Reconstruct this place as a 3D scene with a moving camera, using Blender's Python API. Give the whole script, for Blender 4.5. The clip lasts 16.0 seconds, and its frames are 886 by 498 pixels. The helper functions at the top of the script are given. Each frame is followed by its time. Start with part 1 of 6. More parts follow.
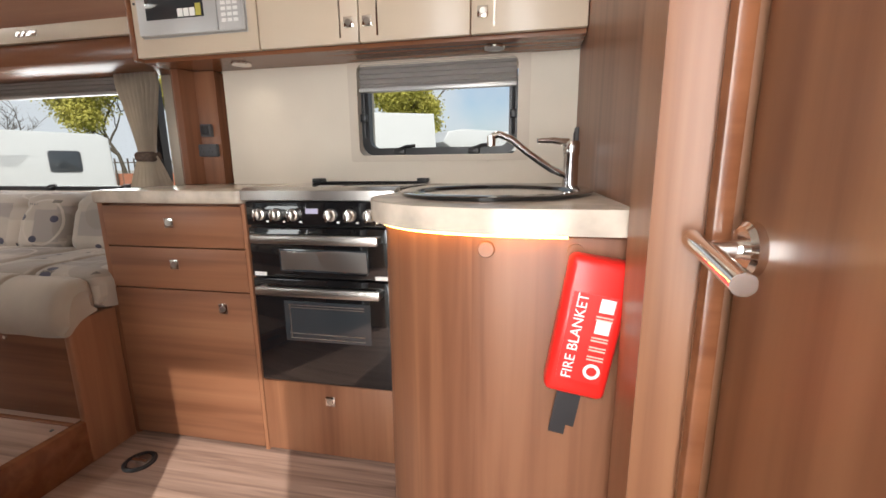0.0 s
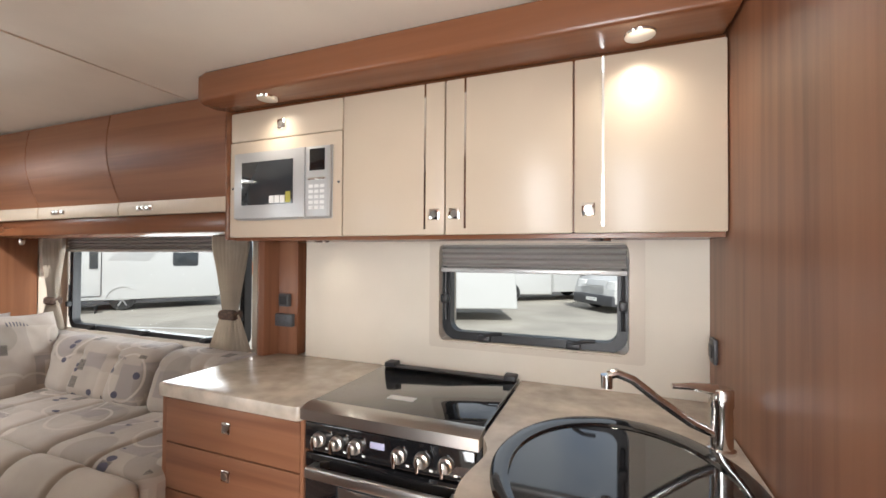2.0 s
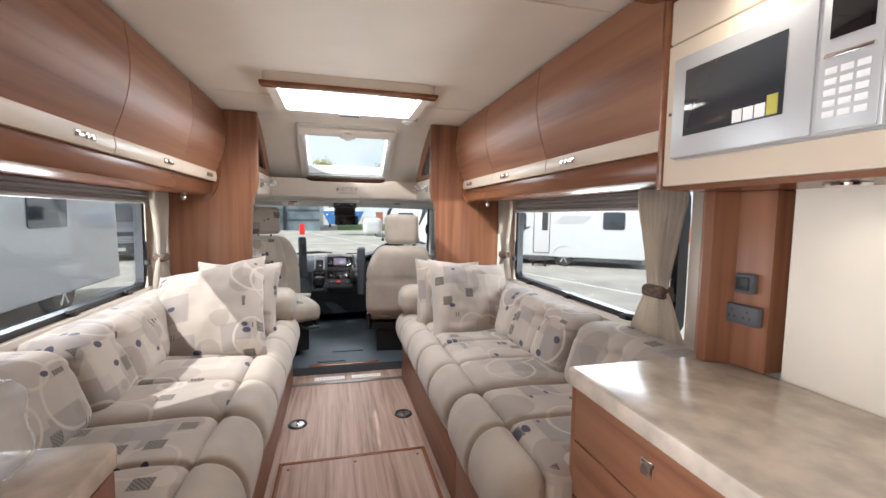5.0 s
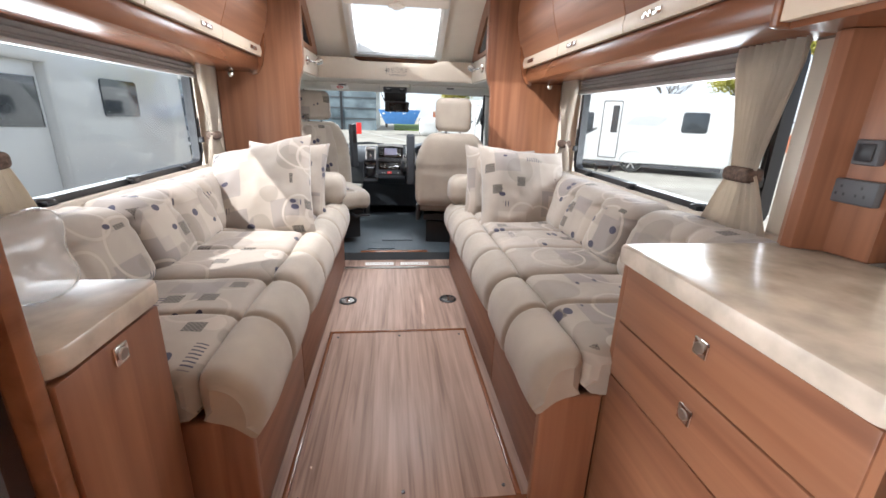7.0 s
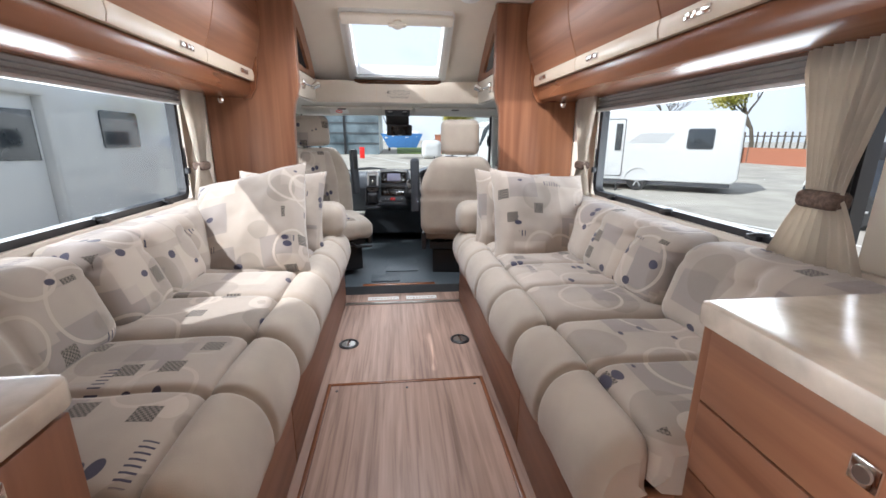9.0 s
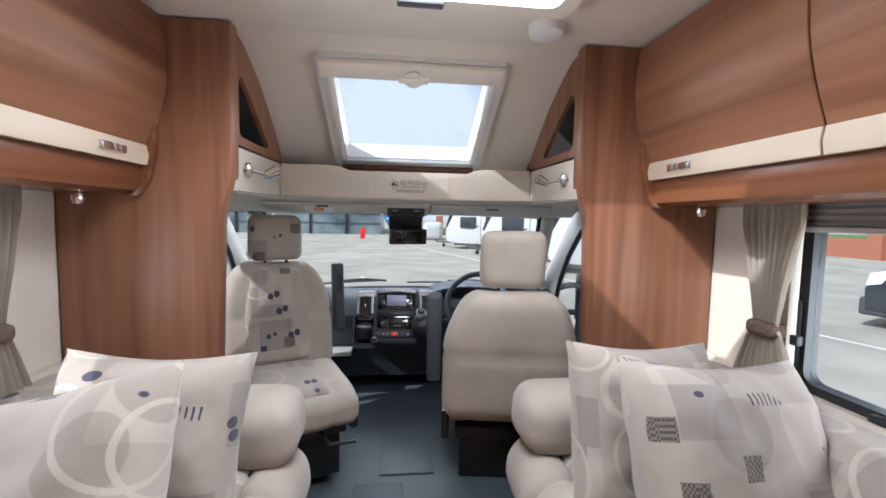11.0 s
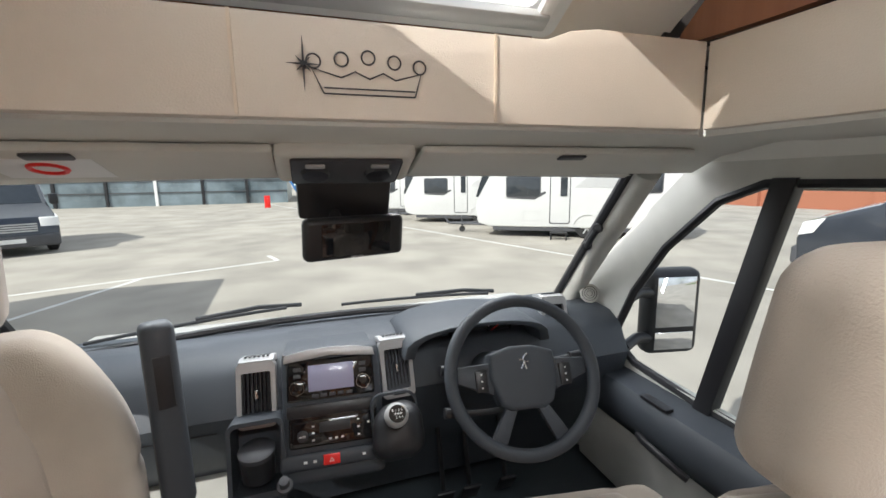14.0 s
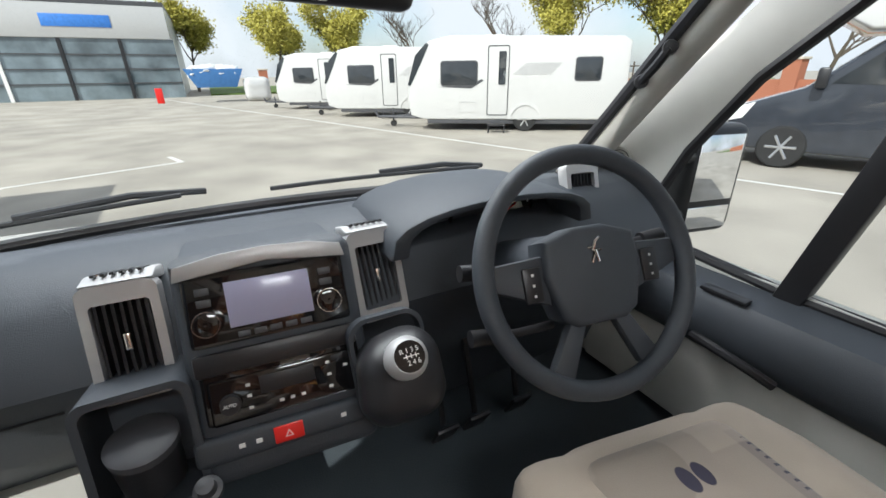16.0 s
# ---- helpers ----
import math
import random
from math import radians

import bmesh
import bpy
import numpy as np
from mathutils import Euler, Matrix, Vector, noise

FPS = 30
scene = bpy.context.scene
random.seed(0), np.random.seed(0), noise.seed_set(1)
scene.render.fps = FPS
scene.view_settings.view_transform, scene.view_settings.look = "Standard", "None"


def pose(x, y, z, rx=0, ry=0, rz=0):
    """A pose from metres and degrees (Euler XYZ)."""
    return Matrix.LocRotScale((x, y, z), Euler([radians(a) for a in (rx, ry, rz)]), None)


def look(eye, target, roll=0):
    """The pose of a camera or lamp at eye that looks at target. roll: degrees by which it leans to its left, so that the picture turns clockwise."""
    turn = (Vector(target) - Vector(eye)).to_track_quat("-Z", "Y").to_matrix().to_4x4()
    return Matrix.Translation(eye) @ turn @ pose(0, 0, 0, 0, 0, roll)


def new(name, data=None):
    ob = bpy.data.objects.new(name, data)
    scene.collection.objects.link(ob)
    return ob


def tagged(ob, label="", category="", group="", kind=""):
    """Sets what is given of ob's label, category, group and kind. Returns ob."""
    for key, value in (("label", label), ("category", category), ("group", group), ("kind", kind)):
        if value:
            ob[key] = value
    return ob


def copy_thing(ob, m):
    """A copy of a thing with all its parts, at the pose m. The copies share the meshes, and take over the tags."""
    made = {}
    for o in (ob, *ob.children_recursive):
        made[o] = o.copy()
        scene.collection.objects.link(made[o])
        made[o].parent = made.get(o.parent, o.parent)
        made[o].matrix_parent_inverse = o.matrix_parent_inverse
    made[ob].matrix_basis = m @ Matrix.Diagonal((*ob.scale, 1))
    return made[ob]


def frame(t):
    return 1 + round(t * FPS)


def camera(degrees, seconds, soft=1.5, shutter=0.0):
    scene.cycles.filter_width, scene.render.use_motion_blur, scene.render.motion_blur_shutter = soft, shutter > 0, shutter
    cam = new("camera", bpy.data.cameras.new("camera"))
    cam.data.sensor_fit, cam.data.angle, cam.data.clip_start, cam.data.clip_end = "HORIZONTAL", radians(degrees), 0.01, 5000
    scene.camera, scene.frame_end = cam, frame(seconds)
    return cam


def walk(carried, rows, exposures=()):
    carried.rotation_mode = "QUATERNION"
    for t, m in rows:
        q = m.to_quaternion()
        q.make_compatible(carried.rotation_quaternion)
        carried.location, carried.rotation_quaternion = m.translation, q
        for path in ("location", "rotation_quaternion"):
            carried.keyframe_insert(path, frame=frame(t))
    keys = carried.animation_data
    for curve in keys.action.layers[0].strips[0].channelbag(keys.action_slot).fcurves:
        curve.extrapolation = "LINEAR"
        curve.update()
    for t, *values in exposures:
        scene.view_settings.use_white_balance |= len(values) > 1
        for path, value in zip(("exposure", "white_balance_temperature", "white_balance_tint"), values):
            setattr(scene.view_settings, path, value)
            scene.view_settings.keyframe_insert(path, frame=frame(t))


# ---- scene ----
cam = camera(93.6, 16.0, soft=1.6)
PATH = [
    (0, (0.5, -0.632, 0.967), (0.112, 1.291, 0.575), -0.6),
    (0.5, (0.464, -0.5, 0.986), (0.008, 1.42, 0.661), 0.1),
    (1, (0.413, -0.389, 1.146), (-0.126, 1.525, 0.933), 0.6),
    (1.5, (0.393, -0.389, 1.276), (-0.189, 1.523, 1.21), 0.6),
    (2, (0.4, -0.397, 1.305), (-0.337, 1.462, 1.334), 0.4),
    (2.5, (0.403, -0.315, 1.309), (-0.664, 1.377, 1.332), 0.0),
    (3, (0.37, -0.236, 1.306), (-1.035, 1.187, 1.312), -0.6),
    (3.5, (0.311, -0.195, 1.308), (-1.35, 0.919, 1.314), -1.3),
    (4, (0.174, -0.143, 1.309), (-1.634, 0.712, 1.339), -1.0),
    (4.2, (0.126, -0.127, 1.313), (-1.734, 0.607, 1.339), -1.1),
    (6.3, (-0.031, -0.031, 1.195), (-1.976, 0.209, 0.8), 1.6),
    (6.5, (-0.038, -0.028, 1.192), (-1.969, 0.21, 0.729), 1.6),
    (7, (-0.055, -0.02, 1.164), (-1.946, 0.21, 0.556), 1.8),
    (7.5, (-0.046, -0.024, 1.131), (-1.909, 0.195, 0.437), 1.9),
    (8, (-0.054, -0.013, 1.14), (-1.922, 0.192, 0.455), 1.6),
    (8.2, (-0.069, 0.001, 1.149), (-1.945, 0.199, 0.486), 1.3),
    (10.3, (-1.063, -0.063, 1.195), (-3.032, 0.157, 0.923), 0.4),
    (10.5, (-1.204, -0.039, 1.22), (-3.177, 0.168, 0.967), 0.8),
    (11, (-1.523, -0.052, 1.327), (-3.506, 0.166, 1.181), 1.1),
    (11.5, (-1.757, -0.06, 1.348), (-3.743, 0.163, 1.282), 0.3),
    (12, (-2.028, -0.064, 1.377), (-4.012, 0.185, 1.415), -0.1),
    (12.5, (-2.248, -0.094, 1.386), (-4.225, 0.193, 1.487), -0.8),
    (13, (-2.48, -0.123, 1.378), (-4.448, 0.235, 1.392), -0.9),
    (13.5, (-2.72, -0.102, 1.363), (-4.659, 0.361, 1.203), -0.6),
    (14, (-2.904, -0.081, 1.335), (-4.783, 0.524, 1.011), -0.9),
    (14.5, (-3.082, -0.089, 1.292), (-4.89, 0.628, 0.828), -1.2),
    (15, (-3.221, -0.079, 1.233), (-4.967, 0.713, 0.662), -1.1),
    (15.5, (-3.328, -0.074, 1.174), (-5.01, 0.764, 0.492), -0.9),
    (16, (-3.371, -0.073, 1.136), (-5.005, 0.776, 0.357), -0.7),
]
EXPOSURES = [(0, -0.05, 6350, 10), (1.5, 0.15, 6250, 10), (3.5, 0.1, 5950, 10), (5, 0.4, 5900, 10), (8, 0.68, 5850, 10), (10.5, 0.0, 5600, 10), (12, 0.75, 5750, 10), (13.5, 0.3, 6250, 10), (14.5, 0.35, 6100, 10), (16, 0.25, 6100, 9)]
walk(cam, [(t, look(eye, target, roll)) for t, eye, target, roll in PATH], EXPOSURES)

# ---- daylight ----
world = bpy.data.worlds.new("sky")
scene.world = world
world.use_nodes = True
_n = world.node_tree.nodes
_sky = _n.new("ShaderNodeTexSky")
_sky.sky_type = "NISHITA"
_sky.sun_disc = False
SUN_DIR = Vector((-0.42, 0.75, -0.72)).normalized()
_sky.sun_elevation = math.asin(-SUN_DIR.z)
_sky.sun_rotation = math.atan2(-SUN_DIR.x, -SUN_DIR.y)
_sky.dust_density = 2.0
_bg = _n["Background"]
_bg.inputs["Strength"].default_value = 0.14
# soft broken cloud over the blue
_tc = _n.new("ShaderNodeTexCoord")
_nz = _n.new("ShaderNodeTexNoise")
_nz.inputs["Scale"].default_value = 3.0
_nz.inputs["Detail"].default_value = 6.0
_rp = _n.new("ShaderNodeValToRGB")
_rp.color_ramp.elements[0].position, _rp.color_ramp.elements[1].position = 0.32, 0.56
_mx = _n.new("ShaderNodeMix")
_mx.data_type = "RGBA"
_mx.inputs["B"].default_value = (5.8, 5.9, 6.1, 1)
_l = world.node_tree.links
_l.new(_tc.outputs["Generated"], _nz.inputs["Vector"])
_l.new(_nz.outputs["Fac"], _rp.inputs["Fac"])
_l.new(_rp.outputs["Color"], _mx.inputs["Factor"])
_l.new(_sky.outputs["Color"], _mx.inputs["A"])
_l.new(_mx.outputs["Result"], _bg.inputs["Color"])
sun_data = bpy.data.lights.new("sun", "SUN")
sun_data.energy, sun_data.angle, sun_data.color = 4.5, radians(0.6), (1.0, 0.95, 0.87)
sun = new("sun", sun_data)
sun.matrix_world = look((0, 0, 30), Vector((0, 0, 30)) + SUN_DIR)


def daylight_lamp(name, eye, target, w, h, watts):
    """An added fill lamp just outside an opening, standing in for daylight through it."""
    d = bpy.data.lights.new(name, "AREA")
    d.shape, d.size, d.size_y, d.energy, d.color = "RECTANGLE", w, h, watts, (1.0, 0.98, 0.95)
    ob = new(name, d)
    ob.matrix_world = look(eye, target)


daylight_lamp("daylight_entrance", (0.36, -1.3, 1.0), (-0.1, 0.5, 0.55), 0.5, 1.6, 38)
daylight_lamp("daylight_rooflight", (-2.38, 0, 2.12), (-2.38, 0.001, 0), 0.5, 0.66, 26)
# Added low and tilted up, in place of sunlight bounced off the ground.
daylight_lamp("daylight_right", (-1.9, 1.42, 0.95), (-1.9, -0.2, 1.55), 1.3, 0.5, 14)
daylight_lamp("daylight_left", (-1.9, -1.42, 0.95), (-1.9, 0.2, 1.55), 1.3, 0.5, 14)
daylight_lamp("daylight_windscreen", (-4.55, 0, 1.85), (-3.5, 0, 0.7), 1.7, 0.6, 30)


# ---- materials ----
def material(name, colour, rough=0.5, metal=0.0, bump=0.0, bump_scale=60, vary=0.12, vary_scale=5.0, coat=0.0, spec=0.5):
    m = bpy.data.materials.new(name)
    m.use_nodes = True
    nt = m.node_tree
    b = nt.nodes["Principled BSDF"]
    b.inputs["Roughness"].default_value, b.inputs["Metallic"].default_value = rough, metal
    b.inputs["Coat Weight"].default_value = coat
    b.inputs["Specular IOR Level"].default_value = spec
    tc = nt.nodes.new("ShaderNodeTexCoord")
    n1 = nt.nodes.new("ShaderNodeTexNoise")
    n1.inputs["Scale"].default_value, n1.inputs["Detail"].default_value = vary_scale, 5
    nt.links.new(tc.outputs["Object"], n1.inputs["Vector"])
    r = nt.nodes.new("ShaderNodeValToRGB")
    c = Vector(colour)
    r.color_ramp.elements[0].position, r.color_ramp.elements[1].position = 0.3, 0.7
    r.color_ramp.elements[0].color = (*(c * (1 - vary)), 1)
    r.color_ramp.elements[1].color = (*[min(1, v) for v in c * (1 + vary)], 1)
    nt.links.new(n1.outputs["Fac"], r.inputs["Fac"])
    nt.links.new(r.outputs["Color"], b.inputs["Base Color"])
    if bump:
        n2 = nt.nodes.new("ShaderNodeTexNoise")
        n2.inputs["Scale"].default_value, n2.inputs["Detail"].default_value = bump_scale, 3
        nt.links.new(tc.outputs["Object"], n2.inputs["Vector"])
        bp = nt.nodes.new("ShaderNodeBump")
        bp.inputs["Strength"].default_value, bp.inputs["Distance"].default_value = bump, 0.004
        nt.links.new(n2.outputs["Fac"], bp.inputs["Height"])
        nt.links.new(bp.outputs["Normal"], b.inputs["Normal"])
    return m


def wood(name, axis, dark, light, scale=1.0, rough=0.4):
    """Veneer with its grain along one axis (0, 1, 2)."""
    m = bpy.data.materials.new(name)
    m.use_nodes = True
    nt = m.node_tree
    b = nt.nodes["Principled BSDF"]
    b.inputs["Roughness"].default_value = rough
    tc = nt.nodes.new("ShaderNodeTexCoord")
    oi = nt.nodes.new("ShaderNodeObjectInfo")
    mp = nt.nodes.new("ShaderNodeMapping")
    s = [22.0 * scale] * 3
    s[axis] = 0.9 * scale
    mp.inputs["Scale"].default_value = s
    ad = nt.nodes.new("ShaderNodeVectorMath")
    ad.operation = "MULTIPLY_ADD"
    ad.inputs[1].default_value = (1, 1, 1)
    sc = nt.nodes.new("ShaderNodeVectorMath")
    sc.operation = "SCALE"
    sc.inputs[0].default_value = (7.3, 5.1, 9.7)
    nt.links.new(oi.outputs["Random"], sc.inputs["Scale"])
    nt.links.new(tc.outputs["Object"], ad.inputs[0])
    nt.links.new(sc.outputs["Vector"], ad.inputs[2])
    nt.links.new(ad.outputs["Vector"], mp.inputs["Vector"])
    fine = nt.nodes.new("ShaderNodeTexNoise")
    fine.inputs["Scale"].default_value, fine.inputs["Detail"].default_value = 1.0, 8
    fine.inputs["Distortion"].default_value = 0.6
    nt.links.new(mp.outputs["Vector"], fine.inputs["Vector"])
    broad = nt.nodes.new("ShaderNodeTexNoise")
    broad.inputs["Scale"].default_value, broad.inputs["Detail"].default_value = 0.22, 3
    nt.links.new(mp.outputs["Vector"], broad.inputs["Vector"])
    mixf = nt.nodes.new("ShaderNodeMath")
    mixf.operation = "MULTIPLY_ADD"
    mixf.inputs[1].default_value = 0.55
    half = nt.nodes.new("ShaderNodeMath")
    half.operation = "MULTIPLY"
    half.inputs[1].default_value = 0.45
    nt.links.new(broad.outputs["Fac"], half.inputs[0])
    nt.links.new(fine.outputs["Fac"], mixf.inputs[0])
    nt.links.new(half.outputs["Value"], mixf.inputs[2])
    r = nt.nodes.new("ShaderNodeValToRGB")
    r.color_ramp.elements[0].position, r.color_ramp.elements[1].position = 0.34, 0.66
    r.color_ramp.elements[0].color, r.color_ramp.elements[1].color = (*dark, 1), (*light, 1)
    mid = r.color_ramp.elements.new(0.5)
    mid.color = (*[0.42 * a + 0.58 * c for a, c in zip(dark, light)], 1)
    nt.links.new(mixf.outputs["Value"], r.inputs["Fac"])
    nt.links.new(r.outputs["Color"], b.inputs["Base Color"])
    bp = nt.nodes.new("ShaderNodeBump")
    bp.inputs["Strength"].default_value, bp.inputs["Distance"].default_value = 0.08, 0.002
    nt.links.new(fine.outputs["Fac"], bp.inputs["Height"])
    nt.links.new(bp.outputs["Normal"], b.inputs["Normal"])
    return m


def fabric(name, base, printed=True, weave=500):
    """Woven upholstery; printed: pairs of dark ovals, pale arcs and taupe squares."""
    m = bpy.data.materials.new(name)
    m.use_nodes = True
    nt = m.node_tree
    N, L = nt.nodes, nt.links
    b = N["Principled BSDF"]
    b.inputs["Roughness"].default_value = 0.9
    b.inputs["Sheen Weight"].default_value = 0.25
    b.inputs["Specular IOR Level"].default_value = 0.2
    tc = N.new("ShaderNodeTexCoord")
    oi = N.new("ShaderNodeObjectInfo")
    sc = N.new("ShaderNodeVectorMath")
    sc.operation = "SCALE"
    sc.inputs[0].default_value = (3.7, 2.9, 5.3)
    L.new(oi.outputs["Random"], sc.inputs["Scale"])
    ad = N.new("ShaderNodeVectorMath")
    L.new(tc.outputs["Object"], ad.inputs[0])
    L.new(sc.outputs["Vector"], ad.inputs[1])
    co = ad.outputs["Vector"]

    def noise_tex(scale, detail=3):
        n = N.new("ShaderNodeTexNoise")
        n.inputs["Scale"].default_value, n.inputs["Detail"].default_value = scale, detail
        L.new(co, n.inputs["Vector"])
        return n.outputs["Fac"]

    def step(value, lo, hi):
        r = N.new("ShaderNodeMapRange")
        r.inputs["From Min"].default_value, r.inputs["From Max"].default_value = lo, hi
        L.new(value, r.inputs["Value"])
        return r.outputs["Result"]

    def mix(fac, a, c):
        x = N.new("ShaderNodeMix")
        x.data_type = "RGBA"
        L.new(fac, x.inputs["Factor"])
        for socket, v in (("A", a), ("B", c)):
            if isinstance(v, tuple):
                x.inputs[socket].default_value = (*v, 1)
            else:
                L.new(v, x.inputs[socket])
        return x.outputs["Result"]

    def cells(scale, offset=(0, 0, 0), stretch=(1, 1, 1), metric="EUCLIDEAN", rand=0.9):
        mp = N.new("ShaderNodeMapping")
        mp.inputs["Location"].default_value, mp.inputs["Scale"].default_value = offset, stretch
        L.new(co, mp.inputs["Vector"])
        v = N.new("ShaderNodeTexVoronoi")
        v.distance = metric
        v.inputs["Scale"].default_value, v.inputs["Randomness"].default_value = scale, rand
        L.new(mp.outputs["Vector"], v.inputs["Vector"])
        return v

    col = mix(step(noise_tex(6), 0.35, 0.65), tuple(0.9 * c for c in base), tuple(min(1, 1.08 * c) for c in base))
    if printed:
        pale = tuple(min(1, 1.3 * c) for c in base)
        taupe = tuple(0.55 * c for c in base)
        mauve = tuple(k * c for k, c in zip((0.68, 0.69, 0.76), base))

        def part_of(value, share):
            x = N.new("ShaderNodeMath")
            x.operation = "MULTIPLY"
            x.inputs[1].default_value = share
            L.new(value, x.inputs[0])
            return x.outputs["Value"]

        # broad overlapping blocks and discs, then pale loops
        for scale, off, metric, edge, tone, share in ((4.2, (0.7, 0.2, 0.4), "CHEBYCHEV", 0.30, mauve, 0.8), (3.6, (0.15, 0.6, 0.9), "CHEBYCHEV", 0.28, pale, 0.55), (3.9, (0.3, 0.1, 0.2), "EUCLIDEAN", 0.33, taupe, 0.45)):
            c = cells(scale, off, (1, 1, 1), metric, 0.85)
            col = mix(part_of(step(c.outputs["Distance"], edge, edge - 0.012), share), col, tone)
        for scale, off, radius in ((3.1, (0.3, 0.1, 0.2), 0.33), (3.4, (0.8, 0.5, 0.1), 0.27)):
            ring = N.new("ShaderNodeMath")
            ring.operation = "COMPARE"
            ring.inputs[1].default_value, ring.inputs[2].default_value = radius, 0.016
            L.new(cells(scale, off).outputs["Distance"], ring.inputs[0])
            col = mix(part_of(ring.outputs["Value"], 0.8), col, pale)
        # small woven lattice patches
        sq = cells(6.0, metric="CHEBYCHEV", rand=0.8)
        chk = N.new("ShaderNodeTexChecker")
        chk.inputs["Scale"].default_value = 170
        L.new(co, chk.inputs["Vector"])
        patch = mix(chk.outputs["Fac"], taupe, tuple(0.2 * c for c in base))
        col = mix(step(sq.outputs["Distance"], 0.15, 0.142), col, patch)
        # rows of short dashes and pairs of dark ovals
        dark = (0.05, 0.046, 0.072)
        strokes = N.new("ShaderNodeTexWave")
        strokes.inputs["Scale"].default_value = 22
        L.new(co, strokes.inputs["Vector"])
        bars = N.new("ShaderNodeMath")
        bars.operation = "MULTIPLY"
        L.new(step(strokes.outputs["Fac"], 0.72, 0.78), bars.inputs[0])
        L.new(step(cells(6.5, (0.5, 0.9, 0.3), (0.35, 1.3, 1.3), "CHEBYCHEV").outputs["Distance"], 0.12, 0.11), bars.inputs[1])
        col = mix(bars.outputs["Value"], col, dark)
        for off in ((0, 0, 0), (0.0, 0.034, 0.010)):
            e = cells(7.6, off, (0.72, 1.2, 1.0), rand=0.8)
            col = mix(step(e.outputs["Distance"], 0.128, 0.118), col, dark)
    L.new(col, b.inputs["Base Color"])
    w = N.new("ShaderNodeTexNoise")
    w.inputs["Scale"].default_value, w.inputs["Detail"].default_value = weave, 2
    L.new(tc.outputs["Object"], w.inputs["Vector"])
    bp = N.new("ShaderNodeBump")
    bp.inputs["Strength"].default_value, bp.inputs["Distance"].default_value = 0.35, 0.002
    L.new(w.outputs["Fac"], bp.inputs["Height"])
    L.new(bp.outputs["Normal"], b.inputs["Normal"])
    return m


def glass(name, tint=(1, 1, 1), rough=0.0):
    m = bpy.data.materials.new(name)
    m.use_nodes = True
    nt = m.node_tree
    nt.nodes.remove(nt.nodes["Principled BSDF"])
    out = nt.nodes["Material Output"]
    tr, gl, lw, pw, mx = (nt.nodes.new("ShaderNode" + k) for k in ("BsdfTransparent", "BsdfGlossy", "LayerWeight", "Math", "MixShader"))
    tr.inputs["Color"].default_value = (*tint, 1)
    gl.inputs["Roughness"].default_value = rough
    pw.operation = "POWER"
    pw.inputs[1].default_value = 4.0
    lw.inputs["Blend"].default_value = 0.42
    nt.links.new(lw.outputs["Facing"], pw.inputs[0])
    nt.links.new(pw.outputs["Value"], mx.inputs["Fac"])
    nt.links.new(tr.outputs["BSDF"], mx.inputs[1])
    nt.links.new(gl.outputs["BSDF"], mx.inputs[2])
    nt.links.new(mx.outputs["Shader"], out.inputs["Surface"])
    return m


def glow(name, colour, strength):
    m = bpy.data.materials.new(name)
    m.use_nodes = True
    b = m.node_tree.nodes["Principled BSDF"]
    b.inputs["Emission Color"].default_value, b.inputs["Emission Strength"].default_value = (*colour, 1), strength
    b.inputs["Base Color"].default_value = (*colour, 1)
    return m


W_DARK, W_LIGHT = (0.138, 0.05, 0.024), (0.31, 0.14, 0.072)
WOOD_V = wood("walnut_vertical_grain", 2, W_DARK, W_LIGHT)
WOOD_X = wood("walnut_long_grain", 0, W_DARK, W_LIGHT)
WOOD_DOOR = wood("oak_door_grain", 2, (0.18, 0.07, 0.032), (0.35, 0.165, 0.082), 0.8)
WOOD_RED = wood("cherry_trim", 0, (0.14, 0.05, 0.022), (0.25, 0.1, 0.045), rough=0.25)
FLOOR = wood("plank_vinyl", 0, (0.17, 0.102, 0.076), (0.46, 0.315, 0.245), 2.6, 0.5)
WALL = material("cream_wall_board", (0.66, 0.595, 0.5), 0.6, bump=0.1, bump_scale=300, vary=0.03)
CEIL = material("cream_ceiling_board", (0.78, 0.715, 0.62), 0.6, bump=0.08, bump_scale=200, vary=0.03)
CREAM = material("cream_gloss_panel", (0.58, 0.48, 0.365), 0.36, vary=0.02, coat=0.1)
LEATHER = material("cream_leatherette", (0.57, 0.5, 0.415), 0.5, bump=0.15, bump_scale=400, vary=0.04)
WORKTOP = material("stone_laminate", (0.52, 0.45, 0.37), 0.22, bump=0.02, vary=0.22, vary_scale=14)
CHROME = material("chrome", (0.82, 0.81, 0.79), 0.12, 1.0, vary=0.02)
STEEL = material("brushed_steel", (0.55, 0.53, 0.5), 0.3, 1.0, bump=0.05, bump_scale=200, vary=0.06)
SILVER = material("silver_plastic", (0.52, 0.52, 0.515), 0.38, 0.4, vary=0.04)
BLACK = material("black_plastic", (0.018, 0.018, 0.02), 0.4, bump=0.05, bump_scale=300)
GLOSS = material("black_gloss", (0.008, 0.008, 0.009), 0.06, coat=0.6)
DASH = material("charcoal_dash_plastic", (0.045, 0.052, 0.062), 0.55, bump=0.25, bump_scale=600, vary=0.1)
FELT = material("dark_brown_felt", (0.045, 0.038, 0.033), 0.95, bump=0.2, bump_scale=500)
RUBBER = material("cab_rubber_mat", (0.06, 0.075, 0.085), 0.6, bump=0.3, bump_scale=250)
HEADLINE = material("grey_headlining", (0.66, 0.65, 0.6), 0.85, bump=0.2, bump_scale=700, vary=0.04)
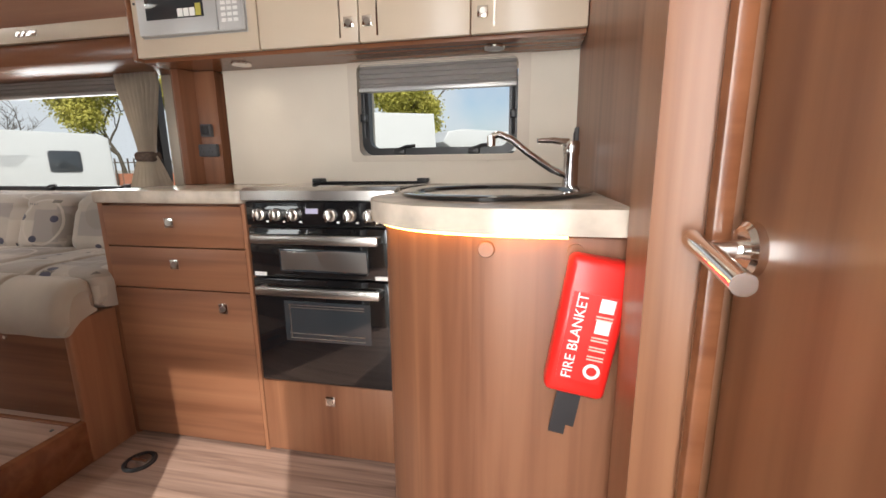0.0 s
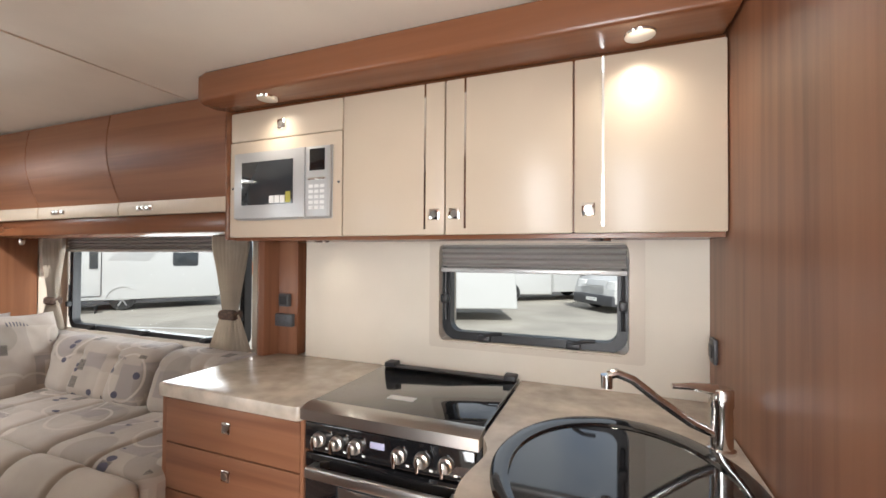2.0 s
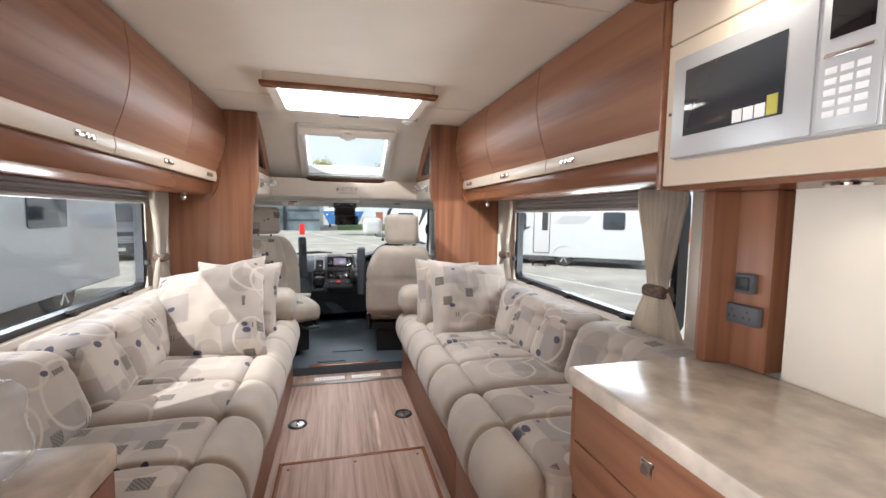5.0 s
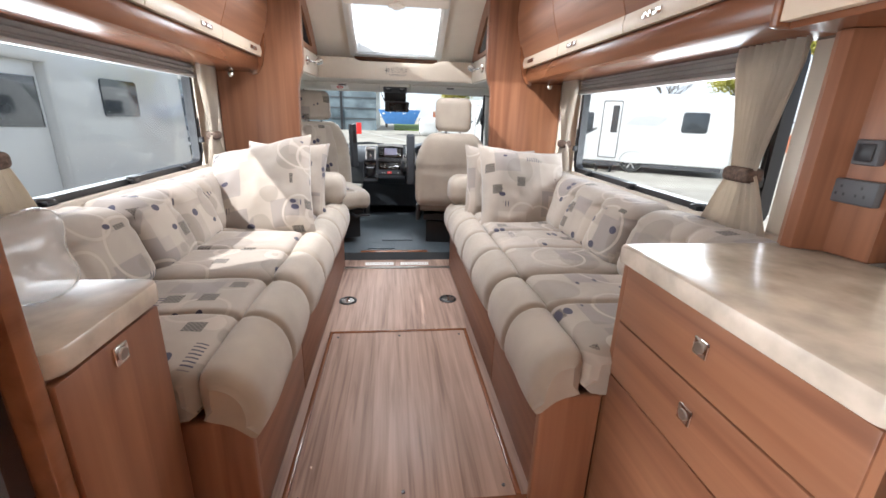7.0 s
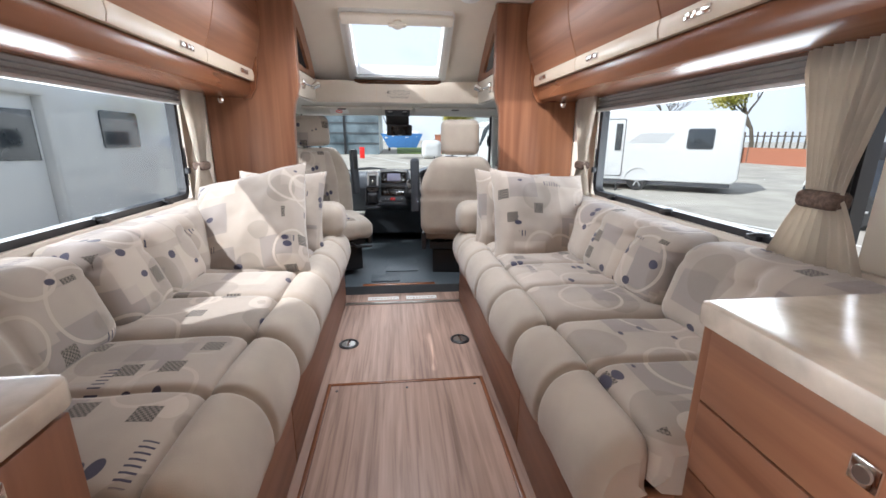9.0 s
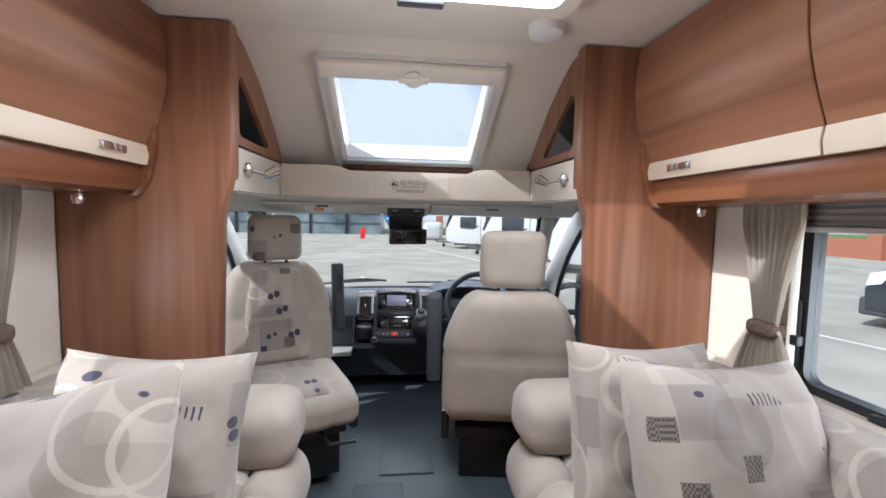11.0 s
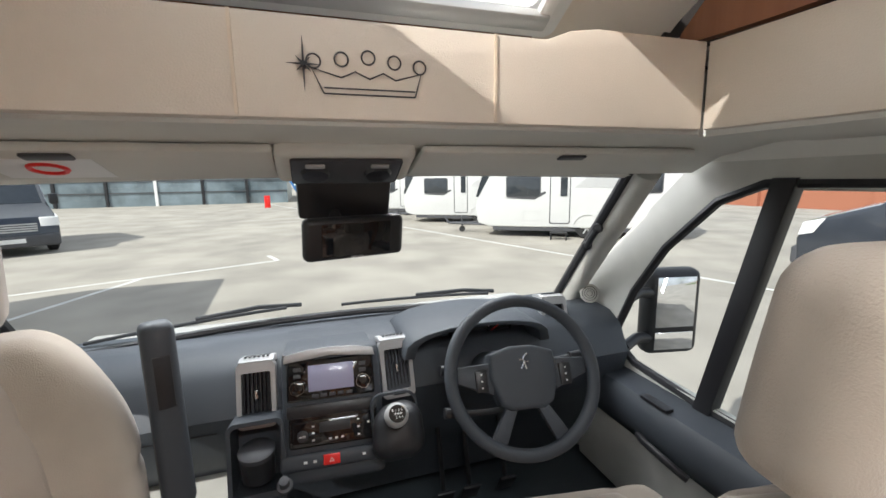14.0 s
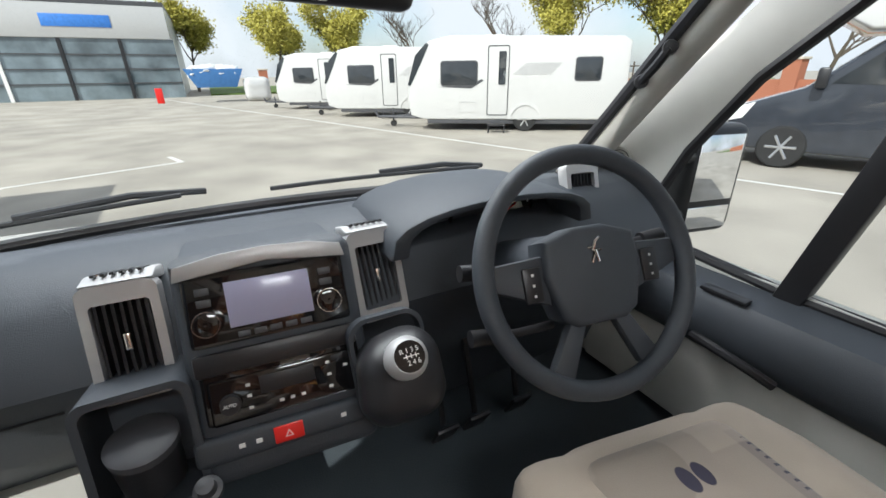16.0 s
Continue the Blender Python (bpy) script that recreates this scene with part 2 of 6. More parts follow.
DOORGREY = material("grey_trim_plastic", (0.5, 0.5, 0.46), 0.6, bump=0.1, bump_scale=400)
CAST = material("black_seat_metal", (0.015, 0.015, 0.016), 0.45, 0.2)
PRINT = fabric("printed_upholstery", (0.365, 0.312, 0.262))
PLAIN = fabric("plain_cream_chenille", (0.39, 0.335, 0.275), printed=False)
CURTAIN = fabric("pleated_curtain_cloth", (0.62, 0.55, 0.46), printed=False, weave=300)
BRAID = material("dark_braid", (0.12, 0.08, 0.06), 0.9, bump=0.8, bump_scale=120, vary=0.5, vary_scale=90)
RED = material("red_plastic", (0.72, 0.02, 0.015), 0.3, vary=0.04)
WHITE = material("white_plastic", (0.8, 0.8, 0.78), 0.35, vary=0.03)
GREY = material("grey_plastic", (0.065, 0.066, 0.072), 0.45)
BLIND = material("silver_pleated_blind", (0.36, 0.34, 0.32), 0.6, vary=0.08)
PANE = glass("acrylic_pane", (0.94, 0.96, 0.96))
SCREENGLASS = glass("windscreen_glass", (0.93, 0.96, 0.94))
WRAP = material("clear_polythene", (0.8, 0.8, 0.8), 0.14, bump=1.0, bump_scale=22, vary=0.1, coat=0.5)
WRAP.node_tree.nodes["Principled BSDF"].inputs["Alpha"].default_value = 0.4
LAMP = glow("lit_lamp", (1.0, 0.95, 0.85), 25)
DISPLAY = material("lavender_screen", (0.42, 0.42, 0.58), 0.12, vary=0.05)
MIRROR = material("mirror", (0.85, 0.86, 0.87), 0.02, 1.0, vary=0.0)
TARMAC = material("worn_tarmac", (0.37, 0.34, 0.29), 0.9, bump=0.4, bump_scale=60, vary=0.2, vary_scale=0.8)
LINEPAINT = material("worn_white_line_paint", (0.7, 0.69, 0.65), 0.8, vary=0.12, vary_scale=3)
BODYWHITE = material("white_vehicle_paint", (0.56, 0.56, 0.55), 0.2, coat=0.5, vary=0.02)
DARKGLASS = material("dark_vehicle_glass", (0.03, 0.035, 0.04), 0.06, coat=0.5)
# Opaque: its lighter grey-blue stands in for the lit showroom behind the panes.
SHOWGLASS = material("grey_blue_showroom_glass", (0.15, 0.19, 0.21), 0.06, vary=0.5, vary_scale=0.5, coat=0.5)
DARKPAINT = material("graphite_vehicle_paint", (0.03, 0.035, 0.045), 0.2, coat=0.7)
TYRE = material("tyre_rubber", (0.02, 0.02, 0.02), 0.8)
ALLOY = material("alloy", (0.6, 0.6, 0.6), 0.3, 0.9)
BRICK = material("red_brick", (0.36, 0.14, 0.08), 0.9, bump=0.4, bump_scale=30, vary=0.3, vary_scale=20)
BARK = material("bark", (0.1, 0.08, 0.06), 0.9, bump=0.5, bump_scale=30)
LEAF = material("spring_leaf", (0.42, 0.38, 0.07), 0.7, vary=0.4, vary_scale=8)
GRASS = material("grass", (0.1, 0.16, 0.03), 0.9, vary=0.35, vary_scale=3)


# ---- mesh helpers ----
def box_into(bm, x0, x1, y0, y1, z0, z1, bevel=0.0, seg=2):
    geom = bmesh.ops.create_cube(bm, size=1)["verts"]
    for v in geom:
        v.co = Vector(((x0 + x1) / 2 + v.co.x * abs(x1 - x0), (y0 + y1) / 2 + v.co.y * abs(y1 - y0), (z0 + z1) / 2 + v.co.z * abs(z1 - z0)))
    if bevel:
        edges = list({e for v in geom for e in v.link_edges})
        bmesh.ops.bevel(bm, geom=edges, offset=bevel, segments=seg, affect="EDGES", profile=0.5)
    return bm


def box(x0, x1, y0, y1, z0, z1, bevel=0.0, seg=2):
    return box_into(bmesh.new(), x0, x1, y0, y1, z0, z1, bevel, seg)


def boxes(*rows, bevel=0.0):
    bm = bmesh.new()
    for r in rows:
        box_into(bm, *r, bevel=bevel, seg=1)
    return bm


def prism_into(bm, outline, axis, a, b, bevel=0.0, seg=2):
    """An outline of 2D points pushed along an axis from a to b. axis 0: (y, z); 1: (x, z); 2: (x, y)."""
    def at(p, d):
        return {0: (d, p[0], p[1]), 1: (p[0], d, p[1]), 2: (p[0], p[1], d)}[axis]
    lo = [bm.verts.new(at(p, a)) for p in outline]
    hi = [bm.verts.new(at(p, b)) for p in outline]
    faces = [bm.faces.new(lo), bm.faces.new(hi[::-1])]
    n = len(outline)
    for i in range(n):
        faces.append(bm.faces.new((lo[i], lo[(i + 1) % n], hi[(i + 1) % n], hi[i])))
    bmesh.ops.recalc_face_normals(bm, faces=faces)
    if bevel:
        edges = [e for f in faces[:2] for e in f.edges]
        bmesh.ops.bevel(bm, geom=list(set(edges)), offset=bevel, segments=seg, affect="EDGES", profile=0.5)
    return bm


def prism(outline, axis, a, b, bevel=0.0, seg=2):
    return prism_into(bmesh.new(), outline, axis, a, b, bevel, seg)


def round_rect(x0, x1, y0, y1, r, n=6):
    pts = []
    for cx, cy, a0 in ((x1 - r, y1 - r, 0), (x0 + r, y1 - r, 90), (x0 + r, y0 + r, 180), (x1 - r, y0 + r, 270)):
        for k in range(n + 1):
            a = radians(a0 + 90 * k / n)
            pts.append((cx + r * math.cos(a), cy + r * math.sin(a)))
    return pts


def ring_into(bm, outer, inner, axis, a, b):
    """A frame between two outlines of the same count, with depth from a to b."""
    def at(p, d):
        return {0: (d, p[0], p[1]), 1: (p[0], d, p[1]), 2: (p[0], p[1], d)}[axis]
    n = len(outer)
    rows = [[bm.verts.new(at(p, d)) for p in o] for o, d in ((outer, a), (outer, b), (inner, b), (inner, a))]
    fs = []
    for k in range(4):
        r, s = rows[k], rows[(k + 1) % 4]
        for i in range(n):
            fs.append(bm.faces.new((r[i], r[(i + 1) % n], s[(i + 1) % n], s[i])))
    bmesh.ops.recalc_face_normals(bm, faces=fs)
    return bm


def ring(outer, inner, axis, a, b):
    return ring_into(bmesh.new(), outer, inner, axis, a, b)


def tube_into(bm, pts, r, n=10, taper=None):
    pts = [Vector(p) for p in pts]
    rings = []
    side = None
    for i, p in enumerate(pts):
        d = (pts[min(i + 1, len(pts) - 1)] - pts[max(i - 1, 0)]).normalized()
        if side is None:
            side = d.orthogonal().normalized()
        side = (side - d * side.dot(d)).normalized()
        up = d.cross(side)
        rr = taper[i] if taper else r
        rings.append([bm.verts.new(p + rr * (math.cos(2 * math.pi * k / n) * side + math.sin(2 * math.pi * k / n) * up)) for k in range(n)])
    fs = []
    for a, b in zip(rings, rings[1:]):
        for k in range(n):
            fs.append(bm.faces.new((a[k], a[(k + 1) % n], b[(k + 1) % n], b[k])))
    fs.append(bm.faces.new(rings[0][::-1]))
    fs.append(bm.faces.new(rings[-1]))
    bmesh.ops.recalc_face_normals(bm, faces=fs)
    return bm


def tube(pts, r, n=10, taper=None):
    return tube_into(bmesh.new(), pts, r, n, taper)


def lathe_into(bm, profile, centre, axis=(0, 0, 1), n=28):
    """profile: (radius, height) rows turned round an axis through centre."""
    q = Vector((0, 0, 1)).rotation_difference(Vector(axis)).to_matrix()
    c = Vector(centre)
    rings = [[bm.verts.new(c + q @ Vector((r * math.cos(2 * math.pi * k / n), r * math.sin(2 * math.pi * k / n), h))) for k in range(n)] for r, h in profile]
    fs = []
    for a, b in zip(rings, rings[1:]):
        for k in range(n):
            fs.append(bm.faces.new((a[k], a[(k + 1) % n], b[(k + 1) % n], b[k])))
    for rr in (rings[0][::-1], rings[-1]):
        if (rr[0].co - rr[n // 2].co).length > 1e-4:
            fs.append(bm.faces.new(rr))
    bmesh.ops.recalc_face_normals(bm, faces=fs)
    return bm


def lathe(profile, centre, axis=(0, 0, 1), n=28):
    return lathe_into(bmesh.new(), profile, centre, axis, n)


def torus(centre, axis, R, r, n=48, m=12):
    bm = bmesh.new()
    q = Vector((0, 0, 1)).rotation_difference(Vector(axis)).to_matrix()
    rows = []
    for i in range(n):
        a = 2 * math.pi * i / n
        rows.append([bm.verts.new(Vector(centre) + q @ Vector(((R + r * math.cos(b)) * math.cos(a), (R + r * math.cos(b)) * math.sin(a), r * math.sin(b)))) for b in (2 * math.pi * k / m for k in range(m))])
    fs = [bm.faces.new((rows[i][k], rows[(i + 1) % n][k], rows[(i + 1) % n][(k + 1) % m], rows[i][(k + 1) % m])) for i in range(n) for k in range(m)]
    bmesh.ops.recalc_face_normals(bm, faces=fs)
    return bm


def soft_block(x0, x1, y0, y1, z0, z1, power=5.0, cuts=14, wrinkle=0.004, seams=(), dimple=0.0):
    """A stuffed block with rounded sides; seams: (axis, place) creases across its faces; dimple: buttoned quilting."""
    bm = bmesh.new()
    bmesh.ops.create_cube(bm, size=2)
    bmesh.ops.subdivide_edges(bm, edges=bm.edges[:], cuts=cuts, use_grid_fill=True)
    h = Vector(((x1 - x0) / 2, (y1 - y0) / 2, (z1 - z0) / 2))
    c = Vector(((x1 + x0) / 2, (y1 + y0) / 2, (z1 + z0) / 2))
    small = min(h)
    for v in bm.verts:
        p = v.co.copy()
        q = Vector((p.x * h.x, p.y * h.y, p.z * h.z))
        r = small * min(0.75, 2.6 / power)
        core = Vector([max(-h[k] + r, min(h[k] - r, q[k])) for k in range(3)])
        d = q - core
        if d.length > 1e-6:
            q = core + d.normalized() * min(r, max(abs(d.x), abs(d.y), abs(d.z)))
        belly = (1 - p.x ** 4) * (1 - p.y ** 4) * (1 - p.z ** 4)
        w = c + q
        crease = 0.0
        for axis, place in seams:
            crease = max(crease, math.exp(-((w[axis] - place) / 0.012) ** 2))
        if dimple:
            crease = max(crease, dimple * 40 * max(0, math.cos(w.x * 24)) ** 8 * max(0, math.cos(w.z * 26 + w.y * 26)) ** 8)
        if d.length > 1e-6:
            nrm = d.normalized()
        else:
            big = max(range(3), key=lambda k: abs(p[k]))
            nrm = Vector([math.copysign(1, p[k]) if k == big else 0 for k in range(3)])
        w += nrm * (noise.noise(w * 7) * wrinkle - crease * 0.008)
        v.co = w
    for f in bm.faces:
        f.smooth = True
    return bm


def bm_merge(*bms):
    out = bmesh.new()
    for b in bms:
        me = bpy.data.meshes.new("tmp")
        b.to_mesh(me)
        b.free()
        out.from_mesh(me)
        bpy.data.meshes.remove(me)
    return out


def shift(bm, m):
    bmesh.ops.transform(bm, matrix=m, verts=bm.verts[:])
    return bm


def part(name, bm, mat, parent=None, label="", smooth=True):
    me = bpy.data.meshes.new(name)
    bm.to_mesh(me)
    bm.free()
    me.materials.append(mat)
    if smooth:
        me.shade_smooth()
        me.set_sharp_from_angle(angle=radians(38))
    ob = new(name, me)
    if parent is not None:
        ob.parent = parent
        ob.matrix_parent_inverse = parent.matrix_world.inverted()
    if label:
        ob["label"] = label
    return ob


def thing(name, label, category, at=(0, 0, 0), group="", kind=""):
    ob = new(name)
    ob.location = at
    ob.matrix_world = Matrix.Translation(at)
    ob.empty_display_size = 0.1
    return tagged(ob, label, category, group, kind)


def single(name, bm, mat, label, category, group="", kind="", smooth=True):
    return tagged(part(name, bm, mat, None, "", smooth), label, category, group, kind)


def structure(name, bm, mat, label, smooth=False):
    return tagged(part(name, bm, mat, None, "", smooth), label, name.split("_")[0], "", "structure")


def lettering(text, size, mat, m, parent, name="lettering", depth=0.0006):
    cu = bpy.data.curves.new(name, "FONT")
    cu.body, cu.size, cu.extrude = text, size, depth
    cu.align_x, cu.align_y = "CENTER", "CENTER"
    tmp = bpy.data.objects.new(name, cu)
    me = bpy.data.meshes.new_from_object(tmp)
    bpy.data.objects.remove(tmp)
    me.materials.clear()
    me.materials.append(mat)
    ob = new(name, me)
    ob.matrix_world = m
    if parent is not None:
        ob.parent = parent
        ob.matrix_parent_inverse = parent.matrix_world.inverted()
    return ob


ZL, HALF, CEILZ = 0.142, 1.10, 1.93
KITCHEN_AT = Vector((0.05, 0.064, 0))


def place_kitchen(since, by=KITCHEN_AT):
    """Set every top-level thing built since a moment into the kitchen's place."""
    for ob in bpy.data.objects:
        if ob not in since and ob.parent is None:
            ob.matrix_world = Matrix.Translation(by) @ ob.matrix_world



# ---- shell of the van body ----
structure("floor_kitchen", box(-0.92, 1.0, -1.12, 1.12, -0.06, 0.0), FLOOR, "brown striped plank vinyl floor of the kitchen")
structure("floor_lounge", box(-2.98, -0.92, -1.12, 1.12, -0.06, ZL), FLOOR, "raised plank vinyl floor between the sofas")
structure("floor_cab", box(-4.6, -2.98, -1.0, 1.0, -0.06, 0.2), RUBBER, "dark grey rubber cab floor")
for nm, s in (("wall_right", 1), ("wall_left", -1)):
    y0, y1 = sorted((s * HALF, s * (HALF + 0.035)))
    rows = [(-2.62, -1.16, y0, y1, 0.0, 0.84), (-2.62, -1.16, y0, y1, 1.42, 1.98), (-3.3, -2.62, y0, y1, 0.0, 1.98)]
    if s > 0:
        rows += [(-1.16, -0.15, y0, y1, 0.0, 1.98), (-0.15, 0.46, y0, y1, 0.0, 1.01), (-0.15, 0.46, y0, y1, 1.34, 1.98), (0.46, 1.0, y0, y1, 0.0, 1.98)]
    else:
        rows += [(-1.16, 0.08, y0, y1, 0.0, 1.98), (0.08, 0.64, y0, y1, 1.85, 1.98), (0.64, 1.0, y0, y1, 0.0, 1.98)]
    structure(nm, boxes(*rows), WALL, "cream board side wall with a window opening")
structure("wall_rear", box(1.0, 1.04, -1.14, 1.14, 0, 1.98), WOOD_V, "wood veneer rear wall")
structure("ceiling", boxes((-2.12, 1.0, -1.14, 1.14, CEILZ, 1.99), (-2.98, -2.12, -1.14, -0.37, CEILZ, 1.99), (-2.98, -2.12, 0.37, 1.14, CEILZ, 1.99), (-2.98, -2.64, -0.37, 0.37, CEILZ, 1.99),
          (-2.50, -2.488, 0.415, 0.9, CEILZ - 0.004, CEILZ), (-2.50, -2.488, -0.9, -0.415, CEILZ - 0.004, CEILZ), (-1.2, -1.186, -0.9, 0.9, CEILZ - 0.005, CEILZ)), CEIL, "cream board ceiling with joint strips")
# kitchen false wall with its window hole
before = set(bpy.data.objects)
structure("wall_kitchen", boxes((-0.78, -0.20, 0.897, 0.93, 0.86, 1.40), (-0.20, 0.41, 0.897, 0.93, 0.86, 1.01), (-0.20, 0.41, 0.897, 0.93, 1.34, 1.40), (0.41, 0.62, 0.897, 0.93, 0.86, 1.40)), WALL, "cream splashback board behind the worktop")
structure("trim_window_reveal", boxes((-0.22, -0.20, 0.931, 1.034, 0.99, 1.36), (0.41, 0.43, 0.931, 1.034, 0.99, 1.36), (-0.20, 0.41, 0.931, 1.034, 0.99, 1.009), (-0.20, 0.41, 0.931, 1.034, 1.341, 1.36)), WALL, "cream reveal of the kitchen window")
structure("wall_partition", box(0.615, 0.655, -0.06, 1.034, 0, CEILZ), WOOD_V, "walnut veneer partition beside the sink")
post = structure("door_frame_post", prism([(0.595, -0.06), (0.655, -0.06), (0.72, -0.195), (0.66, -0.195), (0.595, -0.165)], 2, 0, CEILZ, 0.006), WOOD_DOOR, "wooden door frame post", True)
part("edge_strip", box(0.64, 0.66, -0.222, -0.198, 0.0, CEILZ, 0.004), WOOD_RED, post)
door = thing("door_washroom", "closed wooden washroom door with a chrome lever handle", "door", (0.69, -0.6, 0), kind="structure")
part("door_leaf", box(0.665, 0.70, -1.08, -0.224, 0.02, CEILZ - 0.03, 0.003), WOOD_DOOR, door)
hd = part("handle", bm_merge(tube([(0.628, -0.205, 0.886), (0.626, -0.265, 0.879), (0.622, -0.335, 0.871)], 0.0105, 14), tube([(0.665, -0.252, 0.885), (0.627, -0.248, 0.882)], 0.010, 12)), CHROME, door, "chrome lever handle")
part("rose", lathe([(0.0, 0.0), (0.027, 0.0), (0.027, 0.008), (0.022, 0.012), (0, 0.012)], (0.665, -0.254, 0.885), (-1, 0, 0)), CHROME, hd)
place_kitchen(before)

# floor hatch with trim and screws
hatch = thing("floor_hatch", "removable plank floor hatch with cherry edging", "hatch", (-1.4, 0, ZL))
part("panel", box(-1.89, -0.935, -0.318, 0.318, ZL, ZL + 0.006, 0.002), FLOOR, hatch)
for r in ((-1.905, -0.935, -0.334, -0.318), (-1.905, -0.935, 0.318, 0.334), (-1.905, -1.89, -0.318, 0.318)):
    part("edging", box(*r, ZL, ZL + 0.010, 0.003), WOOD_RED, hatch)
for x in (-0.97, -1.85):
    for y in (-0.29, 0, 0.29):
        part("screw", lathe([(0, 0), (0.006, 0), (0.005, 0.003), (0, 0.003)], (x, y, ZL + 0.006), n=10), GREY, hatch)
front = structure("step_riser", box(-0.934, -0.905, -0.36, 0.36, 0.0, ZL + 0.010, 0.004), WOOD_RED, "wooden step edge up to the lounge", True)
part("finger_slot", box(-0.9045, -0.902, -0.06, 0.08, 0.075, 0.105, 0.001), BLACK, front)
sill = structure("trim_cab_sill", box(-2.82, -2.79, -0.37, 0.37, ZL, ZL + 0.008, 0.003), STEEL, "bright metal floor joint strip")
board = structure("step_cab", box(-3.02, -2.985, -0.27, 0.22, ZL, 0.205, 0.004), WOOD_RED, "wooden step board up to the cab", True)


def floor_vent(y):
    v = thing("floor_vent", "white slotted floor vent in the plank floor", "vent", (-2.89, y, ZL), "vents at the cab step")
    part("plate", ring([(-2.915, y - 0.1), (-2.865, y - 0.1), (-2.865, y + 0.1), (-2.915, y + 0.1)], [(-2.903, y - 0.09), (-2.877, y - 0.09), (-2.877, y + 0.09), (-2.903, y + 0.09)], 2, ZL, ZL + 0.004), WHITE, v)
    for k in range(9):
        yy = y - 0.08 + k * 0.02
        part("slat", box(-2.904, -2.876, yy - 0.005, yy + 0.005, ZL + 0.0005, ZL + 0.003), WHITE, v)


floor_vent(-0.13)
floor_vent(0.12)


def table_socket(x, y, z):
    t = thing("table_leg_socket", "round black and chrome table-leg socket in the floor", "socket", (x, y, z), "table leg sockets")
    part("rim", lathe([(0.05, 0), (0.05, 0.006), (0.044, 0.010), (0.037, 0.008), (0.037, 0.001)], (x, y, z)), BLACK, t)
    part("cover", lathe([(0, 0.001), (0.036, 0.001), (0.034, 0.006), (0.012, 0.007), (0.01, 0.005), (0, 0.005)], (x, y, z)), STEEL, t)
    part("tab", box(x - 0.03, x + 0.03, y - 0.007, y + 0.007, z + 0.006, z + 0.011, 0.002), CHROME, t)


table_socket(-2.27, -0.287, ZL)
table_socket(-2.27, 0.287, ZL)
table_socket(-0.75, 0.374, 0.0)

# rooflight
rl = thing("rooflight", "white framed open rooflight with pleated blind", "rooflight", (-2.5, 0, CEILZ))
o, i = round_rect(-2.68, -2.08, -0.41, 0.41, 0.03), round_rect(-2.63, -2.13, -0.36, 0.36, 0.03)
part("frame", ring(o, i, 2, CEILZ - 0.045, CEILZ), CEIL, rl)
part("shaft", ring(round_rect(-2.64, -2.12, -0.37, 0.37, 0.02), round_rect(-2.625, -2.135, -0.355, 0.355, 0.02), 2, CEILZ + 0.001, 2.06), WHITE, rl)
part("near_rail", box(-2.14, -2.07, -0.42, 0.42, CEILZ - 0.062, CEILZ - 0.046, 0.004), WOOD_RED, rl)
part("handle", box(-2.65, -2.62, -0.06, 0.06, CEILZ - 0.06, CEILZ - 0.046, 0.004), GREY, rl)
dome = part("dome", box(-2.66, -2.10, -0.39, 0.39, 2.06, 2.068, 0.003), PANE, rl)
dome.visible_shadow = False

alarm = thing("smoke_alarm", "round white smoke alarm on the ceiling", "alarm", (-2.82, 0.40, CEILZ))
part("body", lathe([(0.0, -0.035), (0.04, -0.035), (0.052, -0.028), (0.055, 0.0), (0, 0)], (-2.82, 0.40, CEILZ)), WHITE, alarm)
part("button", lathe([(0, -0.038), (0.012, -0.038), (0.012, -0.034), (0, -0.034)], (-2.82, 0.40, CEILZ), n=14), WHITE, alarm)

# sloping front of the roof with its skylight
slope = [(-2.98, 1.93), (-3.06, 1.915), (-3.13, 1.885), (-3.58, 1.63), (-3.68, 1.56)]


def slope_strip(pts, ya, yb, t=0.03):
    bm = bmesh.new()
    return prism_into(bm, [*pts, *[(x - 0.6 * t, z + t) for x, z in reversed(pts)]], 1, ya, yb)


structure("ceiling_slope", bm_merge(slope_strip(slope, -0.62, -0.30), slope_strip(slope, 0.30, 0.62), slope_strip(slope[:3], -0.30, 0.30), slope_strip(slope[3:], -0.30, 0.30)), CEIL, "cream moulded sloping roof lining over the cab", True)
sk = thing("skylight", "large white framed skylight in the sloping roof", "skylight", (-3.35, 0, 1.75))
ang = math.degrees(math.atan2(1.885 - 1.63, -3.13 + 3.58))
skm = pose(-3.355, 0, 1.7575, 0, -ang, 0)
part("frame", shift(ring(round_rect(-0.30, 0.32, -0.35, 0.35, 0.02), round_rect(-0.245, 0.25, -0.29, 0.29, 0.015), 2, -0.03, 0.05), skm), WHITE, sk)
part("blind_cassette", shift(box(0.245, 0.32, -0.34, 0.34, -0.06, -0.031, 0.012), skm), CEIL, sk)
for s in (-1, 1):
    part("side_rail", shift(box(-0.26, 0.29, s * 0.30 - 0.012, s * 0.30 + 0.012, -0.055, -0.041, 0.004), skm), WHITE, sk)
part("bottom_rail", shift(box(-0.265, -0.235, -0.31, 0.31, -0.06, -0.041, 0.005), skm), SILVER, sk)
part("catch", shift(bm_merge(lathe([(0.0, 0), (0.035, 0), (0.028, 0.02), (0, 0.02)], (0.275, 0, -0.08)), box(0.262, 0.288, -0.055, 0.055, -0.086, -0.072, 0.006)), skm), CEIL, sk)
part("wood_sill", shift(box(-0.345, -0.305, -0.32, 0.32, -0.045, 0.0, 0.004), skm), WOOD_RED, sk)
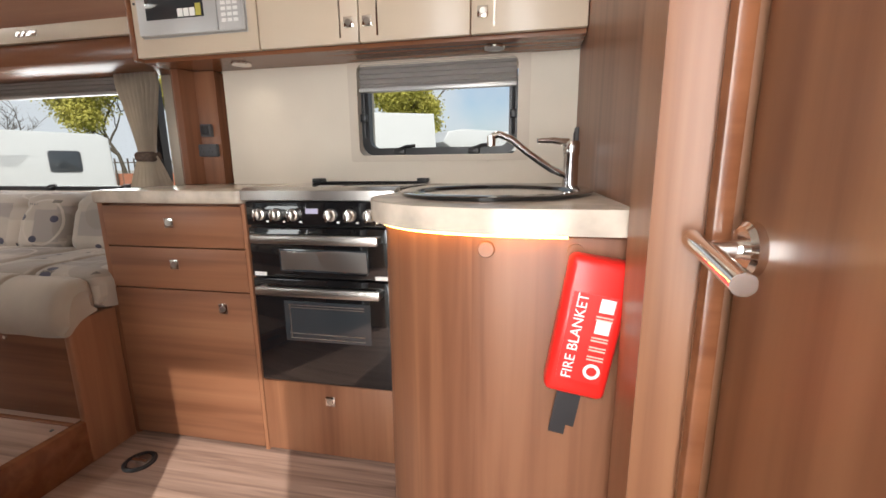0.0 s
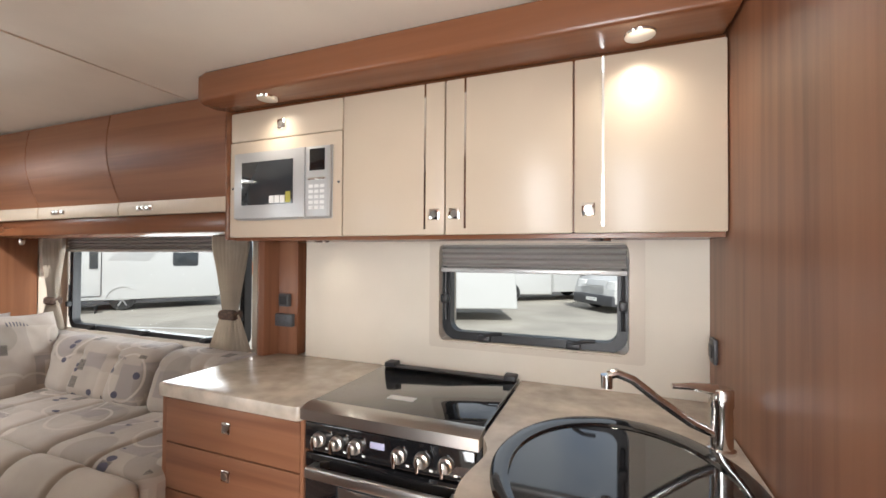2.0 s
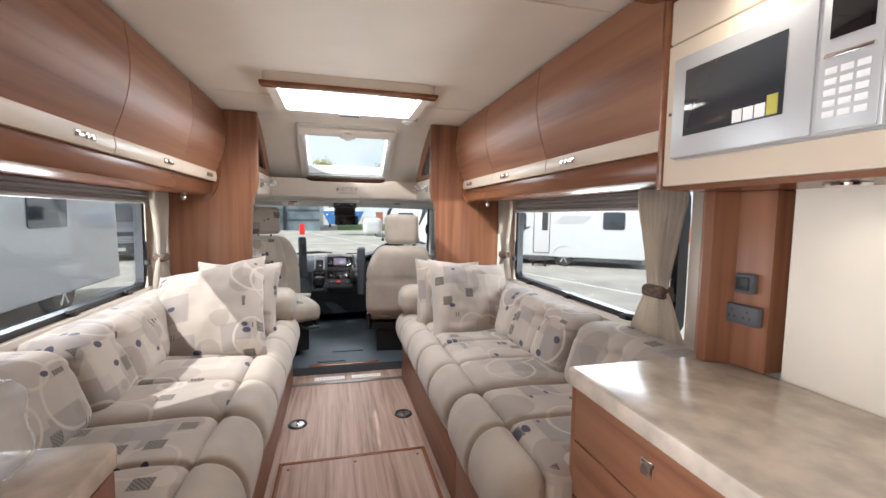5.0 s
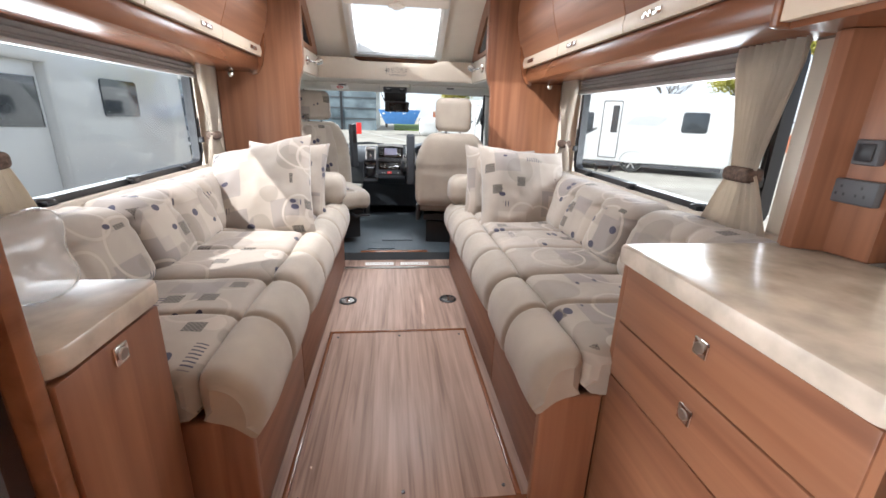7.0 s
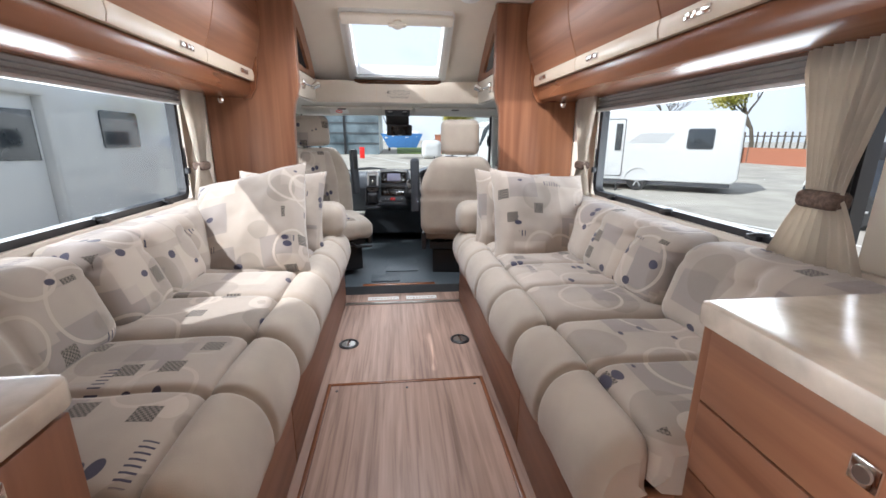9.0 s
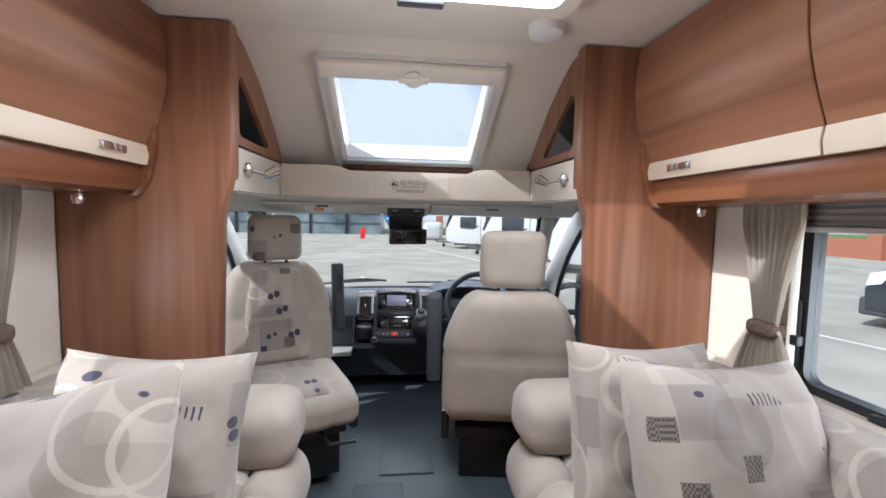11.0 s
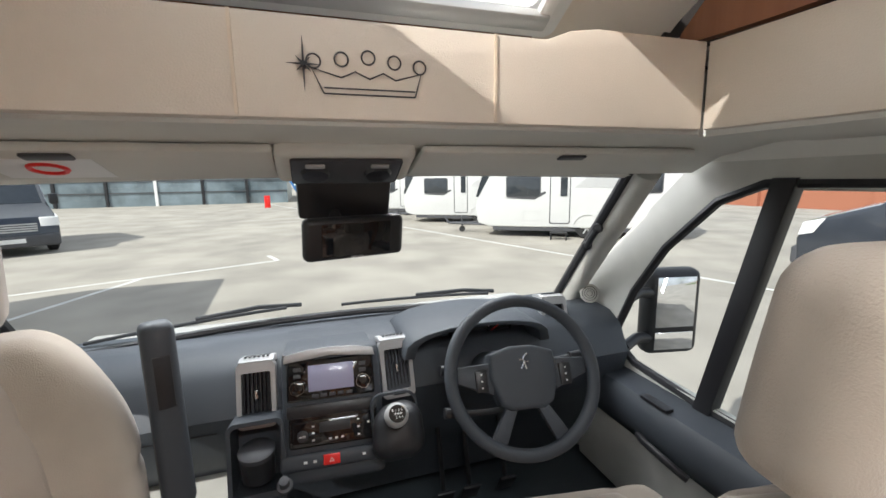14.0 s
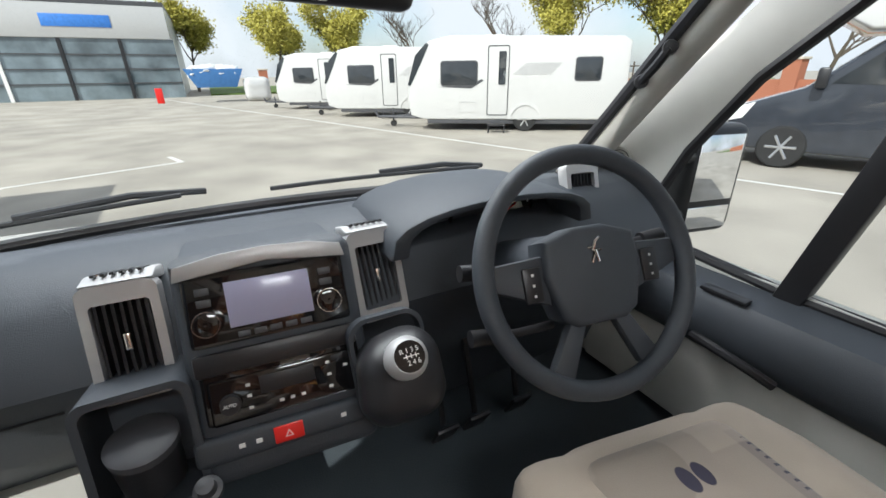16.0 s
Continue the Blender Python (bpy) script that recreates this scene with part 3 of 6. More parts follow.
gp = part("pane", shift(box(-0.25, 0.255, -0.295, 0.295, 0.035, 0.04), skm), PANE, sk)
gp.visible_shadow = False

# shelf over the cab
dip = [(-0.577, 1.415), (-0.577, 1.56), (-0.36, 1.56), (-0.31, 1.553), (-0.27, 1.538), (0.27, 1.538), (0.31, 1.553), (0.36, 1.56), (0.577, 1.56), (0.577, 1.415)]
shelf = thing("overcab_shelf", "cream leatherette shelf front over the cab with a stitched crown", "shelf", (-3.48, 0, 1.42))
part("front_panel", prism(dip, 0, -3.50, -3.475, 0.004), LEATHER, shelf)
for y in (-0.155, 0.185):
    part("stitched_seam", box(-3.4752, -3.472, y - 0.002, y + 0.002, 1.418, 1.537), CREAM, shelf)
for s in (-1, 1):
    part("side_panel", prism([(-2.955, 1.405), (-2.955, 1.55), (-3.474, 1.558), (-3.474, 1.415)], 1, *sorted((s * 0.578, s * 0.60)), 0.003), LEATHER, shelf)
crown = []
for k in range(5):
    yy = -0.063 + k * 0.034
    crown.append(torus((-3.472, yy, 1.484 + 0.004 * (2 - abs(k - 2))), (1, 0, 0), 0.0085, 0.0011, 20, 6))
for z in (1.446, 1.453):
    crown.append(tube([(-3.472, -0.052, z), (-3.472, 0.066, z)], 0.0011, 6))
crown.append(tube([(-3.472, -0.052, 1.446), (-3.472, -0.066, 1.476), (-3.472, -0.03, 1.466), (-3.472, -0.012, 1.474), (-3.472, 0.006, 1.466), (-3.472, 0.024, 1.474), (-3.472, 0.04, 1.466), (-3.472, 0.075, 1.476), (-3.472, 0.066, 1.446)], 0.0011, 6))
for k in range(8):
    a = k * math.pi / 4
    r = 0.032 if k % 4 == 2 else 0.02 if k % 2 == 0 else 0.012
    crown.append(tube([(-3.472, -0.075, 1.48), (-3.472, -0.075 + r * math.cos(a), 1.48 + r * math.sin(a))], 0.001, 6, [0.0018, 0.0003]))
part("crown_emblem", bm_merge(*crown), BLACK, shelf, "dark stitched crown outline")

# triangular side lockers of the over-cab space
edge = [(-2.96, 1.925), (-3.06, 1.912), (-3.13, 1.882), (-3.24, 1.825), (-3.35, 1.75), (-3.47, 1.655), (-3.56, 1.572)]
hole = [(-3.02, 1.60), (-3.016, 1.62), (-3.016, 1.77), (-3.025, 1.79), (-3.045, 1.795), (-3.12, 1.755), (-3.22, 1.69), (-3.33, 1.615), (-3.332, 1.605), (-3.31, 1.595), (-3.2, 1.592), (-3.03, 1.592)]


def side_locker(s):
    lk = thing("overcab_side_locker", "walnut corner locker with a curved triangular opening", "locker", (-3.2, s * 0.6, 1.56), "over-cab corner lockers")
    outer = [(-2.96, 1.56), (-2.96, 1.66), (-2.96, 1.80), *edge[:3], edge[3], edge[4], edge[5], edge[6], (-3.4, 1.565), (-3.15, 1.563)]
    bm = bmesh.new()
    n = 40

    def resample(pts):
        out, total = [], 0
        seg = [(Vector(a), Vector(b)) for a, b in zip(pts, pts[1:] + pts[:1])]
        length = sum((b - a).length for a, b in seg)
        for k in range(n):
            d = length * k / n
            for a, b in seg:
                if d <= (b - a).length:
                    out.append(tuple(a.lerp(b, d / (b - a).length)))
                    break
                d -= (b - a).length
        return out
    ring_into(bm, resample(outer), resample(hole), 1, *sorted((s * 0.585, s * 0.603)))
    part("facing", bm, WOOD_V, lk)
    for row in ((-3.6, -2.99, 0.86, 0.87, 1.56, 1.925), (-3.6, -2.99, 0.605, 0.86, 1.565, 1.575), (-3.61, -2.99, 0.605, 0.87, 1.925, 1.935), (-3.62, -3.60, 0.605, 0.87, 1.56, 1.925), (-2.99, -2.986, 0.605, 0.87, 1.56, 1.925)):
        part("inner_panel", box(row[0], row[1], *sorted((s * row[2], s * row[3])), row[4], row[5]), FELT, lk)
    if s < 0:
        bmc = bmesh.new()
        bmesh.ops.create_grid(bmc, x_segments=16, y_segments=10, size=0.5)
        for v in bmc.verts:
            v.co = Vector((-3.18 + v.co.x * 0.26, -0.66 + v.co.y * 0.08, 1.59 + 0.02 * noise.noise(v.co * 9) + 0.012 * math.cos(v.co.y * 6)))
        single("folded_cloth", bmc, GREY, "crumpled grey cloth lying in the corner locker", "cloth")
    m = -s
    lamp = thing("reading_lamp", "small chrome adjustable reading spotlight", "lamp", (-3.06, s * 0.577, 1.48), "over-cab reading lamps")
    part("base", lathe([(0, 0), (0.03, 0), (0.028, 0.012), (0.012, 0.018), (0, 0.018)], (-3.05, s * 0.577, 1.48), (0, -s, 0)), CHROME, lamp)
    part("arm", tube([(-3.05, s * 0.56, 1.48), (-3.09, s * 0.545, 1.478), (-3.12, s * 0.535, 1.475)], 0.005), CHROME, lamp)
    part("head", lathe([(0, 0), (0.014, 0), (0.017, 0.02), (0.021, 0.055), (0.019, 0.057), (0.017, 0.05), (0, 0.05)], (-3.12, s * 0.535, 1.47), (-0.5, -s * 0.3, 0.25)), CHROME, lamp)


side_locker(-1)
side_locker(1)

# ---- pillars between lounge and cab ----
for nm, s in (("wall_pillar_right", 1), ("wall_pillar_left", -1)):
    prof = [(s * 0.575, 1.925), (s * 0.575, 1.46), (s * 0.583, 1.41), (s * 0.605, 1.36), (s * 0.615, 1.30), (s * 0.64, 0.5), (s * 0.66, 0.2), (s * 1.095, 0.2), (s * 1.095, 1.925)]
    structure(nm, prism(prof, 0, -2.985, -2.92, 0.008), WOOD_V, "walnut veneer pillar beside the cab opening", True)


# ---- lounge, one side at a time (s: +1 or -1) ----
def channel_cushion(a, b, outline, seams, r=0.045):
    """A padded outline of (y, z) points run along x from a to b, rounded at its ends and drawn in at each seam."""
    fine = []
    n0 = len(outline)
    for k in range(n0):
        p1, p2 = Vector(outline[k]), Vector(outline[(k + 1) % n0])
        steps = max(1, min(10, int((p2 - p1).length / 0.018)))
        for j in range(steps):
            f = j / steps
            fine.append(p1.lerp(p2, f))
    for _ in range(2):
        fine = [0.25 * fine[k - 1] + 0.5 * fine[k] + 0.25 * fine[(k + 1) % len(fine)] for k in range(len(fine))]
    c = sum(fine, Vector((0, 0))) / len(fine)
    m = len(fine)
    nrm = []
    for k in range(m):
        d = (fine[(k + 1) % m] - fine[k - 1]).normalized()
        w = Vector((d.y, -d.x))
        nrm.append(w if w.dot(fine[k] - c) > 0 else -w)
    xs = sorted({round(a + (b - a) * k / 70, 4) for k in range(71)} | {round(q + o, 4) for q in seams for o in (-0.02, -0.012, -0.006, 0, 0.006, 0.012, 0.02)} | {round(q, 4) for e in (0.003, 0.01, 0.02, 0.03) for q in (a + e, b - e)})
    bm = bmesh.new()
    rings = []
    for x in xs:
        d = min(x - a, b - x)
        inset = r * (1 - math.sqrt(max(0.0, 1 - (1 - min(d, r) / r) ** 2)))
        inset = min(inset, 0.032)
        crease = max([math.exp(-((x - q) / 0.011) ** 2) for q in seams] or [0])
        puff = 0.007 * math.sin(math.pi * min(1, d / 0.12) / 2)
        row = []
        for p, w in zip(fine, nrm):
            wob = 0.005 * noise.noise(Vector((x * 6, p.x * 9, p.y * 9)))
            q = p + w * (puff + wob - inset * (0.05 if w.y < -0.3 else 1.0) - 0.017 * crease)
            row.append(bm.verts.new((x, q.x, q.y)))
        rings.append(row)
    fs = []
    for u, v in zip(rings, rings[1:]):
        for k in range(m):
            fs.append(bm.faces.new((u[k], u[(k + 1) % m], v[(k + 1) % m], v[k])))
    fs += [bm.faces.new(rings[0][::-1]), bm.faces.new(rings[-1])]
    bmesh.ops.recalc_face_normals(bm, faces=fs)
    return bm


def sofa(s):
    t = thing("sofa", "long side sofa with printed cream cushions on a walnut base", "sofa", (-1.85, s * 0.7, ZL), "side sofas")

    def ys(a, b):
        return sorted((s * a, s * b))
    end = -0.9 if s > 0 else -0.868
    deep = 0.505 if s > 0 else 1.09
    part("base_front", box(-2.84, -1.47, *ys(0.365, 0.385), ZL, 0.475, 0.002), WOOD_X, t)
    part("base_front", box(-1.465, end - 0.03, *ys(0.365, 0.385), ZL, 0.475, 0.002), WOOD_X, t)
    part("base_top", box(-2.84, end - 0.03, *ys(0.386, 1.095), 0.45, 0.474), WOOD_X, t)
    prof = [(s * 0.345, 0.0), (s * 0.345, 0.44), (s * 0.352, 0.468), (s * 0.37, 0.488), (s * 0.40, 0.497), (s * deep, 0.497), (s * deep, 0.0)]
    part("end_panel", prism(prof, 0, end - 0.028, end, 0.006, 3), WOOD_V, t)
    for x in (-2.1, -1.2):
        part("catch", lathe([(0, 0), (0.008, 0), (0.007, 0.006), (0, 0.006)], (x, s * 0.365, 0.42), (0, -s, 0), 12), CHROME, t)
    top = [(0.96, 0.50), (0.965, 0.56), (0.955, 0.602), (0.90, 0.617), (0.75, 0.624), (0.6, 0.627), (0.5, 0.626), (0.462, 0.62), (0.45, 0.606), (0.45, 0.50)]
    nose = [(0.452, 0.50), (0.452, 0.604), (0.438, 0.619), (0.41, 0.622), (0.37, 0.610), (0.338, 0.582), (0.322, 0.54), (0.318, 0.50), (0.322, 0.462), (0.332, 0.442), (0.347, 0.446), (0.36, 0.478), (0.40, 0.50)]
    for a, b in ((-1.452, end + 0.004), (-2.86, -1.458)):
        n = 2 if b > -1 else 5
        seams = [a + (b - a) * k / n for k in range(1, n)]
        part("seat_cushion", channel_cushion(a, b, [(s * y, z) for y, z in top], seams), PRINT, t)
        part("nose_roll", channel_cushion(a, b, [(s * y, z) for y, z in nose], seams), PLAIN, t, "plain cream front roll of the seat")
    for a, b in ((-1.50, end - 0.03), (-2.86, -1.505)):
        n = 2 if b > -1 else 5
        cu = soft_block(a, b, *ys(0.88, 1.085), 0.60, 0.862, 4.0, 54, 0.006)
        for v in cu.verts:
            u = (v.co.x - a) / (b - a) * n
            groove = math.exp(-((u - round(u)) * (b - a) / n / 0.016) ** 2) if 0.3 < u < n - 0.3 else 0.0
            dz = v.co.z - 0.752
            button = sum(math.exp(-(((u - round(u)) * (b - a) / n) ** 2 + (dz - o) ** 2) / 0.0011) for o in (0.045,)) if 0.3 < u < n - 0.3 else 0.0
            fold = math.exp(-((dz - 0.045) / 0.014) ** 2) * (0.5 + 0.5 * math.cos(2 * math.pi * u))
            face = max(0.0, min(1.0, (1.03 - abs(v.co.y)) / 0.1))
            v.co.y += s * face * (0.014 * groove + 0.016 * button + 0.008 * fold)
            v.co.y -= s * 0.09 * (0.862 - v.co.z) / 0.262
        part("back_cushion", cu, PRINT, t)
    part("end_bolster", soft_block(-2.90, -2.66, *ys(0.335, 0.80), 0.60, 0.80, 3.0, 12, 0.004), PLAIN, t, "plain cream padded end bolster")
    return t


for s in (1, -1):
    sofa(s)


def pillow(m, size=0.44, thick=0.15):
    bm = bmesh.new()
    n = 34
    for side in (1, -1):
        grid = []
        for i in range(n + 1):
            row = []
            for j in range(n + 1):
                u, v = 2 * i / n - 1, 2 * j / n - 1
                pinch = 1 - 0.1 * (1 - u * u) * abs(v) ** 3 - 0.1 * (1 - v * v) * abs(u) ** 3
                h = thick / 2 * max(0, (1 - u ** 4) * (1 - v ** 4)) ** 0.55
                h += (0.016 * noise.noise(Vector((u * 2.2 + size * 9, v * 2.2, side))) + 0.006 * noise.noise(Vector((u * 6, v * 6, side + size)))) * max(0, (1 - u ** 4) * (1 - v ** 4)) ** 0.4
                row.append(bm.verts.new((u * size / 2 * pinch, v * size / 2 * pinch, side * max(h, 0.003))))
            grid.append(row)
        for i in range(n):
            for j in range(n):
                f = (grid[i][j], grid[i + 1][j], grid[i + 1][j + 1], grid[i][j + 1])
                bm.faces.new(f if side > 0 else f[::-1])
    bmesh.ops.remove_doubles(bm, verts=bm.verts[:], dist=0.007)
    ob = single("scatter_cushion", bm, PRINT, "square printed scatter cushion propped on the sofa", "cushion", "scatter cushions")
    ob.matrix_world = m
    return ob


pillow(pose(-2.33, 0.70, 0.76, 66, 5, 98), 0.53, 0.2)
pillow(pose(-2.55, 0.62, 0.77, 76, 4, 98), 0.46, 0.17)
pillow(pose(-2.22, -0.68, 0.77, 58, -13, 80), 0.55, 0.21)
pillow(pose(-2.50, -0.62, 0.78, 72, 0, 84), 0.46, 0.17)


def lounge_locker(s):
    t = thing("overhead_locker", "row of curved walnut overhead lockers with a cream handle rail", "locker", (-1.95, s * 0.9, 1.4), "overhead lockers")
    door_prof = []
    for k in range(9):
        f = k / 8
        door_prof.append((s * (0.815 - 0.045 * f + 0.035 * math.sin(math.pi * f) * -1), 1.53 + (CEILZ - 0.012 - 1.53) * f))
    back = [(y + s * 0.02, z) for y, z in reversed(door_prof)]
    near = -0.945 if s > 0 else -0.83
    xs = (-2.915, -2.30, -1.66, near)
    for a, b in zip(xs, xs[1:]):
        d = part("door", prism([*door_prof, *back], 0, a + 0.002, b - 0.002, 0.002, 1), WOOD_X, t)
        rail = part("handle_rail", prism([(s * 0.812, 1.472), (s * 0.806, 1.50), (s * 0.812, 1.531), (s * 0.83, 1.531), (s * 0.83, 1.472)], 0, a + 0.002, b - 0.002, 0.002, 1), CREAM, t, "cream handle rail")
        x = a + 0.13
        part("latch", bm_merge(*[box(x + q, x + q + w, *sorted((s * 0.801, s * 0.812)), 1.49, 1.512, 0.003) for q, w in ((0, 0.028), (0.032, 0.02), (0.056, 0.05))]), CHROME, rail)
    part("pelmet", prism([(s * 0.835, 1.47), (s * 0.83, 1.43), (s * 0.845, 1.395), (s * 0.87, 1.385), (s * 1.098, 1.385), (s * 1.098, 1.47)], 0, -2.915, near, 0.003), WOOD_RED, t, "rounded cherry pelmet")
    part("end_moulding", prism([(s * 0.80, CEILZ - 0.01), (s * 0.785, 1.75), (s * 0.79, 1.52), (s * 0.81, 1.43), (s * 0.84, 1.38), (s * 0.88, 1.372), (s * 0.88, CEILZ - 0.01)], 0, -2.919, -2.895, 0.004), WOOD_RED, t)
    part("carcass", box(-2.91, near, *sorted((s * 0.86, s * 1.098)), 1.472, CEILZ - 0.004), WOOD_X, t)
    sp = thing("locker_spotlight", "tiny chrome spotlight under the locker end", "lamp", (-2.86, s * 0.98, 1.38), "locker spotlights")
    part("body", lathe([(0, 0), (0.016, -0.004), (0.018, -0.02), (0.012, -0.034), (0, -0.036)], (-2.86, s * 0.985, 1.384), n=16), CHROME, sp)


lounge_locker(1)
lounge_locker(-1)


def side_window(s, x0, x1, z0, z1, wall, blind_to, catches, name, label, r=0.055):
    w = thing(name, label, "window", ((x0 + x1) / 2, s * wall, z0), kind="structure")
    o, i = round_rect(x0, x1, z0, z1, r), round_rect(x0 + 0.03, x1 - 0.03, z0 + 0.03, z1 - 0.03, r - 0.02)
    part("frame", ring(o, i, 1, *sorted((s * (wall - 0.006), s * (wall + 0.035)))), BLACK, w)
    p = part("pane", prism(i, 1, *sorted((s * (wall + 0.014), s * (wall + 0.02)))), PANE, w)
    p.visible_shadow = False
    for x in catches:
        part("catch", bm_merge(box(x - 0.022, x + 0.022, *sorted((s * (wall - 0.03), s * (wall - 0.006))), z0 + 0.004, z0 + 0.026, 0.005), tube([(x, s * (wall - 0.028), z0 + 0.024), (x + 0.03, s * (wall - 0.034), z0 + 0.034), (x + 0.065, s * (wall - 0.03), z0 + 0.036)], 0.006, 8)), BLACK, w)
    for x in (x0 + 0.014, x1 - 0.014):
        part("stay", bm_merge(tube([(x, s * (wall - 0.012), z0 + 0.07), (x, s * (wall - 0.014), z0 + 0.26)], 0.006, 8), box(x - 0.012, x + 0.012, *sorted((s * (wall - 0.03), s * (wall - 0.005))), z0 + 0.13, z0 + 0.16, 0.004)), BLACK, w)
    bl = part("blind", bm_merge(*[prism([(s * (wall - 0.012), z), (s * (wall - 0.03), z + 0.009), (s * (wall - 0.012), z + 0.018)], 0, x0 + 0.005, x1 - 0.005) for z in np.arange(blind_to, z1 + 0.03, 0.018)]), BLIND, w, "grey pleated blind, partly drawn")
    part("blind_rail", box(x0 + 0.003, x1 - 0.003, *sorted((s * (wall - 0.034), s * (wall - 0.008))), blind_to - 0.016, blind_to, 0.004), SILVER, bl)
    return w


side_window(1, -2.585, -1.2, 0.855, 1.40, HALF, 1.325, (-2.35, -1.9, -1.45), "window_right", "black framed lounge window with a pleated blind")
side_window(-1, -2.585, -1.2, 0.855, 1.40, HALF, 1.335, (-2.35, -1.9, -1.45), "window_left", "black framed lounge window with a pleated blind")
before = set(bpy.data.objects)
kw = side_window(1, -0.197, 0.407, 1.008, 1.345, 0.925, 1.262, (-0.04, 0.25), "window_kitchen", "small black framed kitchen window with a grey blind")
part("surround", ring(round_rect(-0.235, 0.452, 0.985, 1.372, 0.012), round_rect(-0.199, 0.409, 1.006, 1.347, 0.03), 1, 0.888, 0.8965), LEATHER, kw, "cream window surround")
place_kitchen(before)
for s in (1, -1):
    structure("sill_window", prism([(s * 1.099, 0.86), (s * 1.06, 0.865), (s * 1.045, 0.85), (s * 1.05, 0.6), (s * 1.099, 0.6)], 0, -2.9, -0.9), LEATHER, "cream padded ledge under the lounge window", True)


def curtain(x, s, w, label):
    t = thing("curtain", label, "curtain", (x, s * 1.03, 0.83), "tied-back curtains")
    bm = bmesh.new()
    n, rows = 90, 26
    grid = []
    for j in range(rows + 1):
        z = 1.40 - 0.56 * j / rows
        f = abs(z - 1.03)
        width = w * (0.42 + 0.58 * min(1, f / 0.3) ** 1.3) if z > 1.03 else w * (0.42 + 0.7 * min(1, f / 0.17) ** 0.8)
        row = []
        for i in range(n + 1):
            u = i / n - 0.5
            depth = 0.016 * math.sin(i * 2 * math.pi * 9 / n + 0.6 * math.sin(3 * z)) + 0.006 * noise.noise(Vector((i * 0.2, z * 5, x)))
            row.append(bm.verts.new((x + u * width, s * (1.03 + depth * (0.5 + 0.5 * min(1, f / 0.15))), z)))
        grid.append(row)
    for j in range(rows):
        for i in range(n):
            bm.faces.new((grid[j][i], grid[j][i + 1], grid[j + 1][i + 1], grid[j + 1][i]))
    bmesh.ops.solidify(bm, geom=bm.faces[:], thickness=0.003)
    part("drape", bm, CURTAIN, t)
    part("tie_band", soft_block(x - w * 0.23, x + w * 0.23, *sorted((s * 1.0, s * 1.062)), 1.0, 1.045, 3.5, 8, 0.002), BRAID, t, "dark braided tie-back")


curtain(-1.22, 1, 0.23, "cream pleated curtain tied back with a dark braid")
curtain(-2.62, 1, 0.20, "cream pleated curtain tied back with a dark braid")
curtain(-1.22, -1, 0.23, "cream pleated curtain tied back with a dark braid")
curtain(-2.62, -1, 0.20, "cream pleated curtain tied back with a dark braid")

# ---- kitchen ----
before = set(bpy.data.objects)
Y = 0.445


def square_catch(x, z, parent, y=Y, axis=1):
    c = part("catch", box(x - 0.017, x + 0.017, y - 0.006, y, z - 0.017, z + 0.017, 0.003), CHROME, parent, "square chrome push catch")
    part("button", lathe([(0, 0), (0.011, 0), (0.010, 0.003), (0, 0.003)], (x, y - 0.006, z), (0, -1, 0), 16), STEEL, c)


du = thing("drawer_unit", "walnut kitchen drawer unit with chrome push catches", "cabinet", (-0.69, 0.67, 0))
part("body", boxes((-0.965, -0.945, Y + 0.004, 0.895, 0, 0.858), (-0.42, -0.408, Y + 0.004, 0.895, 0, 0.858), (-0.945, -0.42, Y + 0.03, 0.895, 0, 0.858)), WOOD_V, du)
for z0, z1 in ((0.715, 0.85), (0.571, 0.711), (0.012, 0.567)):
    d = part("drawer_front", box(-0.944, -0.42, Y, Y + 0.018, z0, z1, 0.003), WOOD_X, du)
    square_catch(-0.685 if z0 > 0.5 else -0.52, z1 - 0.055, d)
ck = thing("cooker", "black built-in gas cooker with oven, grill and glass lid", "cooker", (-0.16, 0.65, 0.28))
part("body", box(-0.395, 0.085, Y + 0.008, 0.895, 0.28, 0.868), BLACK, ck)
pn = part("control_panel", box(-0.388, 0.078, Y - 0.018, Y + 0.008, 0.795, 0.868, 0.004), GLOSS, ck)
for k, x in enumerate((-0.34, -0.285, -0.23, -0.11, -0.05, 0.01)):
    kn = part("knob", lathe([(0, 0), (0.019, 0), (0.018, 0.010), (0.013, 0.013), (0.012, 0.024), (0, 0.025)], (x, Y - 0.018, 0.829), (0, -1, 0), 20), STEEL, pn)
    part("grip", box(x - 0.004, x + 0.004, Y - 0.05, Y - 0.04, 0.812, 0.846, 0.002), CHROME, kn)
    part("mark", box(x + 0.018, x + 0.026, Y - 0.0188, Y - 0.018, 0.805, 0.81), WHITE, kn)
part("clock", box(-0.19, -0.15, Y - 0.0195, Y - 0.018, 0.832, 0.848, 0.001), DISPLAY, pn)


def oven_door(z0, z1, wz0, wz1, nm):
    d = part(nm, box(-0.385, 0.076, Y - 0.02, Y + 0.007, z0, z1, 0.004), GLOSS, ck)
    hz = z1 - 0.03
    hn = part("handle", bm_merge(box(-0.355, 0.045, Y - 0.062, Y - 0.046, hz - 0.014, hz + 0.014, 0.006), box(-0.355, -0.335, Y - 0.05, Y - 0.02, hz - 0.01, hz + 0.01, 0.003), box(0.025, 0.045, Y - 0.05, Y - 0.02, hz - 0.01, hz + 0.01, 0.003)), STEEL, d, "brushed steel bar handle")
    part("window", box(-0.285, 0.0, Y - 0.0215, Y - 0.02, wz0, wz1, 0.0006), DARKGLASS, d)
    return d


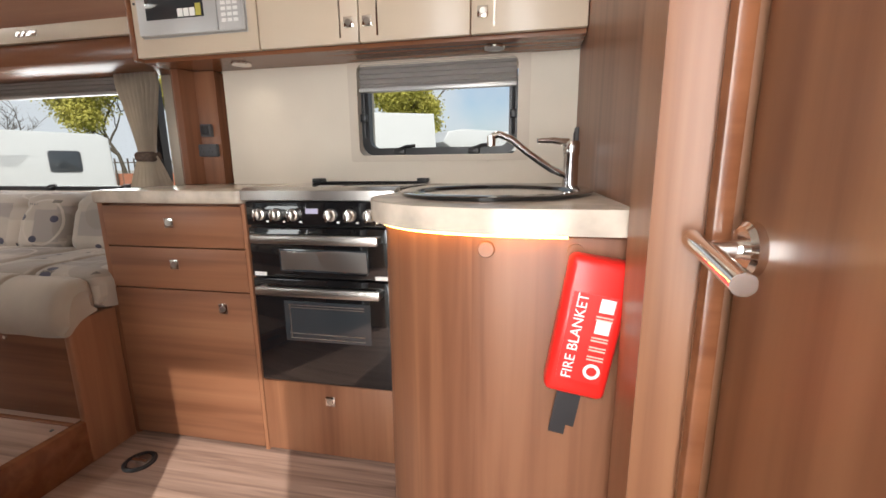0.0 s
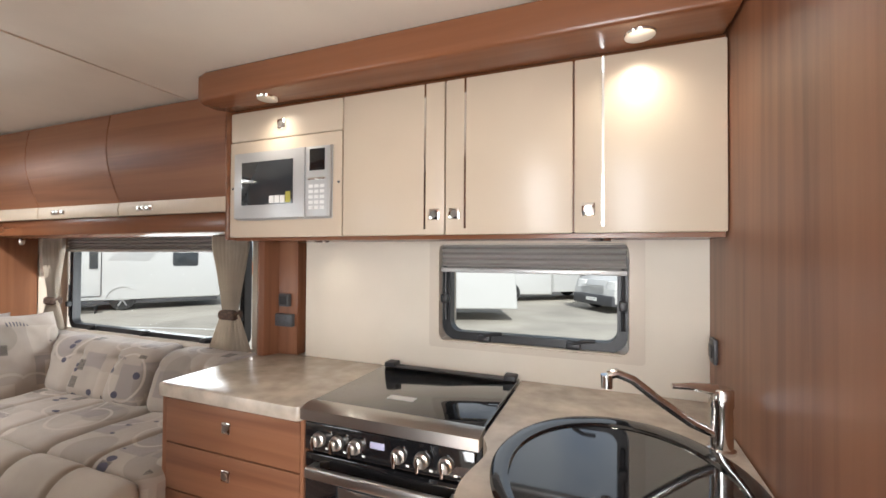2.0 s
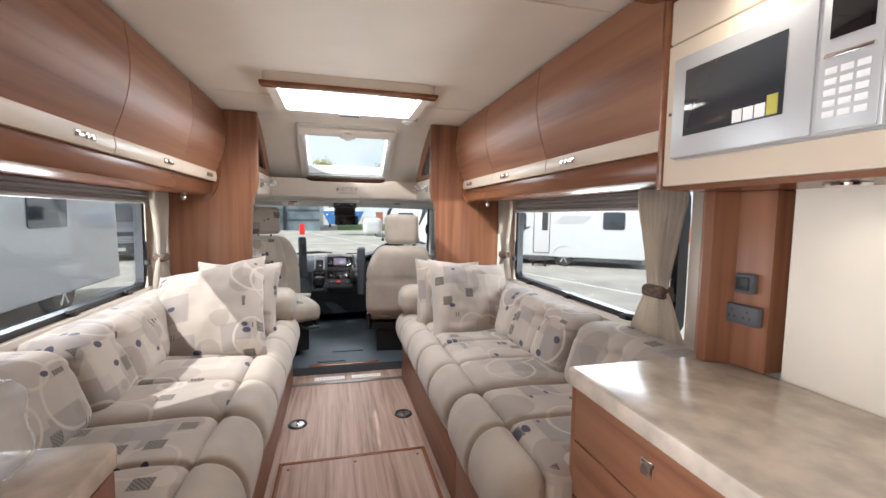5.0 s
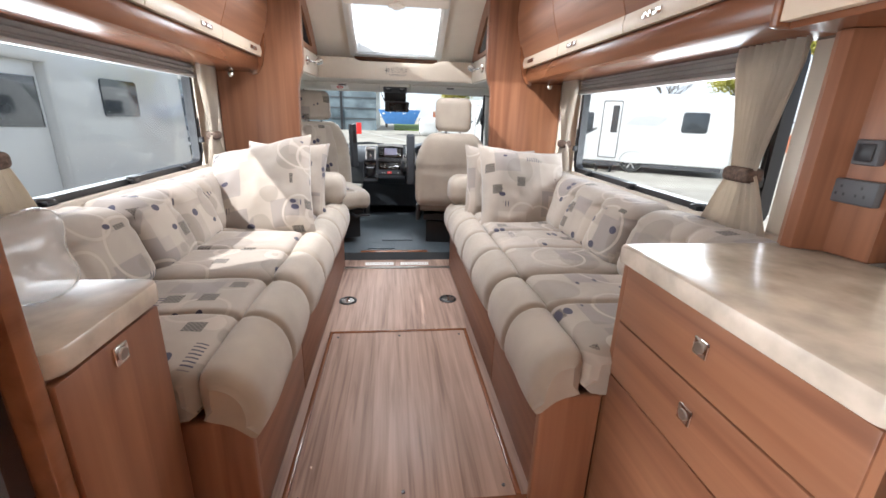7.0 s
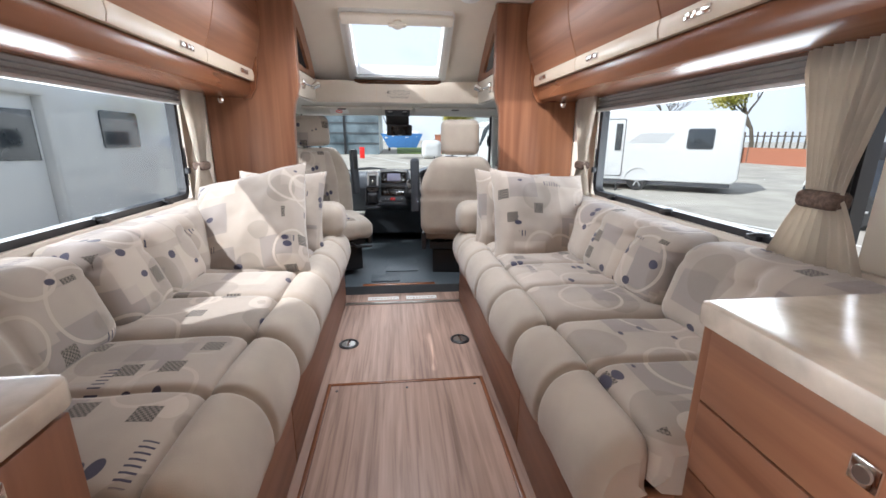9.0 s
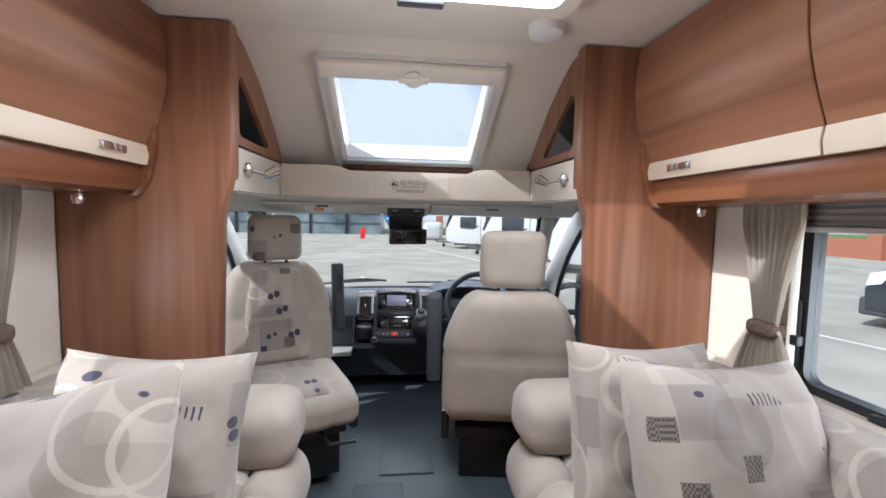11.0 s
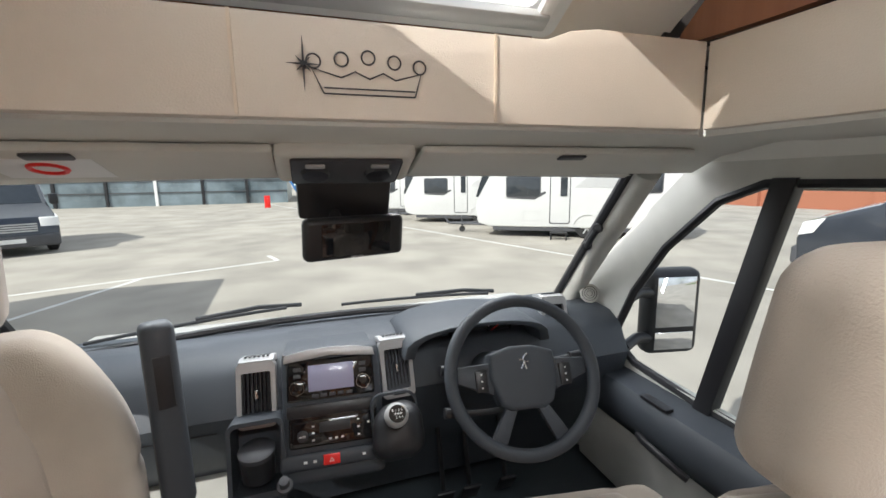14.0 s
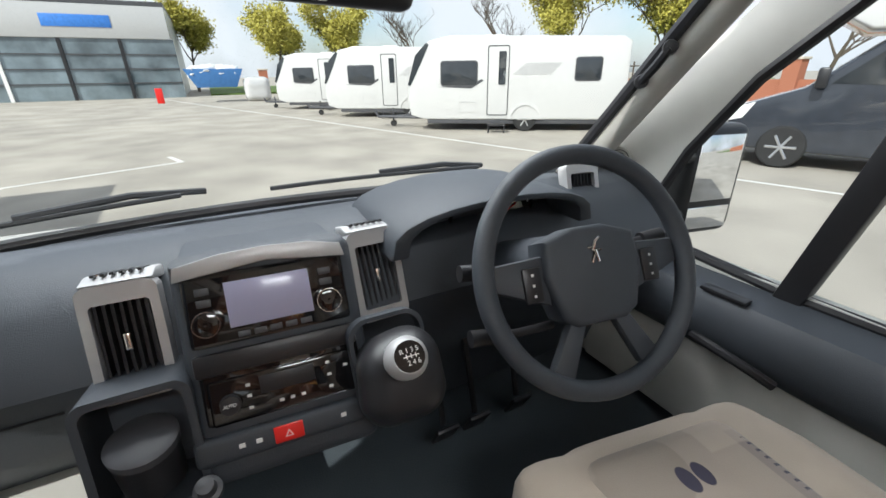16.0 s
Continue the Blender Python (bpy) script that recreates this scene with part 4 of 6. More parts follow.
g = oven_door(0.635, 0.79, 0.655, 0.725, "grill_door")
part("foil", shift(soft_block(-0.28, -0.005, -0.0012, 0.0012, 0.66, 0.72, 6, 16, 0.006), Matrix.Translation((0, Y - 0.023, 0))), STEEL, g, "crumpled foil behind the grill glass")
part("label", box(-0.375, -0.335, Y - 0.0212, Y - 0.02, 0.638, 0.65), WHITE, g)
part("label", box(0.02, 0.068, Y - 0.0212, Y - 0.02, 0.638, 0.65), WHITE, g)
ov = oven_door(0.285, 0.63, 0.43, 0.56, "oven_door")
for z in (0.44, 0.455, 0.54, 0.548):
    part("rack_bar", tube([(-0.27, Y - 0.0225, z), (-0.02, Y - 0.0225, z)], 0.0012, 6), STEEL, ov)
part("rack_side", tube([(-0.265, Y - 0.0225, 0.44), (-0.265, Y - 0.0225, 0.55)], 0.0014, 6), STEEL, ov)
lid = part("glass_lid", prism(round_rect(-0.40, 0.086, Y + 0.005, 0.89, 0.008), 2, 0.898, 0.907, 0.002), GLOSS, ck, "black glass hob lid")
part("steel_trim", prism([(Y - 0.022, 0.872), (Y - 0.022, 0.90), (Y + 0.006, 0.9085), (Y + 0.03, 0.9085), (Y + 0.03, 0.872)], 0, -0.402, 0.088, 0.002), STEEL, lid)
part("hinge_rail", box(-0.39, 0.078, 0.845, 0.885, 0.9072, 0.911, 0.0015), BLACK, lid)
for x in (-0.37, 0.06):
    part("hinge", box(x - 0.02, x + 0.02, 0.845, 0.892, 0.9075, 0.923, 0.004), BLACK, lid)
part("instruction_label", box(-0.22, -0.14, 0.56, 0.59, 0.9072, 0.9078), WHITE, lid)
ud = thing("lower_drawer", "walnut drawer below the oven", "drawer", (-0.16, 0.6, 0))
df = part("drawer_front", box(-0.402, 0.10, Y, Y + 0.018, 0.012, 0.272, 0.003), WOOD_V, ud)
part("body", box(-0.40, 0.09, Y + 0.019, 0.89, 0.0, 0.275), WOOD_V, ud)
square_catch(-0.16, 0.215, df)


def arc(pts, steps=8):
    out = []
    p = [pts[0], *pts, pts[-1]]
    for a, b, c, d in zip(p, p[1:], p[2:], p[3:]):
        for k in range(steps):
            t = k / steps
            out.append(tuple(0.5 * (2 * b[q] + (c[q] - a[q]) * t + (2 * a[q] - 5 * b[q] + 4 * c[q] - d[q]) * t * t + (3 * b[q] - a[q] - 3 * c[q] + d[q]) * t ** 3) for q in (0, 1)))
    out.append(pts[-1])
    return out


curve = arc([(0.092, 0.44), (0.118, 0.37), (0.105, 0.24), (0.14, 0.11), (0.235, 0.01), (0.36, -0.033), (0.48, -0.04), (0.612, -0.04)])
inner = arc([(0.105, 0.44), (0.13, 0.37), (0.128, 0.25), (0.165, 0.135), (0.25, 0.04), (0.36, 0.0), (0.48, -0.008), (0.612, -0.008)])
wt = thing("worktop", "pale stone laminate worktop with a curved sink end", "worktop", (-0.2, 0.7, 0.86))
part("slab", prism([*round_rect(-0.965, -0.405, 0.425, 0.895, 0.02)], 2, 0.8585, 0.90, 0.008), WORKTOP, wt)
SX, SY, RX, RY = 0.372, 0.365, 0.222, 0.275
sinkhole = [(SX + RX * math.cos(a), SY + RY * math.sin(a)) for a in (2 * math.pi * k / 72 for k in range(72))]
outer_wt = [*curve, (0.612, 0.895), (0.092, 0.895)]
bm = bmesh.new()
for z in (0.8585, 0.90):
    ov_ = [bm.verts.new((*p, z)) for p in outer_wt]
    iv_ = [bm.verts.new((*p, z)) for p in sinkhole]
    eds = [bm.edges.new((l[k], l[(k + 1) % len(l)])) for l in (ov_, iv_) for k in range(len(l))]
    bmesh.ops.triangle_fill(bm, use_beauty=True, edges=eds)
    if z < 0.87:
        low = (ov_, iv_)
for l, h in ((low[0], ov_), (low[1], iv_)):
    for k in range(len(l)):
        bm.faces.new((l[k], l[(k + 1) % len(l)], h[(k + 1) % len(l)], h[k]))
bmesh.ops.recalc_face_normals(bm, faces=bm.faces[:])
part("slab_curved", bm, WORKTOP, wt)
sink = thing("sink", "round black sink bowl let into the worktop", "sink", (SX, SY, 0.72))
part("bowl", shift(lathe([(1.04, 0.901), (1.045, 0.908), (1.0, 0.912), (0.90, 0.906), (0.87, 0.895), (0.85, 0.80), (0.80, 0.762), (0.68, 0.738), (0.45, 0.727), (0.2, 0.724), (0.12, 0.722), (0, 0.722)], (0, 0, 0), n=72), Matrix.Translation((SX, SY, 0)) @ Matrix.Diagonal((RX, RY, 1, 1))), GLOSS, sink)
part("waste", lathe([(0, 0.724), (0.03, 0.727), (0.04, 0.730), (0.042, 0.724)], (SX, SY, 0)), CHROME, sink)
tap = thing("mixer_tap", "chrome single lever mixer tap with a slim spout", "tap", (0.555, 0.585, 0.9))
part("body", lathe([(0, 0), (0.027, 0), (0.027, 0.006), (0.022, 0.01), (0.021, 0.09), (0.023, 0.095), (0.023, 0.128), (0.02, 0.132), (0, 0.132)], (0.57, 0.565, 0.90)), CHROME, tap)
part("lever", tube([(0.56, 0.56, 1.028), (0.515, 0.545, 1.034), (0.475, 0.535, 1.033)], 0.008, 10, [0.012, 0.009, 0.006]), CHROME, tap)
sp = part("spout", tube([(0.56, 0.56, 0.935), (0.515, 0.55, 0.955), (0.45, 0.535, 1.0), (0.40, 0.525, 1.04), (0.368, 0.518, 1.052), (0.35, 0.514, 1.046)], 0.010, 14), CHROME, tap)
part("nozzle", lathe([(0, 0), (0.012, 0), (0.013, 0.028), (0, 0.028)], (0.348, 0.513, 1.02), n=18), CHROME, sp)
su = thing("sink_cabinet", "curved walnut cabinet under the sink with push buttons", "cabinet", (0.36, 0.4, 0))
ib = [*inner, (0.612, 0.89), (0.105, 0.89)]
split = [0, 40, 52, len(inner) - 1]
for a, b in zip(split, split[1:]):
    seg = inner[a:b + 1]
    thick = [(x + 0.02, y + 0.02) if y > 0.04 else (x, y + 0.02) for x, y in seg]
    part("curved_panel", prism([*seg, *reversed(thick)], 2, 0.0, 0.852, 0.0015, 1), WOOD_V, su)
part("carcass", prism([(x + 0.03, y + 0.03) for x, y in inner[:-4]] + [(0.60, 0.027), (0.60, 0.88), (0.13, 0.88)], 2, 0.0, 0.74), WOOD_V, su)
for x in (0.385, 0.53):
    part("push_button", lathe([(0, 0), (0.015, 0), (0.013, 0.004), (0, 0.004)], (x, -0.006, 0.828), (0, -1, 0), 18), WOOD_DOOR, su)
strip = single("under_worktop_light_strip", tube([((a[0] + c[0]) / 2, (a[1] + c[1]) / 2, 0.8545) for a, c in list(zip(inner, curve))[8:-4:3]], 0.003, 6), glow("amber_led", (1.0, 0.5, 0.1), 22.0), "thin amber light strip under the worktop edge", "lamp")

# fire blanket
fm = pose(0.55, -0.024, 0.712, 0, 9, 0)
fb = thing("fire_blanket", "red plastic fire blanket case hung at a tilt", "fire blanket", (0.55, -0.024, 0.70))
part("case", shift(box(-0.048, 0.048, -0.03, 0.016, -0.115, 0.115, 0.012, 3), fm), RED, fb)
part("pull_tape", shift(boxes((-0.022, 0.004, -0.008, -0.004, -0.20, -0.112), (-0.006, 0.018, -0.003, 0.001, -0.185, -0.112)), fm), BLACK, fb, "black pull tapes")
part("label_panel", shift(box(-0.034, 0.034, -0.0312, -0.0302, -0.085, 0.06), fm), RED, fb)
lettering("FIRE BLANKET", 0.0225, WHITE, fm @ pose(-0.018, -0.0318, -0.012, 90, -90, 0), fb)
for z, sz in ((0.045, 0.011), (0.01, 0.011)):
    part("pictogram", shift(box(0.008, 0.030, -0.0322, -0.0313, z - sz, z + sz, 0.0004), fm), WHITE, fb)
for z in (0.027, 0.022, -0.008, -0.013, -0.024, -0.029, -0.04, -0.045):
    part("text_bar", shift(box(0.006, 0.031, -0.0321, -0.0313, z - 0.0011, z + 0.0011), fm), LEATHER, fb)
part("seal", shift(ring([(0.018 + 0.013 * math.cos(a), -0.065 + 0.013 * math.sin(a)) for a in np.linspace(0, 2 * math.pi, 20, endpoint=False)], [(0.018 + 0.008 * math.cos(a), -0.065 + 0.008 * math.sin(a)) for a in np.linspace(0, 2 * math.pi, 20, endpoint=False)], 1, -0.0322, -0.0313), fm), WHITE, fb)

# overhead kitchen cupboards
KY, K0, K1 = 0.687, 1.365, 1.825
kc = thing("kitchen_cupboard", "cream gloss overhead cupboards with slim chrome inlays", "cupboard", (-0.17, 0.8, K0))
part("carcass", boxes((-0.96, 0.612, KY + 0.02, 0.896, K0 + 0.004, K1 + 0.1), (-0.96, 0.612, 0.896, 1.033, 1.401, K1 + 0.1)), WOOD_RED, kc)
part("underside", box(-0.96, 0.612, KY + 0.025, 0.895, K0 - 0.012, K0 + 0.002), WOOD_RED, kc)
for a, b, strip_x, cx in ((-0.461, -0.103, -0.165, -0.134), (-0.099, 0.263, -0.037, -0.07), (0.267, 0.612, 0.338, 0.302)):
    d = part("door", box(a, b, KY, KY + 0.02, K0, K1, 0.004), CREAM, kc)
    part("inlay", box(strip_x - 0.003, strip_x + 0.003, KY - 0.003, KY, K0 + 0.018, K1 - 0.002), CHROME, d)
    square_catch(cx, K0 + 0.062, d, KY)
fl = part("flap", box(-0.96, -0.465, KY, KY + 0.02, 1.718, K1, 0.004), CREAM, kc)
square_catch(-0.72, 1.763, fl, KY)
part("microwave_surround", ring([(-0.96, K0), (-0.465, K0), (-0.465, 1.714), (-0.96, 1.714)], [(-0.925, 1.425), (-0.50, 1.425), (-0.50, 1.672), (-0.925, 1.672)], 1, KY, KY + 0.02), CREAM, kc)
part("side_edge", box(-0.985, -0.962, KY - 0.004, 1.03, K0 - 0.01, K1 + 0.1, 0.008), WOOD_RED, kc)
mw = thing("microwave", "silver built-in microwave oven with a dark door", "microwave", (-0.71, 0.75, 1.425))
part("body", box(-0.924, -0.501, KY + 0.001, 0.88, 1.426, 1.671), SILVER, mw)
part("fascia", box(-0.922, -0.503, KY - 0.014, KY + 0.0, 1.428, 1.669, 0.005), SILVER, mw)
md = part("door", box(-0.92, -0.602, KY - 0.02, KY - 0.0145, 1.43, 1.667, 0.002), SILVER, mw)
part("door_glass", box(-0.882, -0.65, KY - 0.022, KY - 0.0205, 1.478, 1.632, 0.0006), DARKGLASS, md)
for k in range(4):
    part("sticker", box(-0.752 + k * 0.024, -0.731 + k * 0.024, KY - 0.0232, KY - 0.0222, 1.482, 1.508 + 0.012 * (k == 3)), WHITE if k != 3 else LEAF, md)
cp = part("keypad", box(-0.596, -0.508, KY - 0.018, KY - 0.0145, 1.432, 1.664, 0.002), SILVER, mw)
part("screen", box(-0.582, -0.52, KY - 0.0195, KY - 0.0182, 1.585, 1.658, 0.0005), GLOSS, cp)
for r in range(5):
    for q in range(3):
        part("button", box(-0.585 + q * 0.023, -0.567 + q * 0.023, KY - 0.0195, KY - 0.0182, 1.455 + r * 0.018, 1.466 + r * 0.018, 0.0005), WHITE, cp)
part("handle", box(-0.585, -0.515, KY - 0.025, KY - 0.018, 1.553, 1.56, 0.001), CHROME, cp)
for x in (-0.948, -0.478):
    part("fixing_screw", lathe([(0, 0), (0.005, 0), (0.004, 0.002), (0, 0.002)], (x, KY, 1.545), (0, -1, 0), 10), GREY, mw)
pel = thing("kitchen_pelmet", "rounded cherry pelmet with lit downlights at the ceiling", "pelmet", (-0.17, 0.6, 1.83))
part("board", prism([(-0.975, 0.68), (-1.0, 0.655), (-1.0, 0.60), (-0.98, 0.565), (-0.93, 0.55), (0.612, 0.55), (0.612, 0.70), (-0.975, 0.70)], 2, 1.832, CEILZ - 0.002, 0.012, 3), WOOD_RED, pel)
for x, y, z, nm in ((-0.72, 0.62, 1.832, "downlight"), (0.42, 0.62, 1.832, "downlight"), (-0.62, 0.80, 1.352, "downlight"), (0.33, 0.80, 1.352, "downlight")):
    dl = thing("downlight", "small round lit downlight with a chrome rim", "lamp", (x, y, z), "downlights")
    part("rim", lathe([(0.03, -0.006), (0.034, -0.005), (0.036, 0.0), (0.026, 0.0)], (x, y, z)), CHROME, dl)
    part("lens", lathe([(0, -0.004), (0.027, -0.004), (0.027, -0.001), (0, -0.001)], (x, y, z)), LAMP, dl)
    ld = bpy.data.lights.new("downlight_beam", "SPOT")
    ld.energy, ld.spot_size, ld.spot_blend, ld.shadow_soft_size, ld.color = (4.0 if z > 1.5 else 0.8), radians(150), 1.0, 0.025, (1.0, 0.9, 0.75)
    lo = new("downlight_beam", ld)
    lo.matrix_world = look((x, y, z - 0.012), (x, y + 0.001, z - 1))
    lo.parent = dl
    lo.matrix_parent_inverse = dl.matrix_world.inverted()

place_kitchen(before)

# divider between worktop and lounge window, with sockets
before = set(bpy.data.objects)
dv = structure("wall_socket_post", prism([(-0.925, 0.85), (-0.905, 0.838), (-0.885, 0.845), (-0.86, 0.90), (-0.775, 0.91), (-0.775, 1.068), (-0.93, 1.068)], 2, 0.901, K0 - 0.012, 0.004), WOOD_V, "walnut post between kitchen and lounge", True)
so = thing("wall_sockets", "grey twin socket and switch on the wooden post", "socket", (-0.82, 0.903, 1.04))
part("socket_plate", box(-0.868, -0.782, 0.885, 0.905, 1.015, 1.065, 0.004), GREY, so)
sw = part("switch_plate", box(-0.850, -0.80, 0.885, 0.905, 1.095, 1.145, 0.004), GREY, so)
part("rocker", box(-0.842, -0.808, 0.880, 0.886, 1.103, 1.137, 0.003), BLACK, sw)
for x in (-0.85, -0.81):
    for dx, dz in ((0, 0.01), (-0.008, -0.006), (0.008, -0.006)):
        part("pin_slot", box(x + dx - 0.002, x + dx + 0.002, 0.8843, 0.8852, 1.04 + dz - 0.003, 1.04 + dz + 0.003), BLACK, so)
place_kitchen(before, Vector((0.02, 0.03, 0)))
before = set(bpy.data.objects)
s2 = thing("wall_switch", "grey switch on the wooden partition", "switch", (0.612, 0.83, 1.06))
part("plate", box(0.604, 0.6145, 0.80, 0.85, 1.025, 1.09, 0.003), GREY, s2)
part("rocker", box(0.600, 0.604, 0.81, 0.84, 1.04, 1.075, 0.002), BLACK, s2)
place_kitchen(before)

# ---- unit and fridge on the other side ----
lu = thing("side_cabinet", "low walnut side cabinet with a pale worktop", "cabinet", (-0.69, -0.78, 0))
part("body", box(-0.845, -0.582, -1.09, -0.492, 0, 0.808), WOOD_V, lu)
sd = part("door", box(-0.84, -0.583, -0.492, -0.474, 0.015, 0.802, 0.003), WOOD_V, lu)
c = part("catch", box(-0.73, -0.696, -0.474, -0.468, 0.757, 0.791, 0.003), CHROME, sd)
part("button", lathe([(0, 0), (0.011, 0), (0.010, 0.003), (0, 0.003)], (-0.713, -0.468, 0.774), (0, 1, 0), 16), STEEL, c)
part("worktop", prism(round_rect(-0.86, -0.582, -1.09, -0.468, 0.03), 2, 0.809, 0.85, 0.006), WORKTOP, lu)
wrapbm = soft_block(-0.85, -0.595, -1.05, -0.56, 0.852, 1.0, 3.0, 36, 0.045)
single("wrapped_cushion", wrapbm, WRAP, "cushion wrapped in crumpled clear polythene on the cabinet", "package")
cin = soft_block(-0.82, -0.62, -1.03, -0.64, 0.854, 0.955, 3.2, 14, 0.012)
single("spare_cushion", cin, PLAIN, "folded cream cushion inside the polythene wrap", "cushion")
structure("wall_divider", box(-0.579, -0.55, -1.09, -0.478, 0, CEILZ - 0.002, 0.004), WOOD_RED, "dark wood edged divider panel", True)
fr = thing("fridge", "tall black fronted fridge beside the divider", "fridge", (-0.28, -0.8, 0))
part("body", box(-0.548, -0.15, -1.09, -0.53, 0.0, 1.40), BLACK, fr)
fd = part("door", box(-0.546, -0.152, -0.529, -0.50, 0.05, 1.39, 0.006), GLOSS, fr)
part("handle", box(-0.25, -0.22, -0.499, -0.485, 0.7, 1.0, 0.003), STEEL, fd)
fc = thing("fridge_locker", "walnut locker above the fridge", "locker", (-0.28, -0.8, 1.40))
part("body", box(-0.548, -0.15, -1.09, -0.52, 1.402, CEILZ - 0.002), WOOD_V, fc)
part("door", box(-0.545, -0.152, -0.52, -0.50, 1.41, CEILZ - 0.02, 0.003), WOOD_V, fc)

# ---- cab ----
structure("wall_cab_front", box(-4.62, -4.58, -1.05, 1.05, -0.3, 0.79), DASH, "bulkhead below the windscreen")
# The boxes above and beside the lining are unseen, added to block stray daylight.
structure("ceiling_cab", bm_merge(prism([(-3.501, 1.41), (-3.58, 1.41), (-3.72, 1.385), (-3.80, 1.345), (-3.84, 1.36), (-3.74, 1.45), (-3.501, 1.45)], 1, -0.93, 0.93), *[prism([(-2.99, 1.402), (-3.5, 1.405), (-3.5, 1.45), (-2.99, 1.45)], 1, *sorted((s * 0.60, s * 0.93))) for s in (-1, 1)], *[box(-3.76, -2.985, *sorted((s * 0.625, s * 1.12)), 1.94, 1.97) for s in (-1, 1)], *[box(-3.76, -3.63, *sorted((s * 0.60, s * 1.12)), 1.451, 1.95) for s in (-1, 1)],
          *[prism([(s * 0.93, 1.405), (s * 0.98, 1.34), (s * 1.0, 1.30), (s * 1.03, 1.30), (s * 1.03, 1.45), (s * 0.93, 1.45)], 0, -3.78, -2.95) for s in (-1, 1)],
          box(-3.84, -2.99, -1.1, -0.62, 1.56, 1.60), box(-3.84, -2.99, 0.62, 1.1, 1.56, 1.60), box(-3.75, -3.68, -1.1, 1.1, 1.451, 1.60), box(-3.6, -2.99, -1.1, -0.88, 1.451, 1.95), box(-3.6, -2.99, 0.88, 1.1, 1.451, 1.95)), HEADLINE, "moulded grey cab headlining with hidden caps that shut out daylight", True)
visors = []
for s, a, b in ((-1, -0.72, -0.13), (1, 0.12, 0.75)):
    v = thing("sun_visor", "grey folded sun visor against the headlining", "visor", (-3.7, (a + b) / 2, 1.37), "sun visors")
    part("flap", shift(box(-0.07, 0.07, a, b, -0.008, 0.008, 0.006), pose(-3.70, 0, 1.372, 0, -16, 0)), HEADLINE, v)
    part("clip", shift(box(0.045, 0.065, (a + b) / 2 - 0.03, (a + b) / 2 + 0.03, -0.014, -0.008, 0.003), pose(-3.70, 0, 1.372, 0, -16, 0)), GREY, v)
    if s < 0:
        lb = part("warning_label", shift(box(-0.05, 0.04, -0.52, -0.38, -0.0095, -0.0085), pose(-3.70, 0, 1.372, 0, -16, 0)), WHITE, v)
        part("symbol", shift(torus((0, -0.45, -0.0098), (0, 0, 1), 0.022, 0.004, 24, 6), pose(-3.70, 0, 1.372, 0, -16, 0)), RED, lb)
oc = thing("overhead_console", "grey overhead console with map lights", "console", (-3.67, -0.01, 1.36))
part("housing", shift(box(-0.055, 0.055, -0.12, 0.12, -0.02, 0.03, 0.014, 3), pose(-3.69, -0.01, 1.375, 0, -25, 0)), HEADLINE, oc)
oi_ = part("panel", shift(box(-0.045, 0.045, -0.095, 0.095, -0.027, -0.0195, 0.006), pose(-3.69, -0.01, 1.375, 0, -25, 0)), GREY, oc)
for y in (-0.055, 0.055):
    part("map_lamp", shift(lathe([(0, 0), (0.026, 0), (0.022, -0.006), (0, -0.007)], (0.0, y, -0.027), n=18), pose(-3.69, -0.01, 1.375, 0, -25, 0)), BLACK, oi_)
    part("switch", shift(box(0.025, 0.037, y - 0.016, y + 0.016, -0.031, -0.027, 0.002), pose(-3.69, -0.01, 1.375, 0, -25, 0)), SILVER, oi_)

# windscreen
ws = thing("windscreen", "large raked windscreen with a black edge", "window", (-4.2, 0, 0.8), kind="structure")


def ws_pt(u, v):
    """u: -1..1 across, v: 0 bottom .. 1 top."""
    bow = 0.16 * (1 - u * u)
    return Vector((-4.40 + 0.55 * v - bow * (1 - 0.45 * v), u * (0.92 - 0.12 * v), 0.80 + 0.555 * v + 0.015 * (1 - u * u)))


bm = bmesh.new()
g_ = [[bm.verts.new(ws_pt(-1 + i / 8, j / 6)) for i in range(17)] for j in range(7)]
for j in range(6):
    for i in range(16):
        bm.faces.new((g_[j][i], g_[j][i + 1], g_[j + 1][i + 1], g_[j + 1][i]))
wp = part("pane", bm, SCREENGLASS, ws)
wp.visible_shadow = False
part("lower_seal", tube([ws_pt(-1 + i / 8, 0.0) + Vector((0.01, 0, 0.004)) for i in range(17)], 0.014, 8), BLACK, ws)
part("upper_seal", tube([ws_pt(-1 + i / 8, 1.0) + Vector((0.0, 0, 0.0)) for i in range(17)], 0.022, 8), HEADLINE, ws)
for y0 in (-0.55, 0.25):
    wi = thing("wiper", "black windscreen wiper at rest", "wiper", (-4.6, y0, 0.84), "windscreen wipers")
    pts = [ws_pt(u, 0.06 + 0.03 * k / 6) + Vector((-0.012, 0, 0.012)) for k, u in enumerate(np.linspace(y0 / 0.92 - 0.25, y0 / 0.92 + 0.4, 7))]
    part("blade", tube(pts, 0.006, 6), BLACK, wi)
    part("arm", tube([pts[3] + Vector((-0.005, 0, 0.008)), pts[5] + Vector((-0.02, 0, 0.012)), pts[6] + Vector((-0.06, 0.05, -0.01))], 0.008, 6), BLACK, wi)
structure("trim_bonnet_scuttle", prism([(-4.45, 0.79), (-4.75, 0.77), (-5.0, 0.66), (-5.2, 0.45), (-5.2, 0.3), (-4.45, 0.3)], 1, -0.9, 0.9, 0.02), BODYWHITE, "white bonnet ahead of the windscreen", True)

